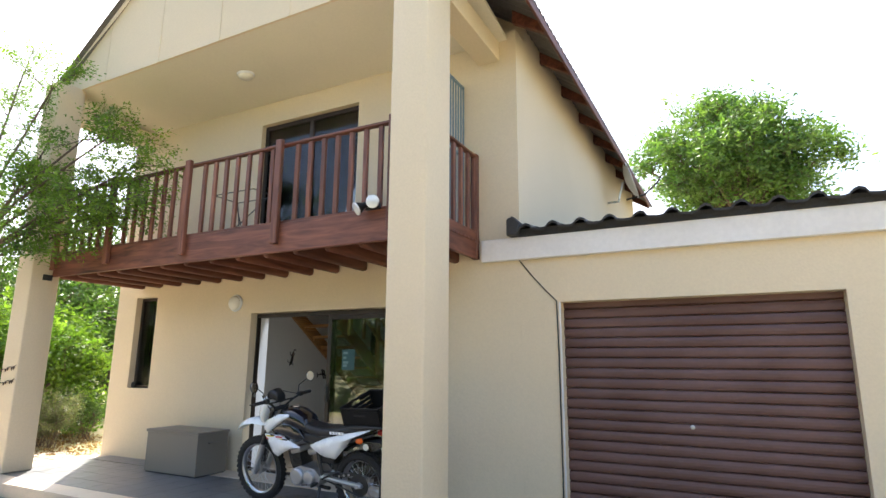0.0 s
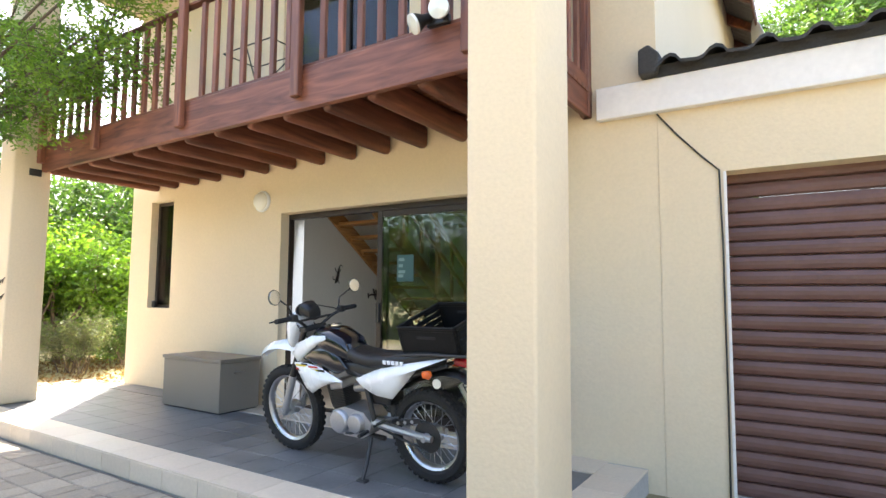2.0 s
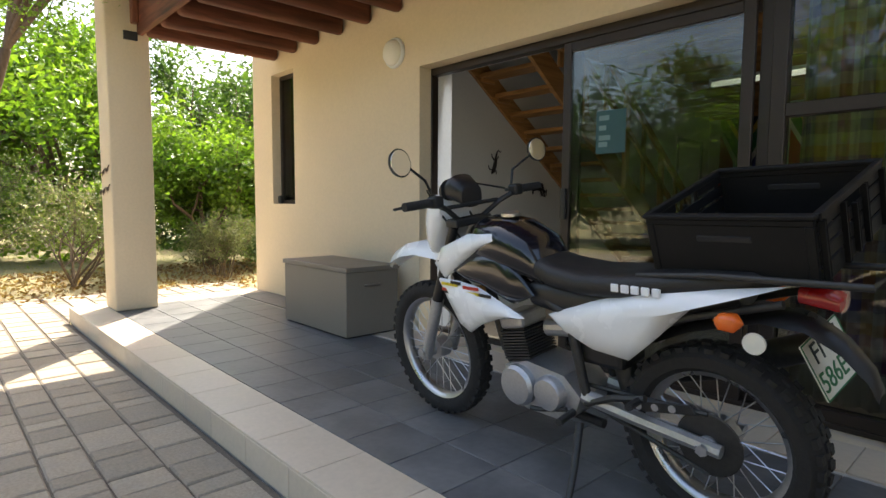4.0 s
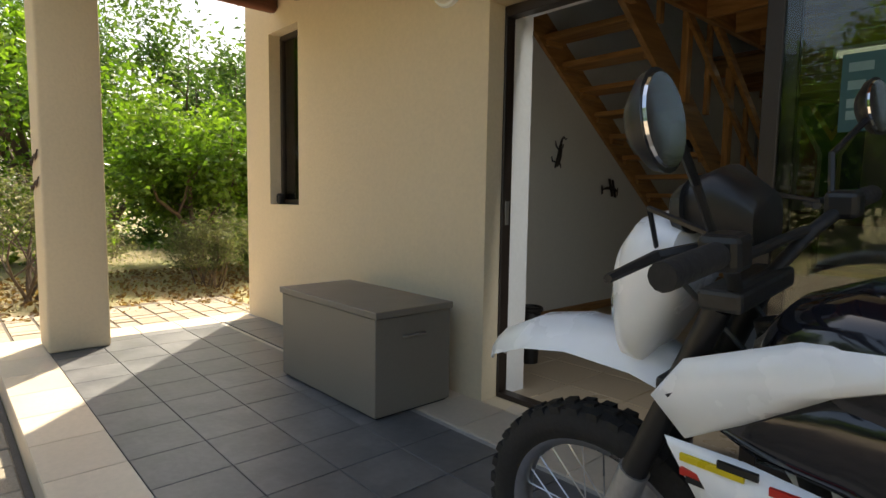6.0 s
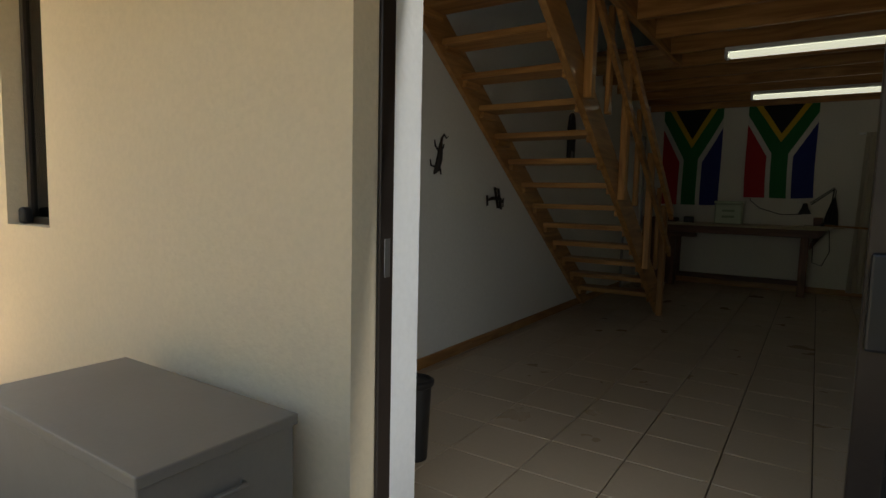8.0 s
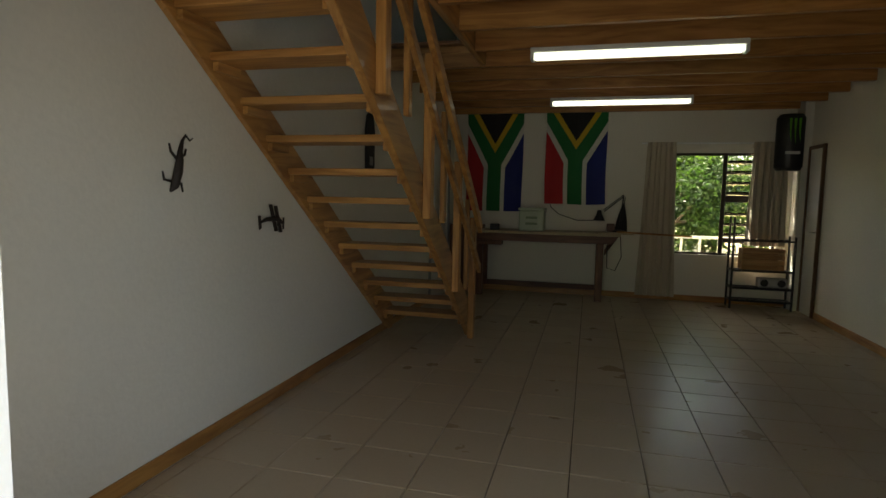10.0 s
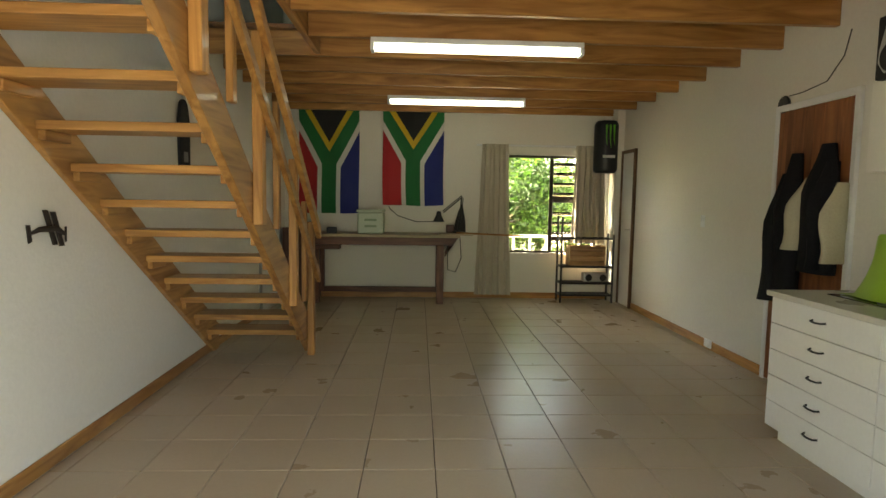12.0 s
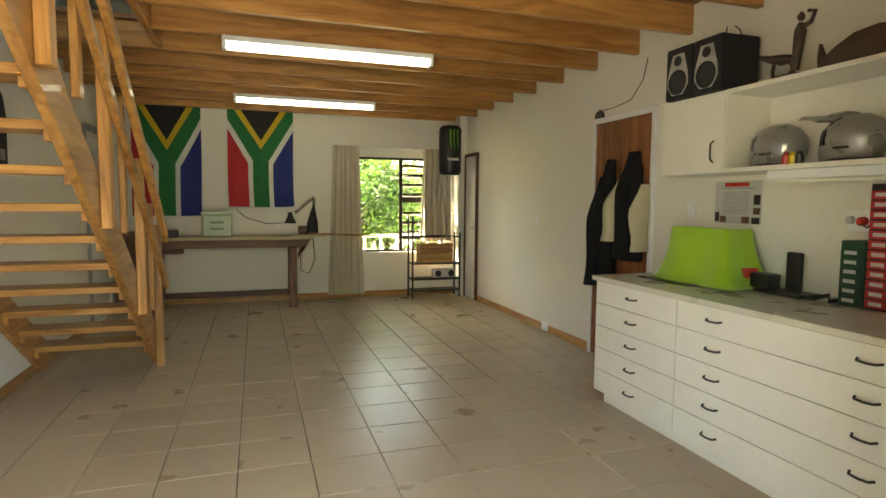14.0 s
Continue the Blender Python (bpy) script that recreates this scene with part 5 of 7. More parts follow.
def cloth_piece(outline, origin, w, h, seed, lift):
    """A polygon in the flag's own measure (0..1 across, 0..1 down), cut fine and waved."""
    bm = bmesh.new()
    f = bm.faces.new([bm.verts.new((u, v, 0)) for u, v in outline])
    for k in range(1, 10):
        for co, no in (((k / 10, 0, 0), (1, 0, 0)), ((0, k / 10, 0), (0, 1, 0))):
            bmesh.ops.bisect_plane(bm, geom=bm.verts[:] + bm.edges[:] + bm.faces[:], plane_co=co, plane_no=no)
    for v in bm.verts:
        u, d = v.co.x, v.co.y
        sag = 0.03 * math.sin(math.pi * u) * d + 0.012 * d * math.sin(9 * u + seed)
        depth = 0.012 * math.sin(7 * u + 2.2 * d + seed) * (0.3 + d) + 0.008 * math.sin(15 * u + seed * 2)
        v.co = Vector((origin[0] + w * (u + 0.012 * math.sin(5 * d + seed) * d), origin[1] - 0.03 + depth - lift, origin[2] - h * d + 0.02 * (1 - 2 * abs(u - 0.5)) * 0 - sag * 0.3))
    bmesh.ops.recalc_face_normals(bm, faces=bm.faces)
    ext = bmesh.ops.solidify(bm, geom=bm.faces[:], thickness=0.0008)
    return bm


def flag(x0, x1, ztop, h, seed):
    t = thing("wall_flag", ((x0 + x1) / 2, YB - 0.03, ztop), "hanging cloth flag in green, black, gold, white, red and blue", "flag", "flags on the back wall")
    bpy.context.view_layer.update()
    o, w = (x0, YB, ztop), x1 - x0
    m = 0.5
    # across u, down v: band edges
    pieces = [
        ("black", [(0.20, 0), (0.80, 0), (m, 0.31)]),
        ("yellow", [(0.10, 0), (0.20, 0), (m, 0.31), (0.80, 0), (0.90, 0), (m, 0.40)]),
        ("green", [(0.0, 0.0), (0.10, 0.0), (m, 0.40), (0.90, 0.0), (1.0, 0.0), (1.0, 0.10), (0.62, 0.52), (0.62, 1.0), (0.38, 1.0), (0.38, 0.52), (0.0, 0.10)]),
        ("white", [(0.0, 0.10), (0.38, 0.52), (0.38, 1.0), (0.31, 1.0), (0.31, 0.55), (0.0, 0.20)]),
        ("white", [(1.0, 0.10), (1.0, 0.20), (0.69, 0.55), (0.69, 1.0), (0.62, 1.0), (0.62, 0.52)]),
        ("red", [(0.0, 0.20), (0.31, 0.55), (0.31, 1.0), (0.0, 1.0)]),
        ("blue", [(1.0, 0.20), (1.0, 1.0), (0.69, 1.0), (0.69, 0.55)]),
    ]
    for n, poly in pieces:
        adopt(part(n + "_field", cloth_piece(poly, o, w, h, seed, 0), FLAG[n]), t)
    adopt(part("hem", box((x0 - 0.01, YB - 0.03, ztop - 0.004), (x1 + 0.01, YB - 0.001, ztop + 0.012), 0.003), FLAG["green"]), t)


flag(-6.25, -5.41, 2.635, 1.43, 0.4)
flag(-5.08, -4.22, 2.64, 1.31, 1.7)

# ---- work bench at the back ----
bench = thing("work_bench", (-5.0, 13.4, 0), "long dark wooden work bench with a pale top", "work bench")
bpy.context.view_layer.update()
BENCH_TOP = mat("worn_bench_top", (0.42, 0.34, 0.22), 0.5, vary=0.15, scale=4, grain=40, bump=0.1)
adopt(part("top", box((XL + 0.6, 13.12, 0.86), (-3.95, YB - 0.02, 0.895), 0.004), BENCH_TOP), bench)
adopt(part("apron", box((XL + 0.62, 13.15, 0.76), (-4.05, 13.18, 0.859), 0.004), DARKWOOD), bench)
adopt(part("corner_board", box((-4.22, 13.06, 0.897), (-3.80, 13.4, 0.915), 0.003), BENCH_TOP), bench)
for x in (-4.19, -5.75):
    adopt(part("leg", box((x - 0.05, 13.18, 0.0), (x + 0.04, 13.27, 0.758), 0.005), DARKWOOD_Z), bench)
    adopt(part("leg", box((x - 0.05, 13.58, 0.09), (x + 0.04, 13.66, 0.858), 0.005), DARKWOOD_Z), bench)
adopt(part("brace", prism([(-4.14, 0.60), (-4.14, 0.68), (-3.97, 0.858), (-4.05, 0.858)], 1, 13.20, 13.24), DARKWOOD), bench)
adopt(part("foot_rail", box((XL + 0.7, 13.60, 0.09), (-4.24, 13.65, 0.16), 0.004), DARKWOOD), bench)
adopt(part("drawer_rail", box((-5.80, 13.14, 0.70), (-5.45, 13.30, 0.757), 0.004), DARKWOOD), bench)
rod = tube((-4.0, 13.1, 0.93), (-3.1, 13.35, 0.885), 0.012, sides=8)
tagged(part("wooden_rod", rod, PINE_X), "pale wooden rod jutting from the bench", "rod")
CLEAR_GREEN = mat("pale_green_box", (0.42, 0.5, 0.36), 0.35, vary=0.08)
tub = thing("plastic_tub", (-5.07, 13.35, 0.895), "pale green translucent plastic tub on the bench", "tub")
bpy.context.view_layer.update()
adopt(part("tub_body", box((-5.24, 13.22, 0.896), (-4.91, 13.48, 1.17), 0.02, 2), CLEAR_GREEN), tub)
adopt(part("lid", box((-5.25, 13.21, 1.171), (-4.90, 13.49, 1.205), 0.008, 2), CLEAR_GREEN), tub)
for z in (0.98, 1.06):
    adopt(part("label_bar", box((-5.15, 13.216, z), (-5.0, 13.219, z + 0.03)), mat("tub_label", (0.2, 0.28, 0.17), 0.6)), tub)
lamp = thing("desk_lamp", (-3.98, 13.3, 0.915), "black jointed desk lamp on the bench", "desk lamp")
bpy.context.view_layer.update()
adopt(part("base", lathe([(0.0, 0.0), (0.08, 0.0), (0.08, 0.02), (0.03, 0.03), (0.0, 0.03)], 20, Matrix.Translation((-3.97, 13.32, 0.916))), BLACK, smooth=40), lamp)
adopt(part("lower_arm", path([(-3.97, 13.32, 0.945), (-3.93, 13.30, 1.38)], 0.009, 6), BLACK), lamp)
adopt(part("lower_arm", path([(-3.945, 13.32, 0.945), (-3.91, 13.30, 1.37)], 0.006, 6), BLACK), lamp)
adopt(part("upper_arm", path([(-3.92, 13.30, 1.385), (-4.16, 13.28, 1.18)], 0.008, 6), BLACK), lamp)
adopt(part("upper_arm", path([(-3.93, 13.30, 1.40), (-4.17, 13.28, 1.20)], 0.006, 6), BLACK), lamp)
adopt(part("shade", lathe([(0.0, 0.09), (0.025, 0.085), (0.035, 0.03), (0.075, -0.05), (0.07, -0.05), (0.03, 0.025), (0.0, 0.07)], 20, Matrix.Translation((-4.22, 13.28, 1.11))), BLACK, smooth=50), lamp)
bagg = prism([(-4.02, 0.916), (-3.86, 0.916), (-3.87, 1.08), (-3.91, 1.30), (-3.95, 1.22), (-4.0, 1.05)], 1, 13.42, 13.5, 0.015, 2)
tagged(part("black_sleeve", bagg, BLACK_MATT), "slack black cloth sleeve leaning behind the lamp", "sleeve")
tagged(part("brown_tool_box", box((-4.12, 13.30, 0.916), (-4.02, 13.42, 1.02), 0.008, 2), DARKWOOD), "small brown wooden box on the bench", "box")
cbl = path([(-4.25, 13.68, 1.05), (-4.5, 13.70, 1.04), (-4.75, 13.70, 1.12), (-4.86, 13.70, 1.22), (-4.87, 13.70, 1.25)], 0.006, 6)
tagged(part("flex", cbl, BLACK), "black lamp flex along the back wall", "cable")
cb2 = path([(-3.95, 13.2, 0.86), (-3.93, 13.2, 0.6), (-4.0, 13.2, 0.42), (-4.10, 13.2, 0.45), (-4.11, 13.2, 0.75)], 0.006, 6)
tagged(part("dark_cable", cb2, BLACK), "looped dark cable hanging under the bench end", "cable")
tagged(part("clamp", box((-5.62, 13.2, 0.896), (-5.5, 13.3, 0.98), 0.01, 2), DARK_STEEL), "small steel clamp standing on the bench", "clamp")


# ---- curtains ----
def curtain(x0, x1, y, z0, z1, folds, amp, flare, seed, thick=0.003):
    bm = bmesh.new()
    n, rows = folds * 12, 14
    grid = []
    for j in range(rows + 1):
        v = j / rows
        z = z1 + (z0 - z1) * v
        row = []
        for i in range(n + 1):
            u = i / n
            xx = x0 + (x1 - x0) * u + flare * v * (u - 0.5) + 0.006 * math.sin(3 * v + i * 0.3 + seed)
            a = amp * (0.55 + 0.45 * v)
            row.append(bm.verts.new((xx, y + a * math.sin(2 * math.pi * folds * u + 0.5 * math.sin(4 * u + seed) + 0.4 * v) + 0.3 * a * math.sin(5.3 * math.pi * folds * u + seed), z)))
        grid.append(row)
    for a, b in zip(grid, grid[1:]):
        for i in range(n):
            bm.faces.new((a[i], a[i + 1], b[i + 1], b[i]))
    bmesh.ops.recalc_face_normals(bm, faces=bm.faces)
    bmesh.ops.solidify(bm, geom=bm.faces[:], thickness=thick)
    return bm


LINEN = mat("linen_curtain", (0.50, 0.45, 0.36), 0.9, vary=0.08, scale=3, grain=140, bump=0.3, sheen=0.2)
for x0, x1, z0, fl, sd in ((-3.65, -3.30, 0.06, 0.14, 0.3), (-2.40, -2.0, 0.78, 0.05, 1.4)):
    c = thing("curtain", ((x0 + x1) / 2, 13.62, z0), "pleated beige linen curtain hanging at the back window", "curtain", "back window curtains")
    bpy.context.view_layer.update()
    adopt(part("cloth", curtain(x0, x1, 13.62, z0, 2.05, 6, 0.028, fl, sd), LINEN, smooth=80), c)
    adopt(part("heading", curtain(x0, x1, 13.62, 2.03, 2.10, 6, 0.018, 0.0, sd), LINEN, smooth=80), c)
rail = box((-3.72, 13.63, 2.075), (-1.96, 13.66, 2.10), 0.003)
tagged(part("curtain_rail", rail, WHITE_PLASTIC), "white curtain rail over the back window", "curtain rail")
# checked curtain behind the side light of the sliding door
CHECK = bpy.data.materials.new("checked_cloth")
CHECK.use_nodes = True
n, l = CHECK.node_tree.nodes, CHECK.node_tree.links
tc, sep = n.new("ShaderNodeTexCoord"), n.new("ShaderNodeSeparateXYZ")
l.new(tc.outputs["Object"], sep.inputs[0])
cols = []
for axis, per, ramp_cols in ((0, 4.2, ((0.30, 0.06, 0.10), (0.45, 0.40, 0.33), (0.10, 0.07, 0.16), (0.42, 0.22, 0.05), (0.45, 0.40, 0.33))), (2, 3.4, ((0.42, 0.36, 0.28), (0.24, 0.10, 0.14), (0.45, 0.28, 0.08), (0.44, 0.40, 0.34), (0.16, 0.12, 0.22)))):
    mu, fr, rp = n.new("ShaderNodeMath"), n.new("ShaderNodeMath"), n.new("ShaderNodeValToRGB")
    mu.operation, fr.operation = "MULTIPLY", "FRACT"
    mu.inputs[1].default_value = per
    l.new(sep.outputs[axis], mu.inputs[0])
    l.new(mu.outputs[0], fr.inputs[0])
    l.new(fr.outputs[0], rp.inputs[0])
    rp.color_ramp.interpolation = "CONSTANT"
    while len(rp.color_ramp.elements) < 5:
        rp.color_ramp.elements.new(0.5)
    for i, c in enumerate(ramp_cols):
        rp.color_ramp.elements[i].position, rp.color_ramp.elements[i].color = i * 0.2, (*c, 1)
    cols.append(rp)
mx = n.new("ShaderNodeMix")
mx.data_type = "RGBA"
mx.inputs[0].default_value = 0.5
l.new(cols[0].outputs[0], mx.inputs[6])
l.new(cols[1].outputs[0], mx.inputs[7])
l.new(mx.outputs[2], n["Principled BSDF"].inputs["Base Color"])
n["Principled BSDF"].inputs["Roughness"].default_value = 0.9
c = thing("checked_curtain", (-2.5, 6.5, 0.2), "checked purple, orange and cream curtain behind the glass", "curtain")
bpy.context.view_layer.update()
adopt(part("cloth", curtain(-2.78, -1.95, 6.52, 0.22, 2.16, 8, 0.03, 0.04, 0.9), CHECK, smooth=80), c)
adopt(part("white_hem", curtain(-2.78, -1.95, 6.52, 0.04, 0.22, 8, 0.03, 0.04, 0.9), LINEN, smooth=80), c)

# ---- rack, canister sign and things by the back window ----
rack = thing("wire_rack", (-2.27, 13.5, 0), "black metal rack with three shelves under the window", "rack")
bpy.context.view_layer.update()
for x in (-2.61, -1.93):
    for y in (13.36, 13.60):
        adopt(part("upright", tube((x, y, 0.0), (x, y, 0.92 if x > -2.5 else 1.15), 0.014, sides=8), BLACK), rack)
for z in (0.10, 0.26, 0.48, 0.86):
    for y in (13.36, 13.60):
        adopt(part("shelf_rail", tube((-2.61, y, z), (-1.93, y, z), 0.011, sides=6), BLACK), rack)
    if z < 0.8:
        for k in range(5):
            adopt(part("shelf_wire", box((-2.60, 13.375 + 0.05 * k, z - 0.005), (-1.94, 13.40 + 0.05 * k, z + 0.012)), BLACK), rack)
        for x in (-2.61, -1.93):
            adopt(part("end_rail", tube((x, 13.36, z), (x, 13.60, z), 0.011, sides=6), BLACK), rack)
CRATE_WOOD = wood("crate_wood", (0.25, 0.13, 0.05), (0.48, 0.30, 0.14), 0.6, 0)
wc = thing("wooden_crate", (-2.26, 13.48, 0.495), "small slatted wooden crate on the rack shelf", "crate")
bpy.context.view_layer.update()
for y in (13.37, 13.585):
    for k in range(4):
        adopt(part("slat", box((-2.50, y - 0.006, 0.50 + 0.068 * k), (-2.03, y + 0.006, 0.555 + 0.068 * k), 0.002), CRATE_WOOD), wc)
for x in (-2.49, -2.04):
    adopt(part("end", box((x - 0.008, 13.38, 0.496), (x + 0.008, 13.575, 0.765), 0.002), CRATE_WOOD), wc)
rad = thing("radio", (-2.12, 13.45, 0.275), "silver portable radio on the lower rack shelf", "radio")
bpy.context.view_layer.update()
adopt(part("case", box((-2.30, 13.40, 0.274), (-1.97, 13.52, 0.40), 0.02, 2), ALLOY), rad)
for x in (-2.23, -2.04):
    adopt(part("loudspeaker", lathe([(0, 0), (0.045, 0), (0.045, 0.006), (0, 0.002)], 18, Matrix.Translation((x, 13.399, 0.335)) @ Matrix.Rotation(radians(90), 4, "X")), BLACK), rad)
can = thing("drink_can_sign", (-2.02, 13.6, 1.75), "large black drink-can display with a green claw mark", "sign")
bpy.context.view_layer.update()
adopt(part("can", lathe([(0.0, 1.735), (0.13, 1.735), (0.155, 1.765), (0.16, 1.78), (0.16, 2.37), (0.155, 2.385), (0.13, 2.42), (0.0, 2.42)], 28, Matrix.Translation((-2.02, 13.55, 0))), BLACK, smooth=40), can)
LIME = mat("lime_print", (0.13, 0.45, 0.04), 0.5, bump=0)
for k in range(3):
    x = -2.085 + 0.05 * k
    adopt(part("claw_mark", prism([(x, 2.36), (x + 0.028, 2.36), (x + 0.022, 2.2), (x + 0.03, 2.08 - 0.03 * (k % 2)), (x + 0.01, 2.17)], 1, 13.386, 13.389), LIME), can)
adopt(part("letter_bar", box((-2.11, 13.386, 1.93), (-1.95, 13.389, 1.965)), mat("pale_letters", (0.6, 0.6, 0.6), 0.5)), can)
adopt(part("arm_bracket", box((-2.05, 13.70, 2.30), (-1.99, YB - 0.001, 2.36)), BLACK), can)
out = box((XR - 0.05, 11.35, 0.02), (XR - 0.031, 11.47, 0.10), 0.004)
tagged(part("floor_socket", out, WHITE_PLASTIC), "white plug socket on the skirting", "socket")
tagged(part("light_switch", box((XR - 0.022, 11.64, 1.18), (XR - 0.0125, 11.72, 1.30), 0.004), WHITE_PLASTIC), "white light switch on the side wall", "switch")
ringb = lathe([(0.05, -0.012), (0.062, -0.012), (0.07, 0.0), (0.062, 0.012), (0.05, 0.012), (0.044, 0.0)], 20, Matrix.Translation((XR - 0.03, 10.49, 2.19)) @ Matrix.Rotation(radians(90), 4, "Y"))
cw = thing("cable_coil", (XR - 0.02, 10.49, 2.19), "coil of dark cable hung on the wall beside the door", "cable")
bpy.context.view_layer.update()
adopt(part("coil", ringb, BLACK, smooth=50), cw)
adopt(part("wire", path([(XR - 0.02, 10.45, 2.25), (XR - 0.02, 10.3, 2.25), (XR - 0.02, 10.05, 2.28), (XR - 0.02, 9.9, 2.42), (XR - 0.02, 9.85, 2.58)], 0.004, 5), BLACK), cw)

# ---- kitchen counter ----
CFX, CY0, CY1 = -2.475, 6.9, 9.36


def cut_handle(x, y, z, parent):
    h = part("handle", path([(x, y - 0.05, z), (x - 0.022, y - 0.038, z - 0.004), (x - 0.026, y, z - 0.006), (x - 0.022, y + 0.038, z - 0.004), (x, y + 0.05, z)], 0.0055, 6), DARK_STEEL, None, "dark bow handle", 60)
    return adopt(h, parent)


ys = [(8.54, 9.34, "narrow"), (6.92, 8.538, "wide")]
for y0, y1, kind in ys:
    t = thing("drawer_unit", (-2.2, (y0 + y1) / 2, 0), f"white melamine {kind} drawer unit with five dark-handled drawers", "cabinet", "kitchen drawer units")
    bpy.context.view_layer.update()
    adopt(part("body", box((CFX + 0.02, y0, 0.10), (XR - 0.014, y1, 0.877), 0.001), WHITE_MELAMINE), t)
    adopt(part("plinth", box((CFX + 0.09, y0, 0.0), (XR - 0.02, y1, 0.099)), WHITE_MELAMINE), t)
    for k in range(5):
        z0 = 0.105 + 0.1545 * k
        d = adopt(part("drawer_front", box((CFX, y0 + 0.002, z0), (CFX + 0.019, y1 - 0.002, z0 + 0.1505), 0.0015), WHITE_MELAMINE), t)
        for yy in (((y0 + y1) / 2,) if kind == "narrow" else (8.26, 7.47)):
            cut_handle(CFX - 0.0005, yy, z0 + 0.085, d)
tagged(part("worktop", box((CFX - 0.02, CY0, 0.879), (XR - 0.0135, CY1 + 0.01, 0.91), 0.004, 2), WORKTOP), "continuous cream kitchen worktop on the drawer units", "worktop")
hob = thing("glass_hob", (-2.1, 8.75, 0.896), "black glass cooking hob set in the worktop", "hob")
bpy.context.view_layer.update()
adopt(part("plate", box((-2.28, 8.52, 0.896), (-1.82, 9.0, 0.901), 0.002), BIKE_BLACK), hob)
# lime cloth over a box
CLOTH = mat("lime_cloth", (0.30, 0.50, 0.02), 0.9, vary=0.1, scale=4, grain=150, bump=0.3, sheen=0.3)


def draped(x0, x1, y0, y1, z0, z1, seed):
    bm = bmesh.new()
    nx, ny = 26, 40
    ex, ey = 0.11, 0.13

    def drop(x, y):
        dx = max(x0 - x, 0, x - x1)
        dy = max(y0 - y, 0, y - y1)
        d = math.hypot(dx, dy)
        if d == 0:
            return z1 - 0.008 * math.sin(6 * (y - y0)) * math.sin(9 * (x - x0))
        s = min(1.0, d / 0.10)
        wave = 0.5 + 0.5 * math.sin(24 * (x - y) + seed)
        return max(z0, z1 - (z1 - z0) * min(1.0, (s ** 0.5)) + 0.012 * wave * (1 - s))
    grid = []
    for i in range(nx + 1):
        row = []
        for j in range(ny + 1):
            x, y = x0 - ex + (x1 - x0 + 2 * ex) * i / nx, y0 - ey + (y1 - y0 + 2 * ey) * j / ny
            wob = 0.012 * math.sin(17 * y + seed) * (1 if x < x0 else 0)
            row.append(bm.verts.new((x + wob, y + 0.012 * math.sin(15 * x), drop(x, y))))
        grid.append(row)
    for a, b in zip(grid, grid[1:]):
        for j in range(ny):
            bm.faces.new((a[j], a[j + 1], b[j + 1], b[j]))
    bmesh.ops.recalc_face_normals(bm, faces=bm.faces)
    return bm


cc = thing("covered_appliance", (-2.0, 8.55, 0.902), "lime green cloth draped over an appliance on the worktop", "cloth")
bpy.context.view_layer.update()
adopt(part("cloth", draped(-2.12, -1.90, 8.40, 8.88, 0.906, 1.25, 0.5), CLOTH, smooth=70), cc)
adopt(part("appliance", box((-2.11, 8.41, 0.902), (-1.91, 8.87, 1.235), 0.03, 3), WHITE_PLASTIC), cc)

# wall units and what stands on them
wu = thing("wall_cabinet", (-1.9, 8.75, 1.54), "white melamine wall cabinet with one door", "cabinet")
bpy.context.view_layer.update()
UX = -2.08
adopt(part("body", box((UX + 0.02, 8.50, 1.535), (XR - 0.014, 9.03, 2.0), 0.001), WHITE_MELAMINE), wu)
wd = adopt(part("door", box((UX, 8.502, 1.537), (UX + 0.019, 9.028, 1.998), 0.0015), WHITE_MELAMINE), wu)
adopt(part("handle", path([(UX - 0.0005, 8.57, 1.60), (UX - 0.024, 8.57, 1.615), (UX - 0.026, 8.57, 1.66), (UX - 0.024, 8.57, 1.705), (UX - 0.0005, 8.57, 1.72)], 0.0055, 6), DARK_STEEL, None, "dark bow handle", 60), wd)
sh = thing("open_shelf_unit", (-1.9, 7.7, 1.54), "white open shelf unit beside the wall cabinet", "shelf")
bpy.context.view_layer.update()
for z0, z1 in ((1.535, 1.56), (1.975, 2.0)):
    adopt(part("shelf_board", box((UX, 6.9, z0), (XR - 0.016, 8.498, z1), 0.002), WHITE_MELAMINE), sh)
adopt(part("back_panel", box((XR - 0.0155, 6.9, 1.561), (XR - 0.0135, 8.498, 1.974)), WHITE_MELAMINE), sh)


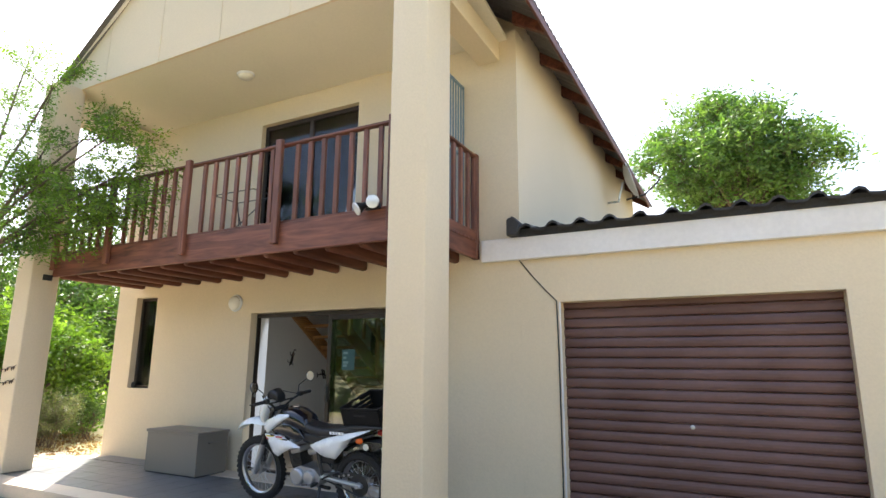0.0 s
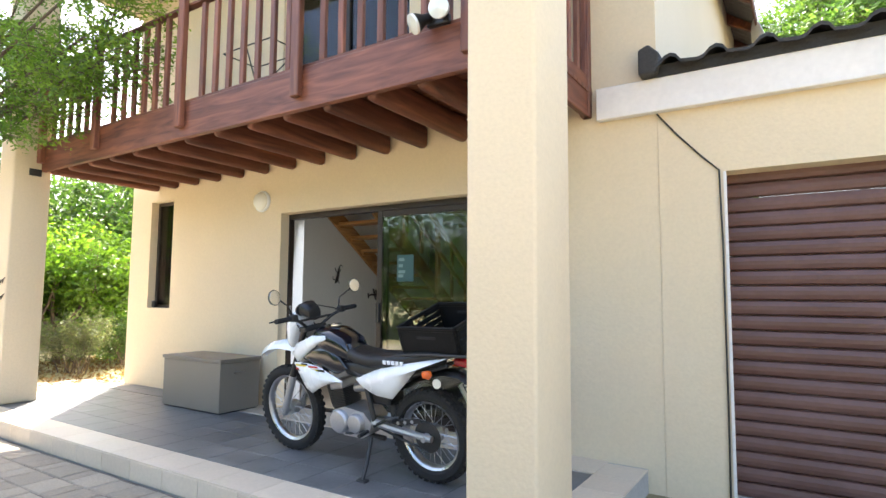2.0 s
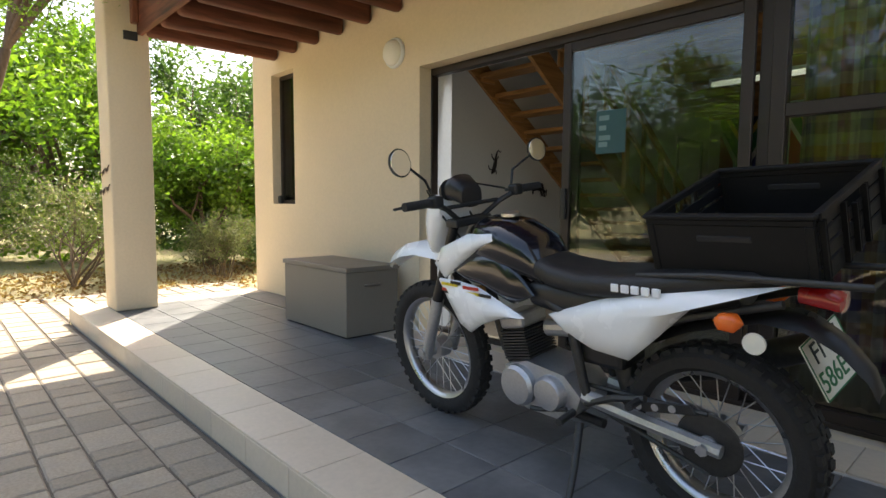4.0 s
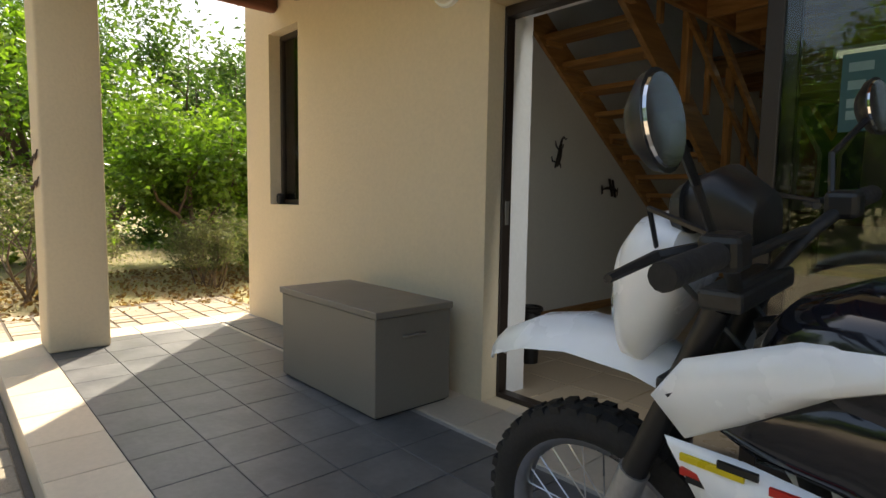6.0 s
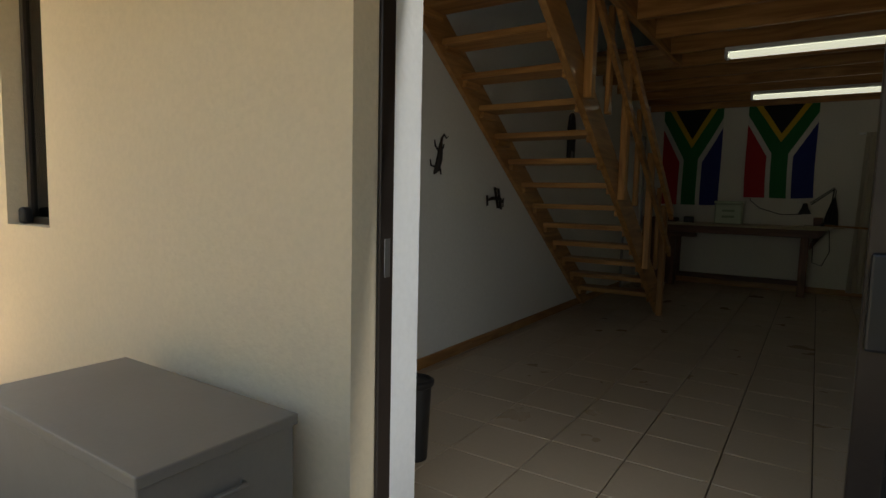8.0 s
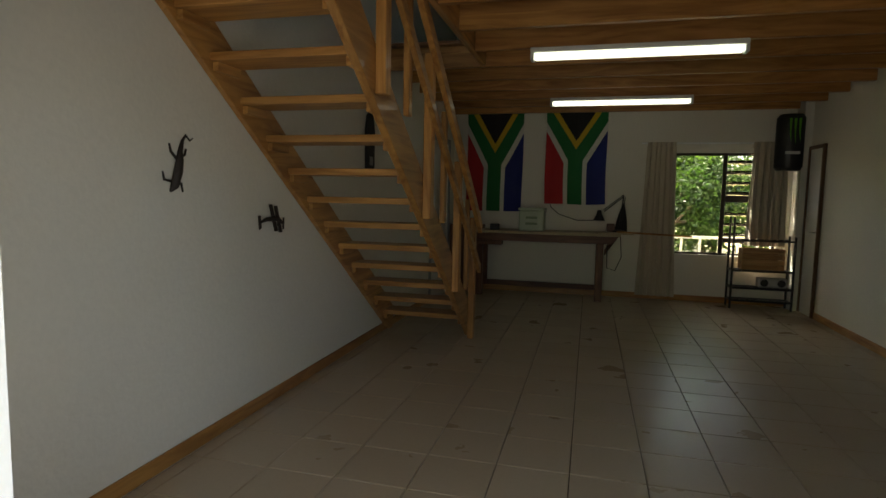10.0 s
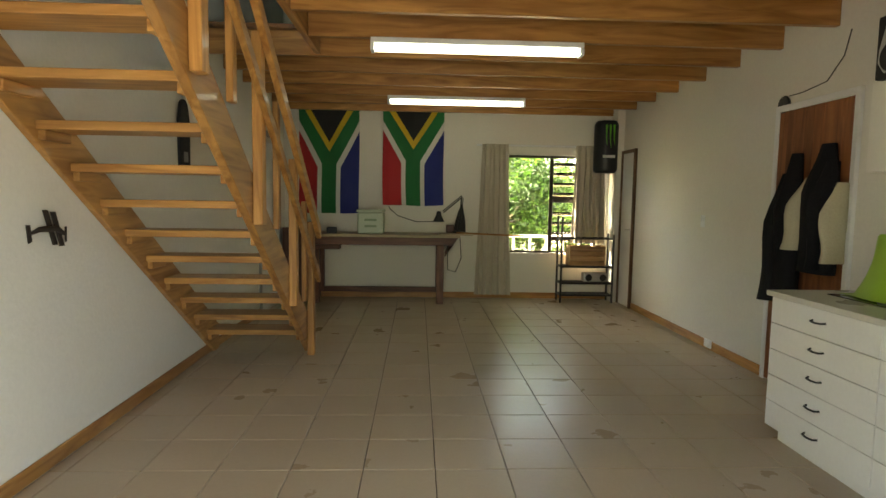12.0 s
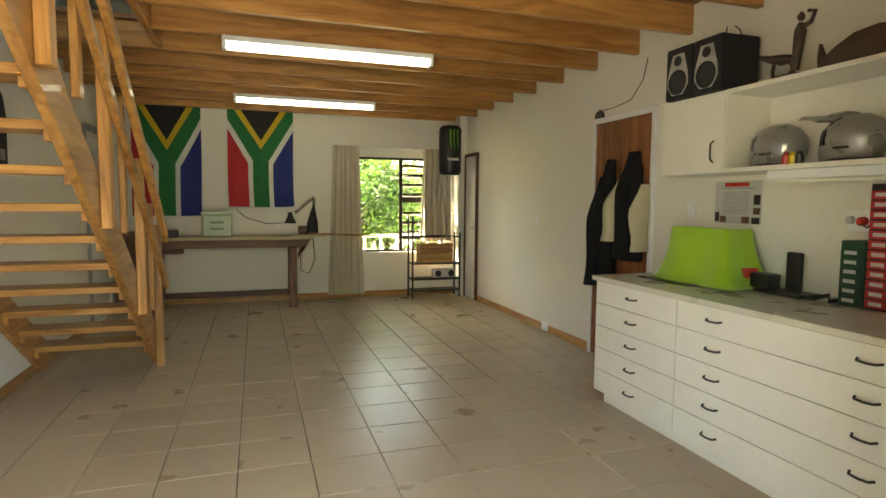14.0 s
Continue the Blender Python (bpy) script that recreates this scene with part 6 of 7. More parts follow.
def studio_speaker(y0, y1, z0):
    t = thing("studio_speaker", (-2.0, (y0 + y1) / 2, z0), "black studio loudspeaker with silver cone rings on the cabinet", "loudspeaker", "studio speakers")
    bpy.context.view_layer.update()
    yc, w, h = (y0 + y1) / 2, y1 - y0, 0.335
    adopt(part("cabinet_box", box((-2.17, y0, z0), (-1.88, y1, z0 + h), 0.01, 2), BLACK_MATT), t)
    face = Matrix.Rotation(radians(-90), 4, "Y")
    adopt(part("trim_plate", prism([(yc - 0.05, z0 + 0.29), (yc + 0.05, z0 + 0.29), (yc + 0.09, z0 + 0.16), (yc + 0.095, z0 + 0.09), (yc + 0.05, z0 + 0.03), (yc - 0.05, z0 + 0.03), (yc - 0.095, z0 + 0.09), (yc - 0.09, z0 + 0.16)], 0, -2.174, -2.1705), ALLOY), t)
    adopt(part("woofer", lathe([(0.0, 0.001), (0.03, 0.006), (0.068, 0.002), (0.075, 0.007), (0.08, 0.004), (0.08, 0.0), (0.0, 0.0)], 26, Matrix.Translation((-2.1745, yc, z0 + 0.11)) @ face), BLACK, smooth=50), t)
    adopt(part("tweeter", lathe([(0.0, 0.008), (0.012, 0.006), (0.02, 0.001), (0.032, 0.004), (0.032, 0.0), (0.0, 0.0)], 20, Matrix.Translation((-2.1745, yc, z0 + 0.245)) @ face), BLACK, smooth=50), t)


studio_speaker(8.755, 8.985, 2.001)
studio_speaker(8.51, 8.74, 2.001)
spk_wire = path([(-1.86, 8.6, 2.2), (-1.80, 8.75, 2.45), (XR - 0.02, 8.95, 2.58)], 0.004, 5)
tagged(part("speaker_wire", spk_wire, BLACK), "black wire from the loudspeaker to the joists", "cable")
tagged(part("speaker_wire", path([(-1.86, 8.85, 2.2), (-1.78, 8.88, 2.5), (XR - 0.02, 8.9, 2.6)], 0.004, 5), BLACK), "black wire from the loudspeaker to the joists", "cable")
CARVED = mat("dark_carved_wood", (0.05, 0.03, 0.02), 0.45, vary=0.25, bump=0.2)
bm = add_path(bmesh.new(), [(-2.05, 8.36, 2.16), (-2.05, 8.28, 2.13), (-2.05, 8.2, 2.11), (-2.05, 8.12, 2.10)], [0.008, 0.02, 0.03, 0.02], 8)
add_path(bm, [(-2.05, 8.25, 2.12), (-2.05, 8.26, 2.06), (-2.05, 8.25, 2.002)], [0.012, 0.01, 0.012], 6)
add_path(bm, [(-2.05, 8.15, 2.10), (-2.05, 8.13, 2.05), (-2.05, 8.15, 2.002)], [0.014, 0.012, 0.02], 6)
add_path(bm, [(-2.05, 8.12, 2.04), (-2.05, 8.11, 2.14), (-2.05, 8.10, 2.24), (-2.05, 8.10, 2.28)], [0.02, 0.025, 0.03, 0.012], 8)
add_path(bm, [(-2.05, 8.10, 2.29), (-2.05, 8.10, 2.31), (-2.05, 8.10, 2.335)], [0.012, 0.02, 0.008], 8)
add_path(bm, [(-2.05, 8.10, 2.25), (-2.05, 8.04, 2.27), (-2.05, 8.02, 2.32), (-2.05, 8.06, 2.33)], [0.014, 0.012, 0.01, 0.01], 6)
add_box(bm, (-2.10, 8.08, 2.001), (-2.0, 8.20, 2.02), 0.004)
tagged(part("carved_figurine", bm, CARVED, smooth=60), "dark carved figure on an animal, standing on the shelf", "figurine")
fig2 = loft([[(xx + 0.0, y, z) for xx, z in ((-2.05 - w, 2.05 + h * 0.2), (-2.05 - w * 0.6, 2.05 + h), (-2.05 + w * 0.6, 2.05 + h), (-2.05 + w, 2.05 + h * 0.2), (-2.05 + w * 0.6, 2.002), (-2.05 - w * 0.6, 2.002))] for y, w, h in ((7.98, 0.02, 0.09), (7.95, 0.015, 0.02), (7.88, 0.05, 0.05), (7.78, 0.07, 0.09), (7.66, 0.075, 0.10), (7.56, 0.06, 0.07), (7.5, 0.02, 0.02))])
tagged(part("carved_whale", fig2, CARVED, smooth=60), "dark carved wooden whale on the shelf", "figurine")
GREY_HELM = mat("silver_helmet_paint", (0.30, 0.30, 0.29), 0.3, metal=0.4, vary=0.08, bump=0.01, coat=0.5)


def helmet(y, peak, label):
    t = thing("motorbike_helmet", (-1.97, y, 1.561), label, "helmet", "helmets on the shelf")
    bpy.context.view_layer.update()
    bm = lathe([(0.0, 0.235), (0.05, 0.23), (0.09, 0.205), (0.118, 0.16), (0.125, 0.11), (0.118, 0.06), (0.10, 0.012), (0.09, 0.0), (0.0, 0.0)], 26)
    for v in bm.verts:
        v.co.y *= 1.25
        if v.co.y > 0.06 and v.co.z < 0.10:
            v.co.y += 0.045 * (1 - v.co.z / 0.10)
    bmesh.ops.transform(bm, matrix=Matrix.Translation((-1.97, y, 1.561)), verts=bm.verts)
    adopt(part("shell", bm, GREY_HELM, None, "", 70), t)
    v1 = loft([[(-1.97 + 0.131 * math.sin(a) * f, y + 0.155 * math.cos(a) * f + 0.004, z) for a in [radians(-62 + 124 * k / 10) for k in range(11)]] + [(-1.97 + 0.12 * math.sin(a) * f, y + 0.142 * math.cos(a) * f, z) for a in [radians(62 - 124 * k / 10) for k in range(11)]] for z, f in ((1.645, 1.0), (1.69, 0.985), (1.725, 0.93))])
    adopt(part("visor", v1, BIKE_BLACK, None, "dark visor", 60), t)
    adopt(part("trim_band", lathe([(0.098, 0.0), (0.104, 0.004), (0.104, 0.014), (0.098, 0.018)], 26, Matrix.Translation((-1.97, y, 1.561)) @ Matrix.Diagonal((1, 1.28, 1, 1))), BLACK), t)
    adopt(part("decal_bar", box((-2.112, y - 0.06, 1.62), (-2.088, y + 0.01, 1.632), 0.003), DARK_INK), t)
    if peak:
        pk = loft([[(-1.97 + sx * w, yy, z + dz) for sx, dz in ((-1, -0.01), (-0.6, 0.012), (0.6, 0.012), (1, -0.01), (0.6, 0.0), (-0.6, 0.0))] for yy, w, z in ((y + 0.02, 0.07, 1.80), (y + 0.13, 0.10, 1.79), (y + 0.24, 0.095, 1.80), (y + 0.27, 0.07, 1.80))])
        adopt(part("peak", pk, GREY_HELM, None, "", 60), t)


helmet(8.26, False, "silver full-face helmet with a dark visor")
helmet(7.83, True, "silver off-road helmet with a long peak")
for i, (y, c) in enumerate(((8.06, YEL), (8.10, RED), (8.02, BLACK))):
    tagged(part("small_bottle", lathe([(0.0, 0.0), (0.02, 0.0), (0.02, 0.045), (0.012, 0.055), (0.012, 0.065), (0.0, 0.065)], 14, Matrix.Translation((-2.1, y, 1.561))), c), "small bottle standing on the open shelf", "bottle", "small bottles")
strip = thing("under_cabinet_light", (-1.95, 7.9, 1.50), "slim white strip light under the shelf, off", "strip light")
bpy.context.view_layer.update()
adopt(part("casing", box((-2.12, 7.3, 1.485), (-2.02, 8.20, 1.534), 0.008, 2), WHITE_PLASTIC), strip)
adopt(part("tube", tube((-2.07, 7.32, 1.475), (-2.07, 8.18, 1.475), 0.011, sides=10), LAMP_GLASS), strip)
PAPER = mat("printed_paper", (0.5, 0.5, 0.49), 0.8, vary=0.04, bump=0)
GREY_PRINT = mat("grey_text", (0.3, 0.3, 0.3), 0.8, bump=0)
po = thing("poster", (XR, 8.8, 1.25), "paper notice with a red heading and small photographs", "poster")
bpy.context.view_layer.update()
adopt(part("sheet", box((XR - 0.0155, 8.60, 1.25), (XR - 0.0135, 8.98, 1.52)), PAPER), po)
for y0, y1, z0, z1, c in ((8.70, 8.90, 1.485, 1.51, RED), (8.66, 8.92, 1.47, 1.478, GREY_PRINT), (8.61, 8.67, 1.25, 1.29, BLACK), (8.69, 8.75, 1.252, 1.295, DARKWOOD), (8.88, 8.93, 1.255, 1.295, DARKWOOD), (8.94, 8.975, 1.26, 1.32, BLACK), (8.61, 8.66, 1.31, 1.35, DARKWOOD), (8.61, 8.66, 1.37, 1.43, BLACK)):
    adopt(part("print_block", box((XR - 0.0175, y0, z0), (XR - 0.016, y1, z1)), c), po)
for k in range(12):
    adopt(part("text_bar", box((XR - 0.0172, 8.70, 1.31 + 0.0125 * k), (XR - 0.016, 8.91, 1.315 + 0.0125 * k)), GREY_PRINT), po)
sk = thing("wall_socket", (XR, 7.95, 1.3), "white double wall socket with a red plug", "socket")
bpy.context.view_layer.update()
adopt(part("plate", box((XR - 0.024, 7.91, 1.24), (XR - 0.0135, 8.05, 1.35), 0.003), WHITE_PLASTIC), sk)
adopt(part("plug", lathe([(0, 0), (0.024, 0), (0.022, 0.03), (0.012, 0.04), (0, 0.04)], 16, Matrix.Translation((XR - 0.0245, 7.955, 1.29)) @ Matrix.Rotation(radians(-90), 4, "Y")), RED, smooth=40), sk)
adopt(part("plug", lathe([(0, 0), (0.02, 0), (0.018, 0.025), (0, 0.03)], 16, Matrix.Translation((XR - 0.0245, 8.02, 1.295)) @ Matrix.Rotation(radians(-90), 4, "Y")), PAPER, smooth=40), sk)
adopt(part("cord", path([(XR - 0.06, 7.95, 1.28), (XR - 0.08, 7.90, 1.26), (XR - 0.03, 7.86, 1.35), (XR - 0.03, 7.83, 1.46)], 0.005, 6), BLACK), sk)
tagged(part("wall_switch", box((XR - 0.024, 9.16, 1.27), (XR - 0.0135, 9.24, 1.39), 0.003), WHITE_PLASTIC), "white wall switch beside the poster", "switch")
GREEN_BOX, RED_BOX = mat("green_drawer", (0.015, 0.06, 0.03), 0.5), mat("red_drawer", (0.4, 0.02, 0.03), 0.5)
for y0, y1, z1, m_, lab in ((7.70, 7.82, 1.22, GREEN_BOX, "green small-parts drawer tower on the worktop"), (7.57, 7.69, 1.50, RED_BOX, "red small-parts drawer tower on the worktop")):
    t = thing("parts_tower", (-1.85, (y0 + y1) / 2, 0.896), lab, "drawer tower")
    bpy.context.view_layer.update()
    adopt(part("frame", box((-1.96, y0, 0.896), (-1.76, y1, z1), 0.003), m_ if m_ is GREEN_BOX else BLACK), t)
    z = 0.905
    while z + 0.045 < z1:
        d = adopt(part("drawer", box((-1.972, y0 + 0.008, z), (-1.961, y1 - 0.008, z + 0.04), 0.002), m_), t)
        adopt(part("label_bar", box((-1.9745, y0 + 0.03, z + 0.012), (-1.9725, y1 - 0.03, z + 0.03)), PAPER), d)
        z += 0.0475
ph = thing("phone_dock", (-1.93, 8.1, 0.896), "black upright device on a flat black dock", "device")
bpy.context.view_layer.update()
adopt(part("dock", box((-2.02, 7.98, 0.896), (-1.85, 8.28, 0.915), 0.006, 2), BLACK), ph)
adopt(part("device", box((-1.945, 8.05, 0.916), (-1.915, 8.14, 1.135), 0.008, 2), BLACK), ph)
tagged(part("black_gadget", box((-2.0, 8.20, 0.916), (-1.90, 8.33, 1.0), 0.01, 2), BLACK), "small black electronic box on the worktop", "device")
tagged(part("red_box", box((-2.03, 8.34, 0.96), (-1.92, 8.42, 1.02), 0.004), RED), "small red box beside the green cloth", "box")
wires = path([(-1.98, 7.98, 0.905), (-2.0, 7.92, 0.91), (-1.94, 7.88, 0.93), (-1.98, 7.85, 0.905), (-1.92, 7.83, 0.91)], 0.012, 6)
tagged(part("tangled_leads", wires, BLACK), "tangle of short black leads on the worktop", "cable")

# ---- jackets on the door ----
JACKET_BLACK = mat("black_jacket_cloth", (0.012, 0.012, 0.014), 0.75, vary=0.25, scale=5, grain=90, bump=0.4)
JACKET_BLACK.node_tree.nodes["Principled BSDF"].inputs["Specular IOR Level"].default_value = 0.12
JACKET_CREAM = mat("cream_jacket_panel", (0.5, 0.46, 0.33), 0.7, vary=0.1, scale=5, grain=90, bump=0.3)


def jacket(y, ztop, zbot, w, panels, label):
    t = thing("riding_jacket", (XR - 0.12, y, ztop), label, "jacket", "jackets on the door")
    bpy.context.view_layer.update()

    def sheet(y0, y1, z0, z1, front, lean=0.0, seedv=0.0):
        secs = []
        for j in range(9):
            v = j / 8
            zz = z1 + (z0 - z1) * v
            half = (y1 - y0) / 2 * (0.35 + 0.65 * min(1, v * 3.2)) * (1 + 0.06 * math.sin(7 * v + seedv))
            yc = (y0 + y1) / 2 + lean * v
            d = front * (0.45 + 0.55 * min(1, v * 3)) + 0.012 * math.sin(9 * v + seedv)
            ring = []
            for k in range(12):
                a = 2 * math.pi * k / 12
                ring.append((XR - 0.05 - max(0.0, d * (0.5 + 0.5 * math.cos(a))) - 0.006 * math.sin(3 * a + 5 * v), yc + half * math.sin(a), zz))
            secs.append(ring)
        return loft(secs)
    adopt(part("body", sheet(y - w / 2, y + w / 2, zbot, ztop, 0.15, 0.0, y), JACKET_BLACK, None, "", 60), t)
    for (a, b, z0, z1, fr, ln, m_) in panels:
        adopt(part("sleeve" if fr > 0.17 else "panel", sheet(a, b, z0, z1, fr, ln, a), m_, None, "", 60), t)


jacket(10.10, 1.74, 0.68, 0.26, [(10.12, 10.26, 0.66, 1.60, 0.175, 0.06, JACKET_BLACK)], "long black jacket hanging on the plank door")
jacket(9.76, 1.78, 0.92, 0.36, [(9.82, 9.98, 1.06, 1.56, 0.19, 0.07, JACKET_CREAM), (9.56, 9.62, 1.0, 1.52, 0.18, -0.01, JACKET_CREAM), (9.64, 9.74, 0.95, 1.66, 0.2, 0.0, JACKET_BLACK)], "black and cream motorcycle jacket hanging on the door")

# bin just inside the door
bn = thing("waste_bin", (-5.68, 6.9, 0), "black plastic waste bin with a rim inside the door", "bin")
bpy.context.view_layer.update()
adopt(part("bucket", lathe([(0.0, 0.0), (0.06, 0.0), (0.075, 0.36), (0.07, 0.36), (0.055, 0.01), (0.0, 0.01)], 26, Matrix.Translation((-5.68, 6.9, 0))), BLACK, smooth=50), bn)
adopt(part("rim", lathe([(0.073, 0.35), (0.086, 0.36), (0.088, 0.38), (0.075, 0.388), (0.068, 0.375)], 26, Matrix.Translation((-5.68, 6.9, 0))), BLACK, smooth=50), bn)


# ---- settling of the furniture into the room's true measure ----
def settle(names, scale, offset):
    """Carries finished things to x * scale + offset, axis by axis."""
    m = Matrix.Translation(offset) @ Matrix.Diagonal((*scale, 1.0))
    for o in list(bpy.data.objects):
        if o.parent is None and o.name.split(".")[0] in names:
            o.matrix_world = m @ o.matrix_world


bpy.context.view_layer.update()
settle(("work_bench", "wooden_rod", "plastic_tub", "desk_lamp", "black_sleeve", "brown_tool_box", "flex", "dark_cable", "clamp", "curtain", "curtain_rail", "wire_rack", "wooden_crate", "radio", "drink_can_sign", "window_2"), (1.07, 1.0, 1.05), (0.2205, 0.53, 0.0))
settle(("door_3", "door_4", "dark_cupboard"), (1.0, 1.0, 1.05), (0.0, 0.53, 0.0))
settle(("door_5", "riding_jacket"), (1.0, 0.95, 1.03), (0.0, 0.62, 0.0))
settle(("hanging_bottle_sign",), (1.0, 1.0, 1.0), (0.0, -0.2, 0.0))
settle(("glass_hob", "covered_appliance", "parts_tower", "phone_dock", "black_gadget", "red_box", "tangled_leads"), (1.0, 1.0, 1.0), (0.03, 0.20, 0.015))
settle(("wall_cabinet", "open_shelf_unit"), (1.0, 1.0, 1.05), (0.0, 0.17, -0.012))
settle(("studio_speaker", "speaker_wire", "carved_figurine", "carved_whale"), (1.0, 1.0, 1.0), (0.06, 0.17, 0.088))
settle(("motorbike_helmet", "small_bottle", "under_cabinet_light"), (1.0, 1.0, 1.0), (0.06, 0.17, 0.065))
settle(("poster", "wall_socket", "wall_switch"), (1.0, 1.0, 1.03), (0.0, 0.1, 0.0))

# ---- plants ----
rng = np.random.default_rng(7)


def leaf_mesh(name, centres, size, material, up=0.3, slim=0.45, seed=1):
    """One folded leaf of two faces at each centre, turned at random."""
    r = np.random.default_rng(seed)
    n = len(centres)
    d = r.normal(size=(n, 3))
    d[:, 2] = d[:, 2] * 0.6 - up
    d /= np.linalg.norm(d, axis=1)[:, None]
    s = r.normal(size=(n, 3))
    s -= (s * d).sum(1)[:, None] * d
    s /= np.linalg.norm(s, axis=1)[:, None]
    nn = np.cross(d, s)
    L = size * r.uniform(0.6, 1.3, n)[:, None]
    W = L * slim * 0.5
    a, b = centres - d * L * 0.5, centres + d * L * 0.5
    m = centres - d * L * 0.08
    p, q = m + s * W + nn * W * 0.35, m - s * W + nn * W * 0.35
    verts = np.stack([a, p, b, q], 1).reshape(-1, 3)
    me = bpy.data.meshes.new(name)
    me.vertices.add(4 * n)
    me.vertices.foreach_set("co", verts.ravel())
    me.loops.add(6 * n)
    base = 4 * np.arange(n)[:, None]
    me.loops.foreach_set("vertex_index", (base + np.array([0, 1, 2, 0, 2, 3])).ravel())
    me.polygons.add(2 * n)
    me.polygons.foreach_set("loop_start", 3 * np.arange(2 * n))
    me.update(calc_edges=True)
    me.materials.append(material)
    return me


def grow(bm, base, direction, length, radius, depth, tips, r, spread, droop=0.0):
    """A limb that bends, tapers and forks; tips collects where leaves hang."""
    p, d = np.array(base, float), np.array(direction, float)
    pts, rad = [tuple(p)], [radius]
    k = 4
    for i in range(k):
        d = d + r.normal(0, 0.13, 3) + np.array([0, 0, -droop])
        d /= np.linalg.norm(d)
        p = p + d * length / k
        pts.append(tuple(p))
        rad.append(radius * (1 - 0.55 * (i + 1) / k))
        if depth <= 1:
            tips.append(tuple(p))
    add_path(bm, pts, rad, 6 if depth > 1 else 4)
    if depth == 0:
        return
    for c in range(3 if depth > 1 else 4):
        t = r.integers(2, k + 1)
        side = r.normal(0, 1, 3)
        nd = d * (1 - spread) + side / np.linalg.norm(side) * spread + np.array([0, 0, 0.15])
        grow(bm, pts[t], nd / np.linalg.norm(nd), length * r.uniform(0.55, 0.8), rad[t] * 0.75, depth - 1, tips, r, spread, droop)


def tree(name, base, lean, length, radius, leaves, leaf_size, cluster, material, label, seed, depth=3, spread=0.6, droop=0.0, stems=1, category="tree", slim=0.45, group="", flat=1.0):
    r = np.random.default_rng(seed)
    t = thing(name, base, label, category, group)
    bm, tips = bmesh.new(), []
    for s in range(stems):
        dv = np.array(lean, float) + (r.normal(0, 0.35, 3) * (1, 1, 0.2) if stems > 1 else 0)
        grow(bm, (0.05 * s * (stems > 1), 0.04 * r.normal() * (stems > 1), -0.05), dv / np.linalg.norm(dv), length, radius, depth, tips, r, spread, droop)
    part("trunk", bm, BARK, t, smooth=60)
    tips = np.array(tips)
    pick = tips[r.integers(0, len(tips), leaves)]
    off = r.normal(0, 1, (leaves, 3))
    off *= (np.abs(r.normal(0, 1, leaves)) ** 0.6 / np.linalg.norm(off, axis=1))[:, None] * cluster
    off[:, 2] *= 0.7 * flat
    c = pick + off
    c[:, 2] = np.maximum(c[:, 2], 0.03)
    ob = new("crown", leaf_mesh("crown", c, leaf_size, material, seed=seed, slim=slim))
    ob.parent = t
    return t


G = GROUND - 0.03
# feathery tree whose limbs reach across the balcony
def reaching_tree(name, base, fork, limbs, leaves, leaf_size, cluster, material, label, seed, twig=0.42, thick=1.0):
    """A thin leaning trunk whose limbs reach to given places, each ending in a spray of twigs."""
    r = np.random.default_rng(seed)
    t = thing(name, base, label, "tree")
    bm, tips = bmesh.new(), []
    b, f = np.zeros(3), np.array(fork) - np.array(base)
    mid = (b + f) / 2 + (0.12, -0.08, 0.0)
    add_path(bm, [tuple(b - (0, 0, 0.05)), tuple(mid), tuple(f)], [0.07 * thick, 0.055 * thick, 0.045 * thick], 10)
    for target in limbs:
        g = np.array(target) - np.array(base)
        m1 = f + (g - f) * 0.5 + r.normal(0, 0.1, 3) + (0, 0, 0.12)
        add_path(bm, [tuple(f), tuple(m1), tuple(g)], [0.03 * thick, 0.02 * thick, 0.011 * thick], 8)
        for start in (m1, (m1 + g) / 2, g, g):
            for k in range(3):
                d = (g - f) / np.linalg.norm(g - f) * 0.5 + r.normal(0, 0.6, 3)
                grow(bm, tuple(start), d / np.linalg.norm(d), twig, 0.008 * thick, 1, tips, r, 0.6, 0.06)
    part("trunk", bm, BARK, t, smooth=60)
    tips = np.array(tips)
    off = r.normal(0, 1, (leaves, 3)) * cluster * (1, 1, 0.6)
    ob = new("crown", leaf_mesh("crown", tips[r.integers(0, len(tips), leaves)] + off, leaf_size, material, seed=seed, slim=0.36))
    ob.parent = t


reaching_tree("feathery_tree", (-9.5, 3.3, G), (-8.75, 3.8, 2.5), [(-6.3, 4.5, 3.6), (-6.9, 4.4, 3.25), (-6.9, 4.35, 4.4), (-7.6, 4.2, 5.2), (-7.8, 4.3, 4.3), (-7.2, 4.35, 3.8), (-6.0, 4.5, 3.9), (-5.9, 4.5, 3.5), (-6.5, 4.5, 3.2), (-8.2, 4.1, 5.6), (-6.5, 4.45, 4.4)], 25000, 0.055, 0.06, LEAF_BRIGHT, "slender tree with fine feathery leaves before the balcony", 11)
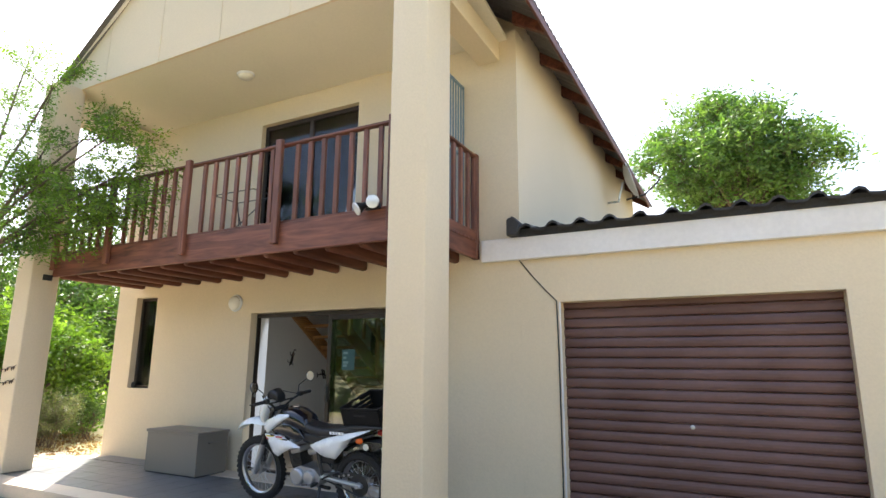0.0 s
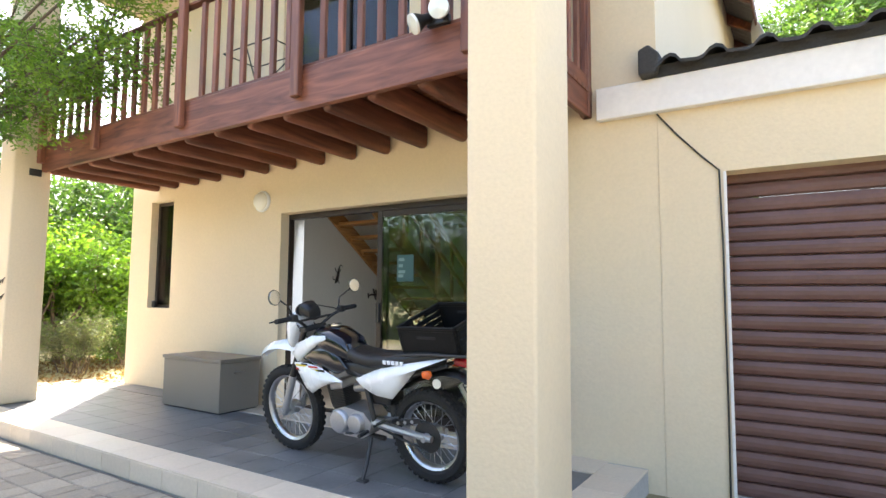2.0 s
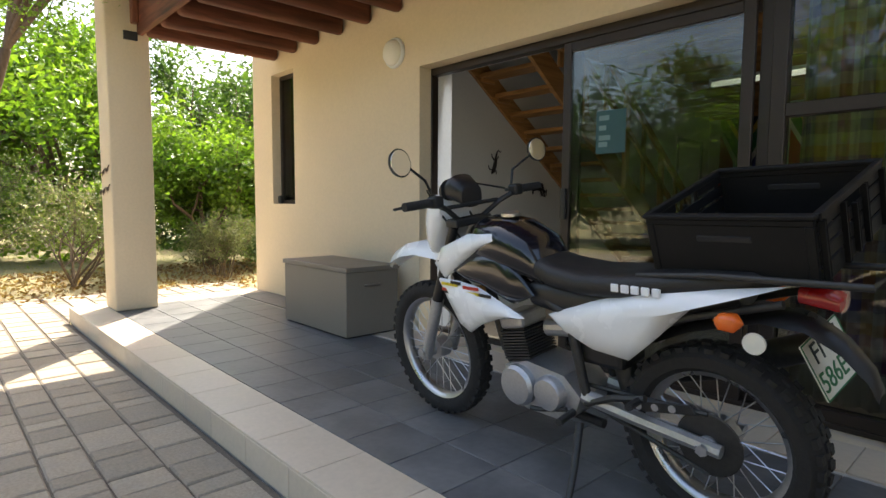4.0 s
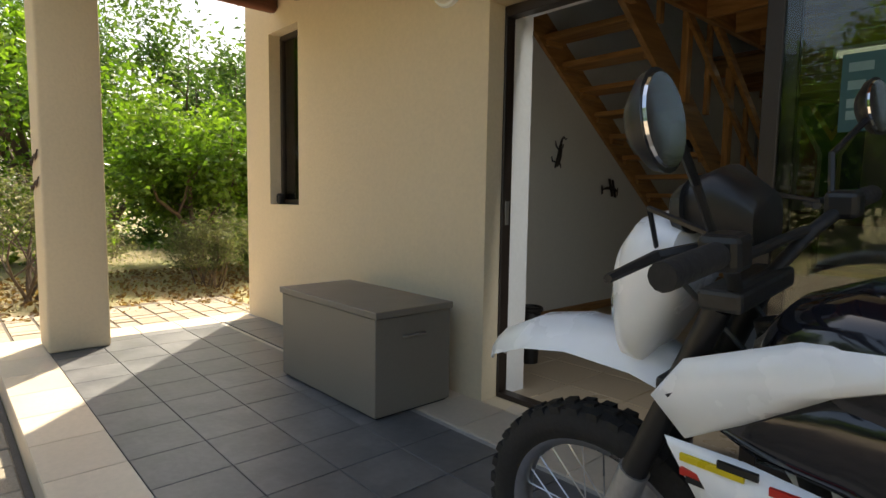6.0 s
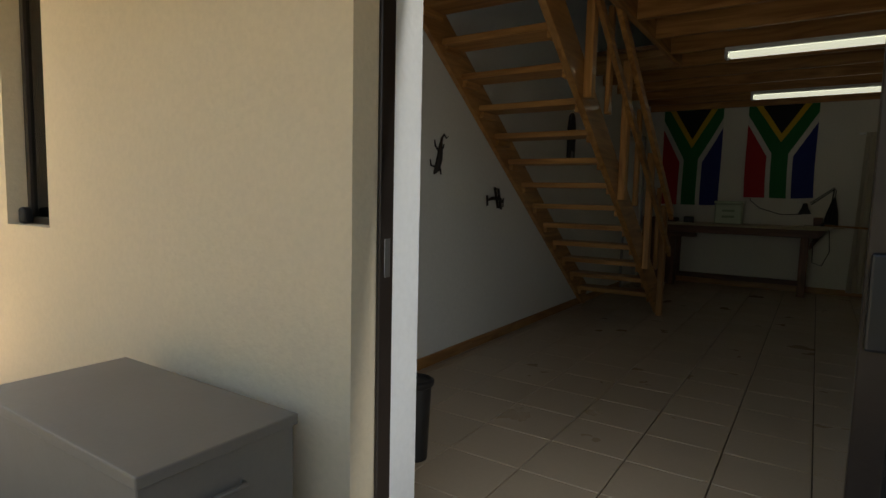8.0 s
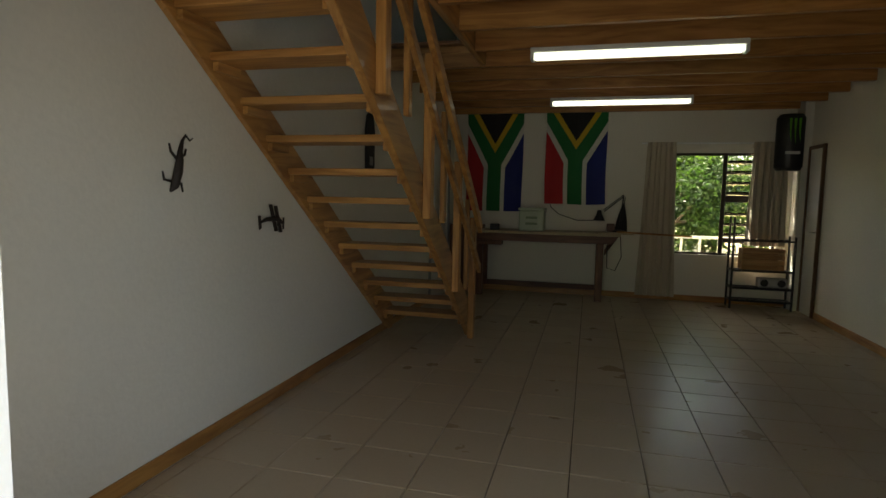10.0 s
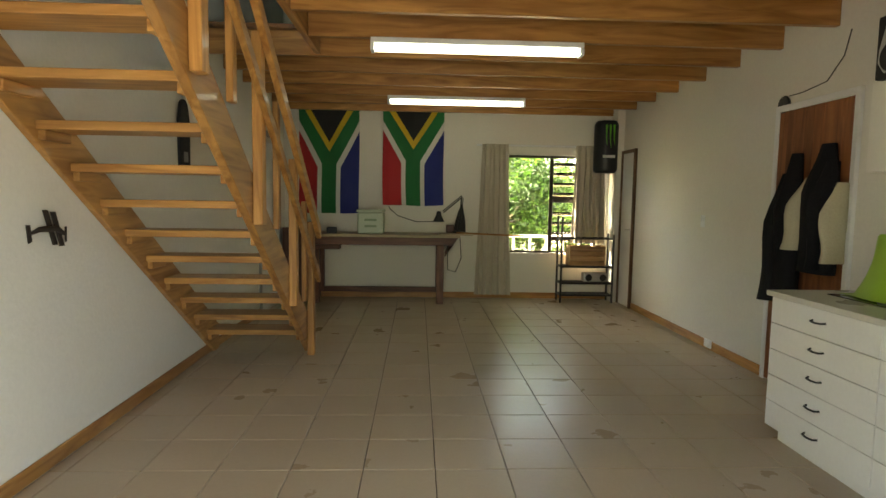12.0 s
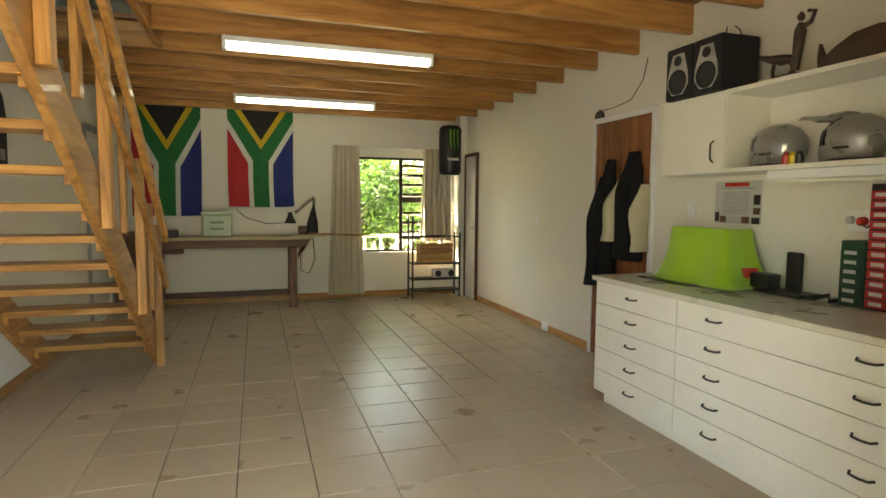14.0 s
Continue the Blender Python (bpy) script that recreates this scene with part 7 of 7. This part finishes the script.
# beyond the porch's end
tree("broadleaf_tree", (-13.2, 7.3, G), (0.05, 0.0, 1.0), 1.6, 0.06, 26000, 0.11, 0.34, LEAF_BRIGHT, "bright green leafy young tree at the lawn's edge", 31, 3, 0.75, 0.0, stems=4, slim=0.5)
tree("grey_shrub", (-11.6, 4.7, G), (0.0, 0.0, 1.0), 0.85, 0.022, 6500, 0.045, 0.14, LEAF_GREY, "sparse grey-green shrub with many thin stems", 41, 3, 0.5, 0.0, stems=7, category="shrub", slim=0.35)
tree("grey_shrub", (-12.6, 3.4, G), (0.0, 0.0, 1.0), 0.9, 0.022, 6000, 0.045, 0.15, LEAF_GREY, "sparse grey-green shrub with many thin stems", 43, 3, 0.5, 0.0, stems=7, category="shrub", slim=0.35)
tree("lavender_bush", (-11.6, 6.75, G), (0.0, 0.0, 1.0), 0.55, 0.012, 7000, 0.06, 0.10, LEAF_GREY, "low spiky grey-green bush beside the lawn", 47, 2, 0.45, 0.0, stems=14, category="bush", slim=0.22)
tree("lavender_bush", (-12.2, 7.9, G), (0.0, 0.0, 1.0), 0.5, 0.012, 5000, 0.06, 0.12, LEAF_MID, "low dense green bush beside the lawn", 48, 2, 0.5, 0.0, stems=12, category="bush", slim=0.3)
for i, (x, y, h, m_, s) in enumerate(((-17.5, 6.0, 1.9, LEAF_BRIGHT, 51), (-18.5, 9.2, 2.0, LEAF_MID, 52), (-17.0, 11.8, 1.9, LEAF_MID, 53), (-16.2, 2.4, 2.0, LEAF_BRIGHT, 54), (-19.5, 3.8, 2.4, LEAF_BRIGHT, 55), (-21.5, 7.5, 2.5, LEAF_MID, 56), (-20.0, 13.0, 2.4, LEAF_MID, 57), (-18.0, -0.8, 2.2, LEAF_MID, 58), (-23.0, 0.5, 2.6, LEAF_DARK, 59))):
    tree("garden_tree", (x, y, G), (0.0, 0.0, 1.0), h * 1.6, 0.10, 18000, 0.17, 0.60, m_, "dense green garden tree beyond the lawn", s, 3, 0.7, 0.0, stems=3, group="trees beyond the lawn")
# umbrella-shaped tree behind the garage
dome, r = [], np.random.default_rng(61)
for k in range(30):
    rad, ang = 3.1 * math.sqrt((k + 0.5) / 30), 2.4 * k
    dome.append((1.0 + 1.05 * rad * math.cos(ang) + r.normal(0, 0.2), 25.0 + rad * math.sin(ang), 11.5 - 0.30 * rad * rad + r.normal(0, 0.25)))
reaching_tree("umbrella_tree", (1.2, 25.0, G), (1.3, 25.0, 6.8), dome, 42000, 0.23, 0.24, leaf_mat("leaf_fresh", (0.075, 0.15, 0.035), (0.12, 0.19, 0.05)), "tall tree with a broad domed airy crown behind the garage", 61, 0.8, 2.8)
tree("umbrella_tree", (-3.0, 27.5, G), (0.0, 0.0, 1.0), 3.5, 0.18, 14000, 0.24, 0.75, LEAF_MID, "lower green tree beside the tall one behind the garage", 62, 3, 0.62, 0.0, stems=2)
# outside the back window
tree("window_tree", (-3.6, 17.2, G), (0.05, 0.0, 1.0), 1.5, 0.08, 22000, 0.10, 0.34, LEAF_DARK, "leafy green tree close outside the back window", 71, 3, 0.75, 0.03, stems=3)
tree("window_tree", (-1.8, 19.0, G), (0.0, 0.0, 1.0), 1.7, 0.08, 16000, 0.12, 0.40, LEAF_MID, "leafy green tree outside the back window", 72, 3, 0.75, 0.0, stems=3)
# across the drive, seen mirrored in the glass
for i, (x, y, h, m_, s) in enumerate(((-9.5, -8.5, 2.9, LEAF_MID, 81), (-5.5, -9.0, 3.1, LEAF_BRIGHT, 82), (-1.5, -10.0, 3.2, LEAF_MID, 83), (2.8, -9.0, 3.0, LEAF_DARK, 84), (7.0, -9.0, 2.8, LEAF_MID, 85), (-13.5, -6.0, 2.8, LEAF_DARK, 86), (-7.6, -11.5, 3.4, LEAF_DARK, 87), (0.6, -12.0, 3.4, LEAF_DARK, 88))):
    tree("drive_tree", (x, y, G), (0.0, 0.0, 1.0), h, 0.09, 15000, 0.19, 0.65, m_, "dense green tree on the far side of the drive", s, 3, 0.7, 0.0, stems=3, group="trees across the drive")
fence = thing("garden_fence", (-3.0, 15.6, G), "pale painted garden railing outside the back window", "fence")
bpy.context.view_layer.update()
PALE_PAINT = mat("pale_rail_paint", (0.5, 0.48, 0.44), 0.6)
for z in (0.80, 0.28):
    adopt(part("rail", box((-5.6, 15.58, z), (-0.6, 15.62, z + 0.045), 0.004), PALE_PAINT), fence)
for k in range(18):
    x = -5.5 + 0.28 * k
    adopt(part("paling", box((x, 15.585, G), (x + 0.035, 15.615, 0.798), 0.003), PALE_PAINT), fence)
# fallen leaves round the shrubs
n = 4200
c = np.stack([rng.uniform(-13.6, -9.3, n), rng.uniform(2.4, 8.4, n), np.full(n, G + 0.012) + rng.uniform(0, 0.02, n)], 1)
c = c[(c[:, 0] < -9.9) | (c[:, 1] > 6.4)]
tagged(new("leaf_litter", leaf_mesh("leaf_litter", c, 0.07, LITTER, up=0.0, seed=5, slim=0.5)), "dry brown fallen leaves under the shrubs", "leaf litter", kind="stuff")
n = 9000
c = np.stack([rng.uniform(-22, -10.6, n), rng.uniform(-4, 14, n), np.full(n, G + 0.02)], 1)
tagged(new("lawn_grass", leaf_mesh("lawn_grass", c, 0.06, leaf_mat("dry_grass_blade", (0.30, 0.25, 0.11), (0.2, 0.2, 0.08)), up=-1.2, seed=6, slim=0.15)), "short dry tan grass blades on the lawn", "grass", kind="stuff")


# ---- tiles and pavers ----
def tile_mesh(name, w, d, h, bevel, material):
    """A flat piece, its top edges eased, centred, top at z = 0."""
    bm = bmesh.new()
    x, y, b = w / 2, d / 2, bevel
    lo = [bm.verts.new(p) for p in ((-x, -y, -h), (x, -y, -h), (x, y, -h), (-x, y, -h))]
    mid = [bm.verts.new(p) for p in ((-x, -y, -b), (x, -y, -b), (x, y, -b), (-x, y, -b))]
    top = [bm.verts.new(p) for p in ((-x + b, -y + b, 0), (x - b, -y + b, 0), (x - b, y - b, 0), (-x + b, y - b, 0))]
    for a, c in ((lo, mid), (mid, top)):
        for k in range(4):
            bm.faces.new((a[k], a[(k + 1) % 4], c[(k + 1) % 4], c[k]))
    bm.faces.new(top)
    bm.faces.new(lo[::-1])
    return mesh_of(name, bm, material)


floor_ob = bpy.data.objects["floor_base"]
P = 0.378
me_tile = tile_mesh("floor_tile", P - 0.006, P - 0.006, 0.01, 0.002, TILE_IN)
cut = {}
for i in range(-6, 12):
    for j in range(-8, 15):
        x0, x1 = max(-4.845 + P * i + 0.003, XL + 0.017), min(-4.845 + P * (i + 1) - 0.003, XR - 0.014)
        y0, y1 = max(8.98 + P * j + 0.003, 6.293), min(8.98 + P * (j + 1) - 0.003, YB - 0.018)
        if x1 - x0 < 0.03 or y1 - y0 < 0.03:
            continue
        key = (round(x1 - x0, 3), round(y1 - y0, 3))
        if key not in cut:
            cut[key] = me_tile if key == (round(P - 0.006, 3),) * 2 else tile_mesh("floor_tile", *key, 0.01, 0.002, TILE_IN)
        ob = new("tile", cut[key])
        ob.location = ((x0 + x1) / 2, (y0 + y1) / 2, 0.0)
        ob.rotation_euler = (random.uniform(-0.0012, 0.0012), random.uniform(-0.0012, 0.0012), 0)
        ob.parent = floor_ob
porch_ob = bpy.data.objects["porch_slab"]
cut = {}


def lay(x0, x1, y0, y1, material, key_name, parent):
    key = (round(x1 - x0, 3), round(y1 - y0, 3), key_name)
    if key not in cut:
        cut[key] = tile_mesh(key_name, key[0], key[1], 0.012, 0.002, material)
    ob = new("tile", cut[key])
    ob.location = ((x0 + x1) / 2, (y0 + y1) / 2, 0.0)
    ob.rotation_euler = (random.uniform(-0.001, 0.001), random.uniform(-0.001, 0.001), 0)
    ob.parent = parent


Q, E, J = 0.315, 0.41, 0.002
EY = PY0 + 0.30
i = 0
x = PX1 - 0.30
while x > PX0 + 0.30:
    xa = max(x - E, PX0 + 0.30)
    if x - xa > 0.03:
        lay(xa + J, x - J, PY0 + J, EY - J, TILE_CREAM, "edge_tile", porch_ob)
    x -= E
x = PX1 - 0.30
while x > PX0 + 0.30:
    xa = max(x - Q, PX0 + 0.30)
    for ya, yb, m_, nm in (*((EY + Q * k, min(EY + Q * (k + 1), 5.76), TILE_GREY, "grey_tile") for k in range(4)), (5.76, YF, TILE_CREAM if xa > -6.5 else TILE_GREY, "edge_tile" if xa > -6.5 else "grey_tile")):
        if x - xa > 0.03 and yb - ya > 0.03:
            lay(xa + J, x - J, ya + J, yb - J, m_, nm, porch_ob)
    x -= Q
for xa, xb in ((PX1 - 0.30, PX1), (PX0, PX0 + 0.30)):
    y = PY0
    while y < YF - 0.05:
        yb = min(y + Q, YF)
        lay(xa + J, xb - J, y + J, yb - J, TILE_CREAM, "edge_tile", porch_ob)
        y += Q
# sill tiles in the door opening
x = D0
while x < D1 - 0.02:
    lay(x + J, min(x + Q, D1) - J, YF + J, 6.214, TILE_CREAM, "edge_tile", porch_ob)
    x += Q
# upright faces of the step
fm = {}
x = PX1
while x > PX0 + 0.02:
    xa = max(x - E, PX0)
    w = round(x - xa - 2 * J, 3)
    if w > 0.02:
        if w not in fm:
            fm[w] = mesh_of("riser_tile", box((-w / 2, 0, GROUND), (w / 2, 0.011, -0.013), 0.0015), TILE_CREAM)
        ob = new("tile", fm[w])
        ob.location, ob.parent = ((x + xa) / 2, PY0 + 0.0005, 0), porch_ob
    x -= E

pave = structure("pavement", box((-10.4, -3.0, GROUND - 0.2), (6.0, 4.16, GROUND - 0.012)), SAND, "sandy bed of the paved drive", "pavement")
pave2 = structure("pavement_path", box((-10.4, 4.165, GROUND - 0.2), (-8.56, 6.6, GROUND - 0.012)), SAND, "sandy bed of the paved path", "pavement")
near, far_v, far_f = [], [], []
r = np.random.default_rng(3)
pm_cache = {}


def paver(x0, x1, y0, y1, single, parent):
    w, d = round(x1 - x0, 2), round(y1 - y0, 2)
    cx, cy, dz = (x0 + x1) / 2, (y0 + y1) / 2, r.uniform(-0.004, 0.003)
    if single:
        if (w, d) not in pm_cache:
            pm_cache[(w, d)] = tile_mesh("paver", w, d, 0.03, 0.008, PAVER)
        ob = new("paver", pm_cache[(w, d)])
        ob.location, ob.parent = (cx, cy, GROUND + dz), parent
        ob.rotation_euler = (r.uniform(-0.012, 0.012), r.uniform(-0.012, 0.012), r.uniform(-0.02, 0.02))
        return
    b, base = 0.008, len(far_v)
    x, y = w / 2, d / 2
    z = GROUND + dz
    far_v.extend([(cx - x, cy - y, z - 0.02), (cx + x, cy - y, z - 0.02), (cx + x, cy + y, z - 0.02), (cx - x, cy + y, z - 0.02), (cx - x + b, cy - y + b, z), (cx + x - b, cy - y + b, z), (cx + x - b, cy + y - b, z), (cx - x + b, cy + y - b, z)])
    far_f.append(tuple(base + k for k in (4, 5, 6, 7)))
    far_f.extend(tuple(base + k for k in (a, (a + 1) % 4, 4 + (a + 1) % 4, 4 + a)) for a in range(4))


count = 0
for ya, yb, xa, xb, parent in ((-2.95, 4.14, -10.35, 5.9, pave), (4.17, 6.55, -10.35, -8.57, pave2)):
    y = yb
    while y > ya + 0.1:
        h = float(r.choice([0.14, 0.19, 0.19, 0.24]))
        x = xa + r.uniform(0, 0.15)
        while x < xb - 0.12:
            w = float(r.choice([0.13, 0.19, 0.24, 0.29]))
            single = parent is pave and -7.2 < x < -2.6 and y > 2.55 and count < 300
            count += single
            paver(x, x + w - 0.012, y - h, y - 0.012, single, parent)
            x += w
        y -= h
me = bpy.data.meshes.new("pavers_far")
me.from_pydata(far_v, [], far_f)
me.materials.append(PAVER_FAR)
ob = new("pavers", me)
ob.parent = pave
tagged(ob, "", "", "", "stuff")
# tiles along the garage roof's front edge
roof_ob = bpy.data.objects["roof_garage"]
bm = bmesh.new()
prof = [(-0.15, 0.0), (-0.11, 0.012), (-0.07, 0.055), (-0.03, 0.07), (0.01, 0.055), (0.04, 0.012), (0.15, 0.0)]
a = [bm.verts.new((px, 0, pz)) for px, pz in prof]
b = [bm.verts.new((px, 0.4, pz + 0.035)) for px, pz in prof]
c = [bm.verts.new((px, 0, pz - 0.025)) for px, pz in prof]
for k in range(len(prof) - 1):
    bm.faces.new((a[k], a[k + 1], b[k + 1], b[k]))
    bm.faces.new((c[k + 1], c[k], a[k], a[k + 1])[::-1])
me_rt = mesh_of("roof_tile", bm, ROOF, 60)
for row in range(2):
    for k in range(22):
        ob = new("roof_tile", me_rt)
        ob.location, ob.parent = (-1.15 + 0.30 * k, 5.93 + 0.36 * row, 2.895 + 0.045 * row), roof_ob
ob = new("ridge_end_tile", mesh_of("ridge_end_tile", prism([(-1.40, 2.84), (-1.28, 2.84), (-1.25, 2.98), (-1.33, 3.06), (-1.40, 3.03)], 1, 5.92, 6.098, 0.01), ROOF))
ob.parent = roof_ob
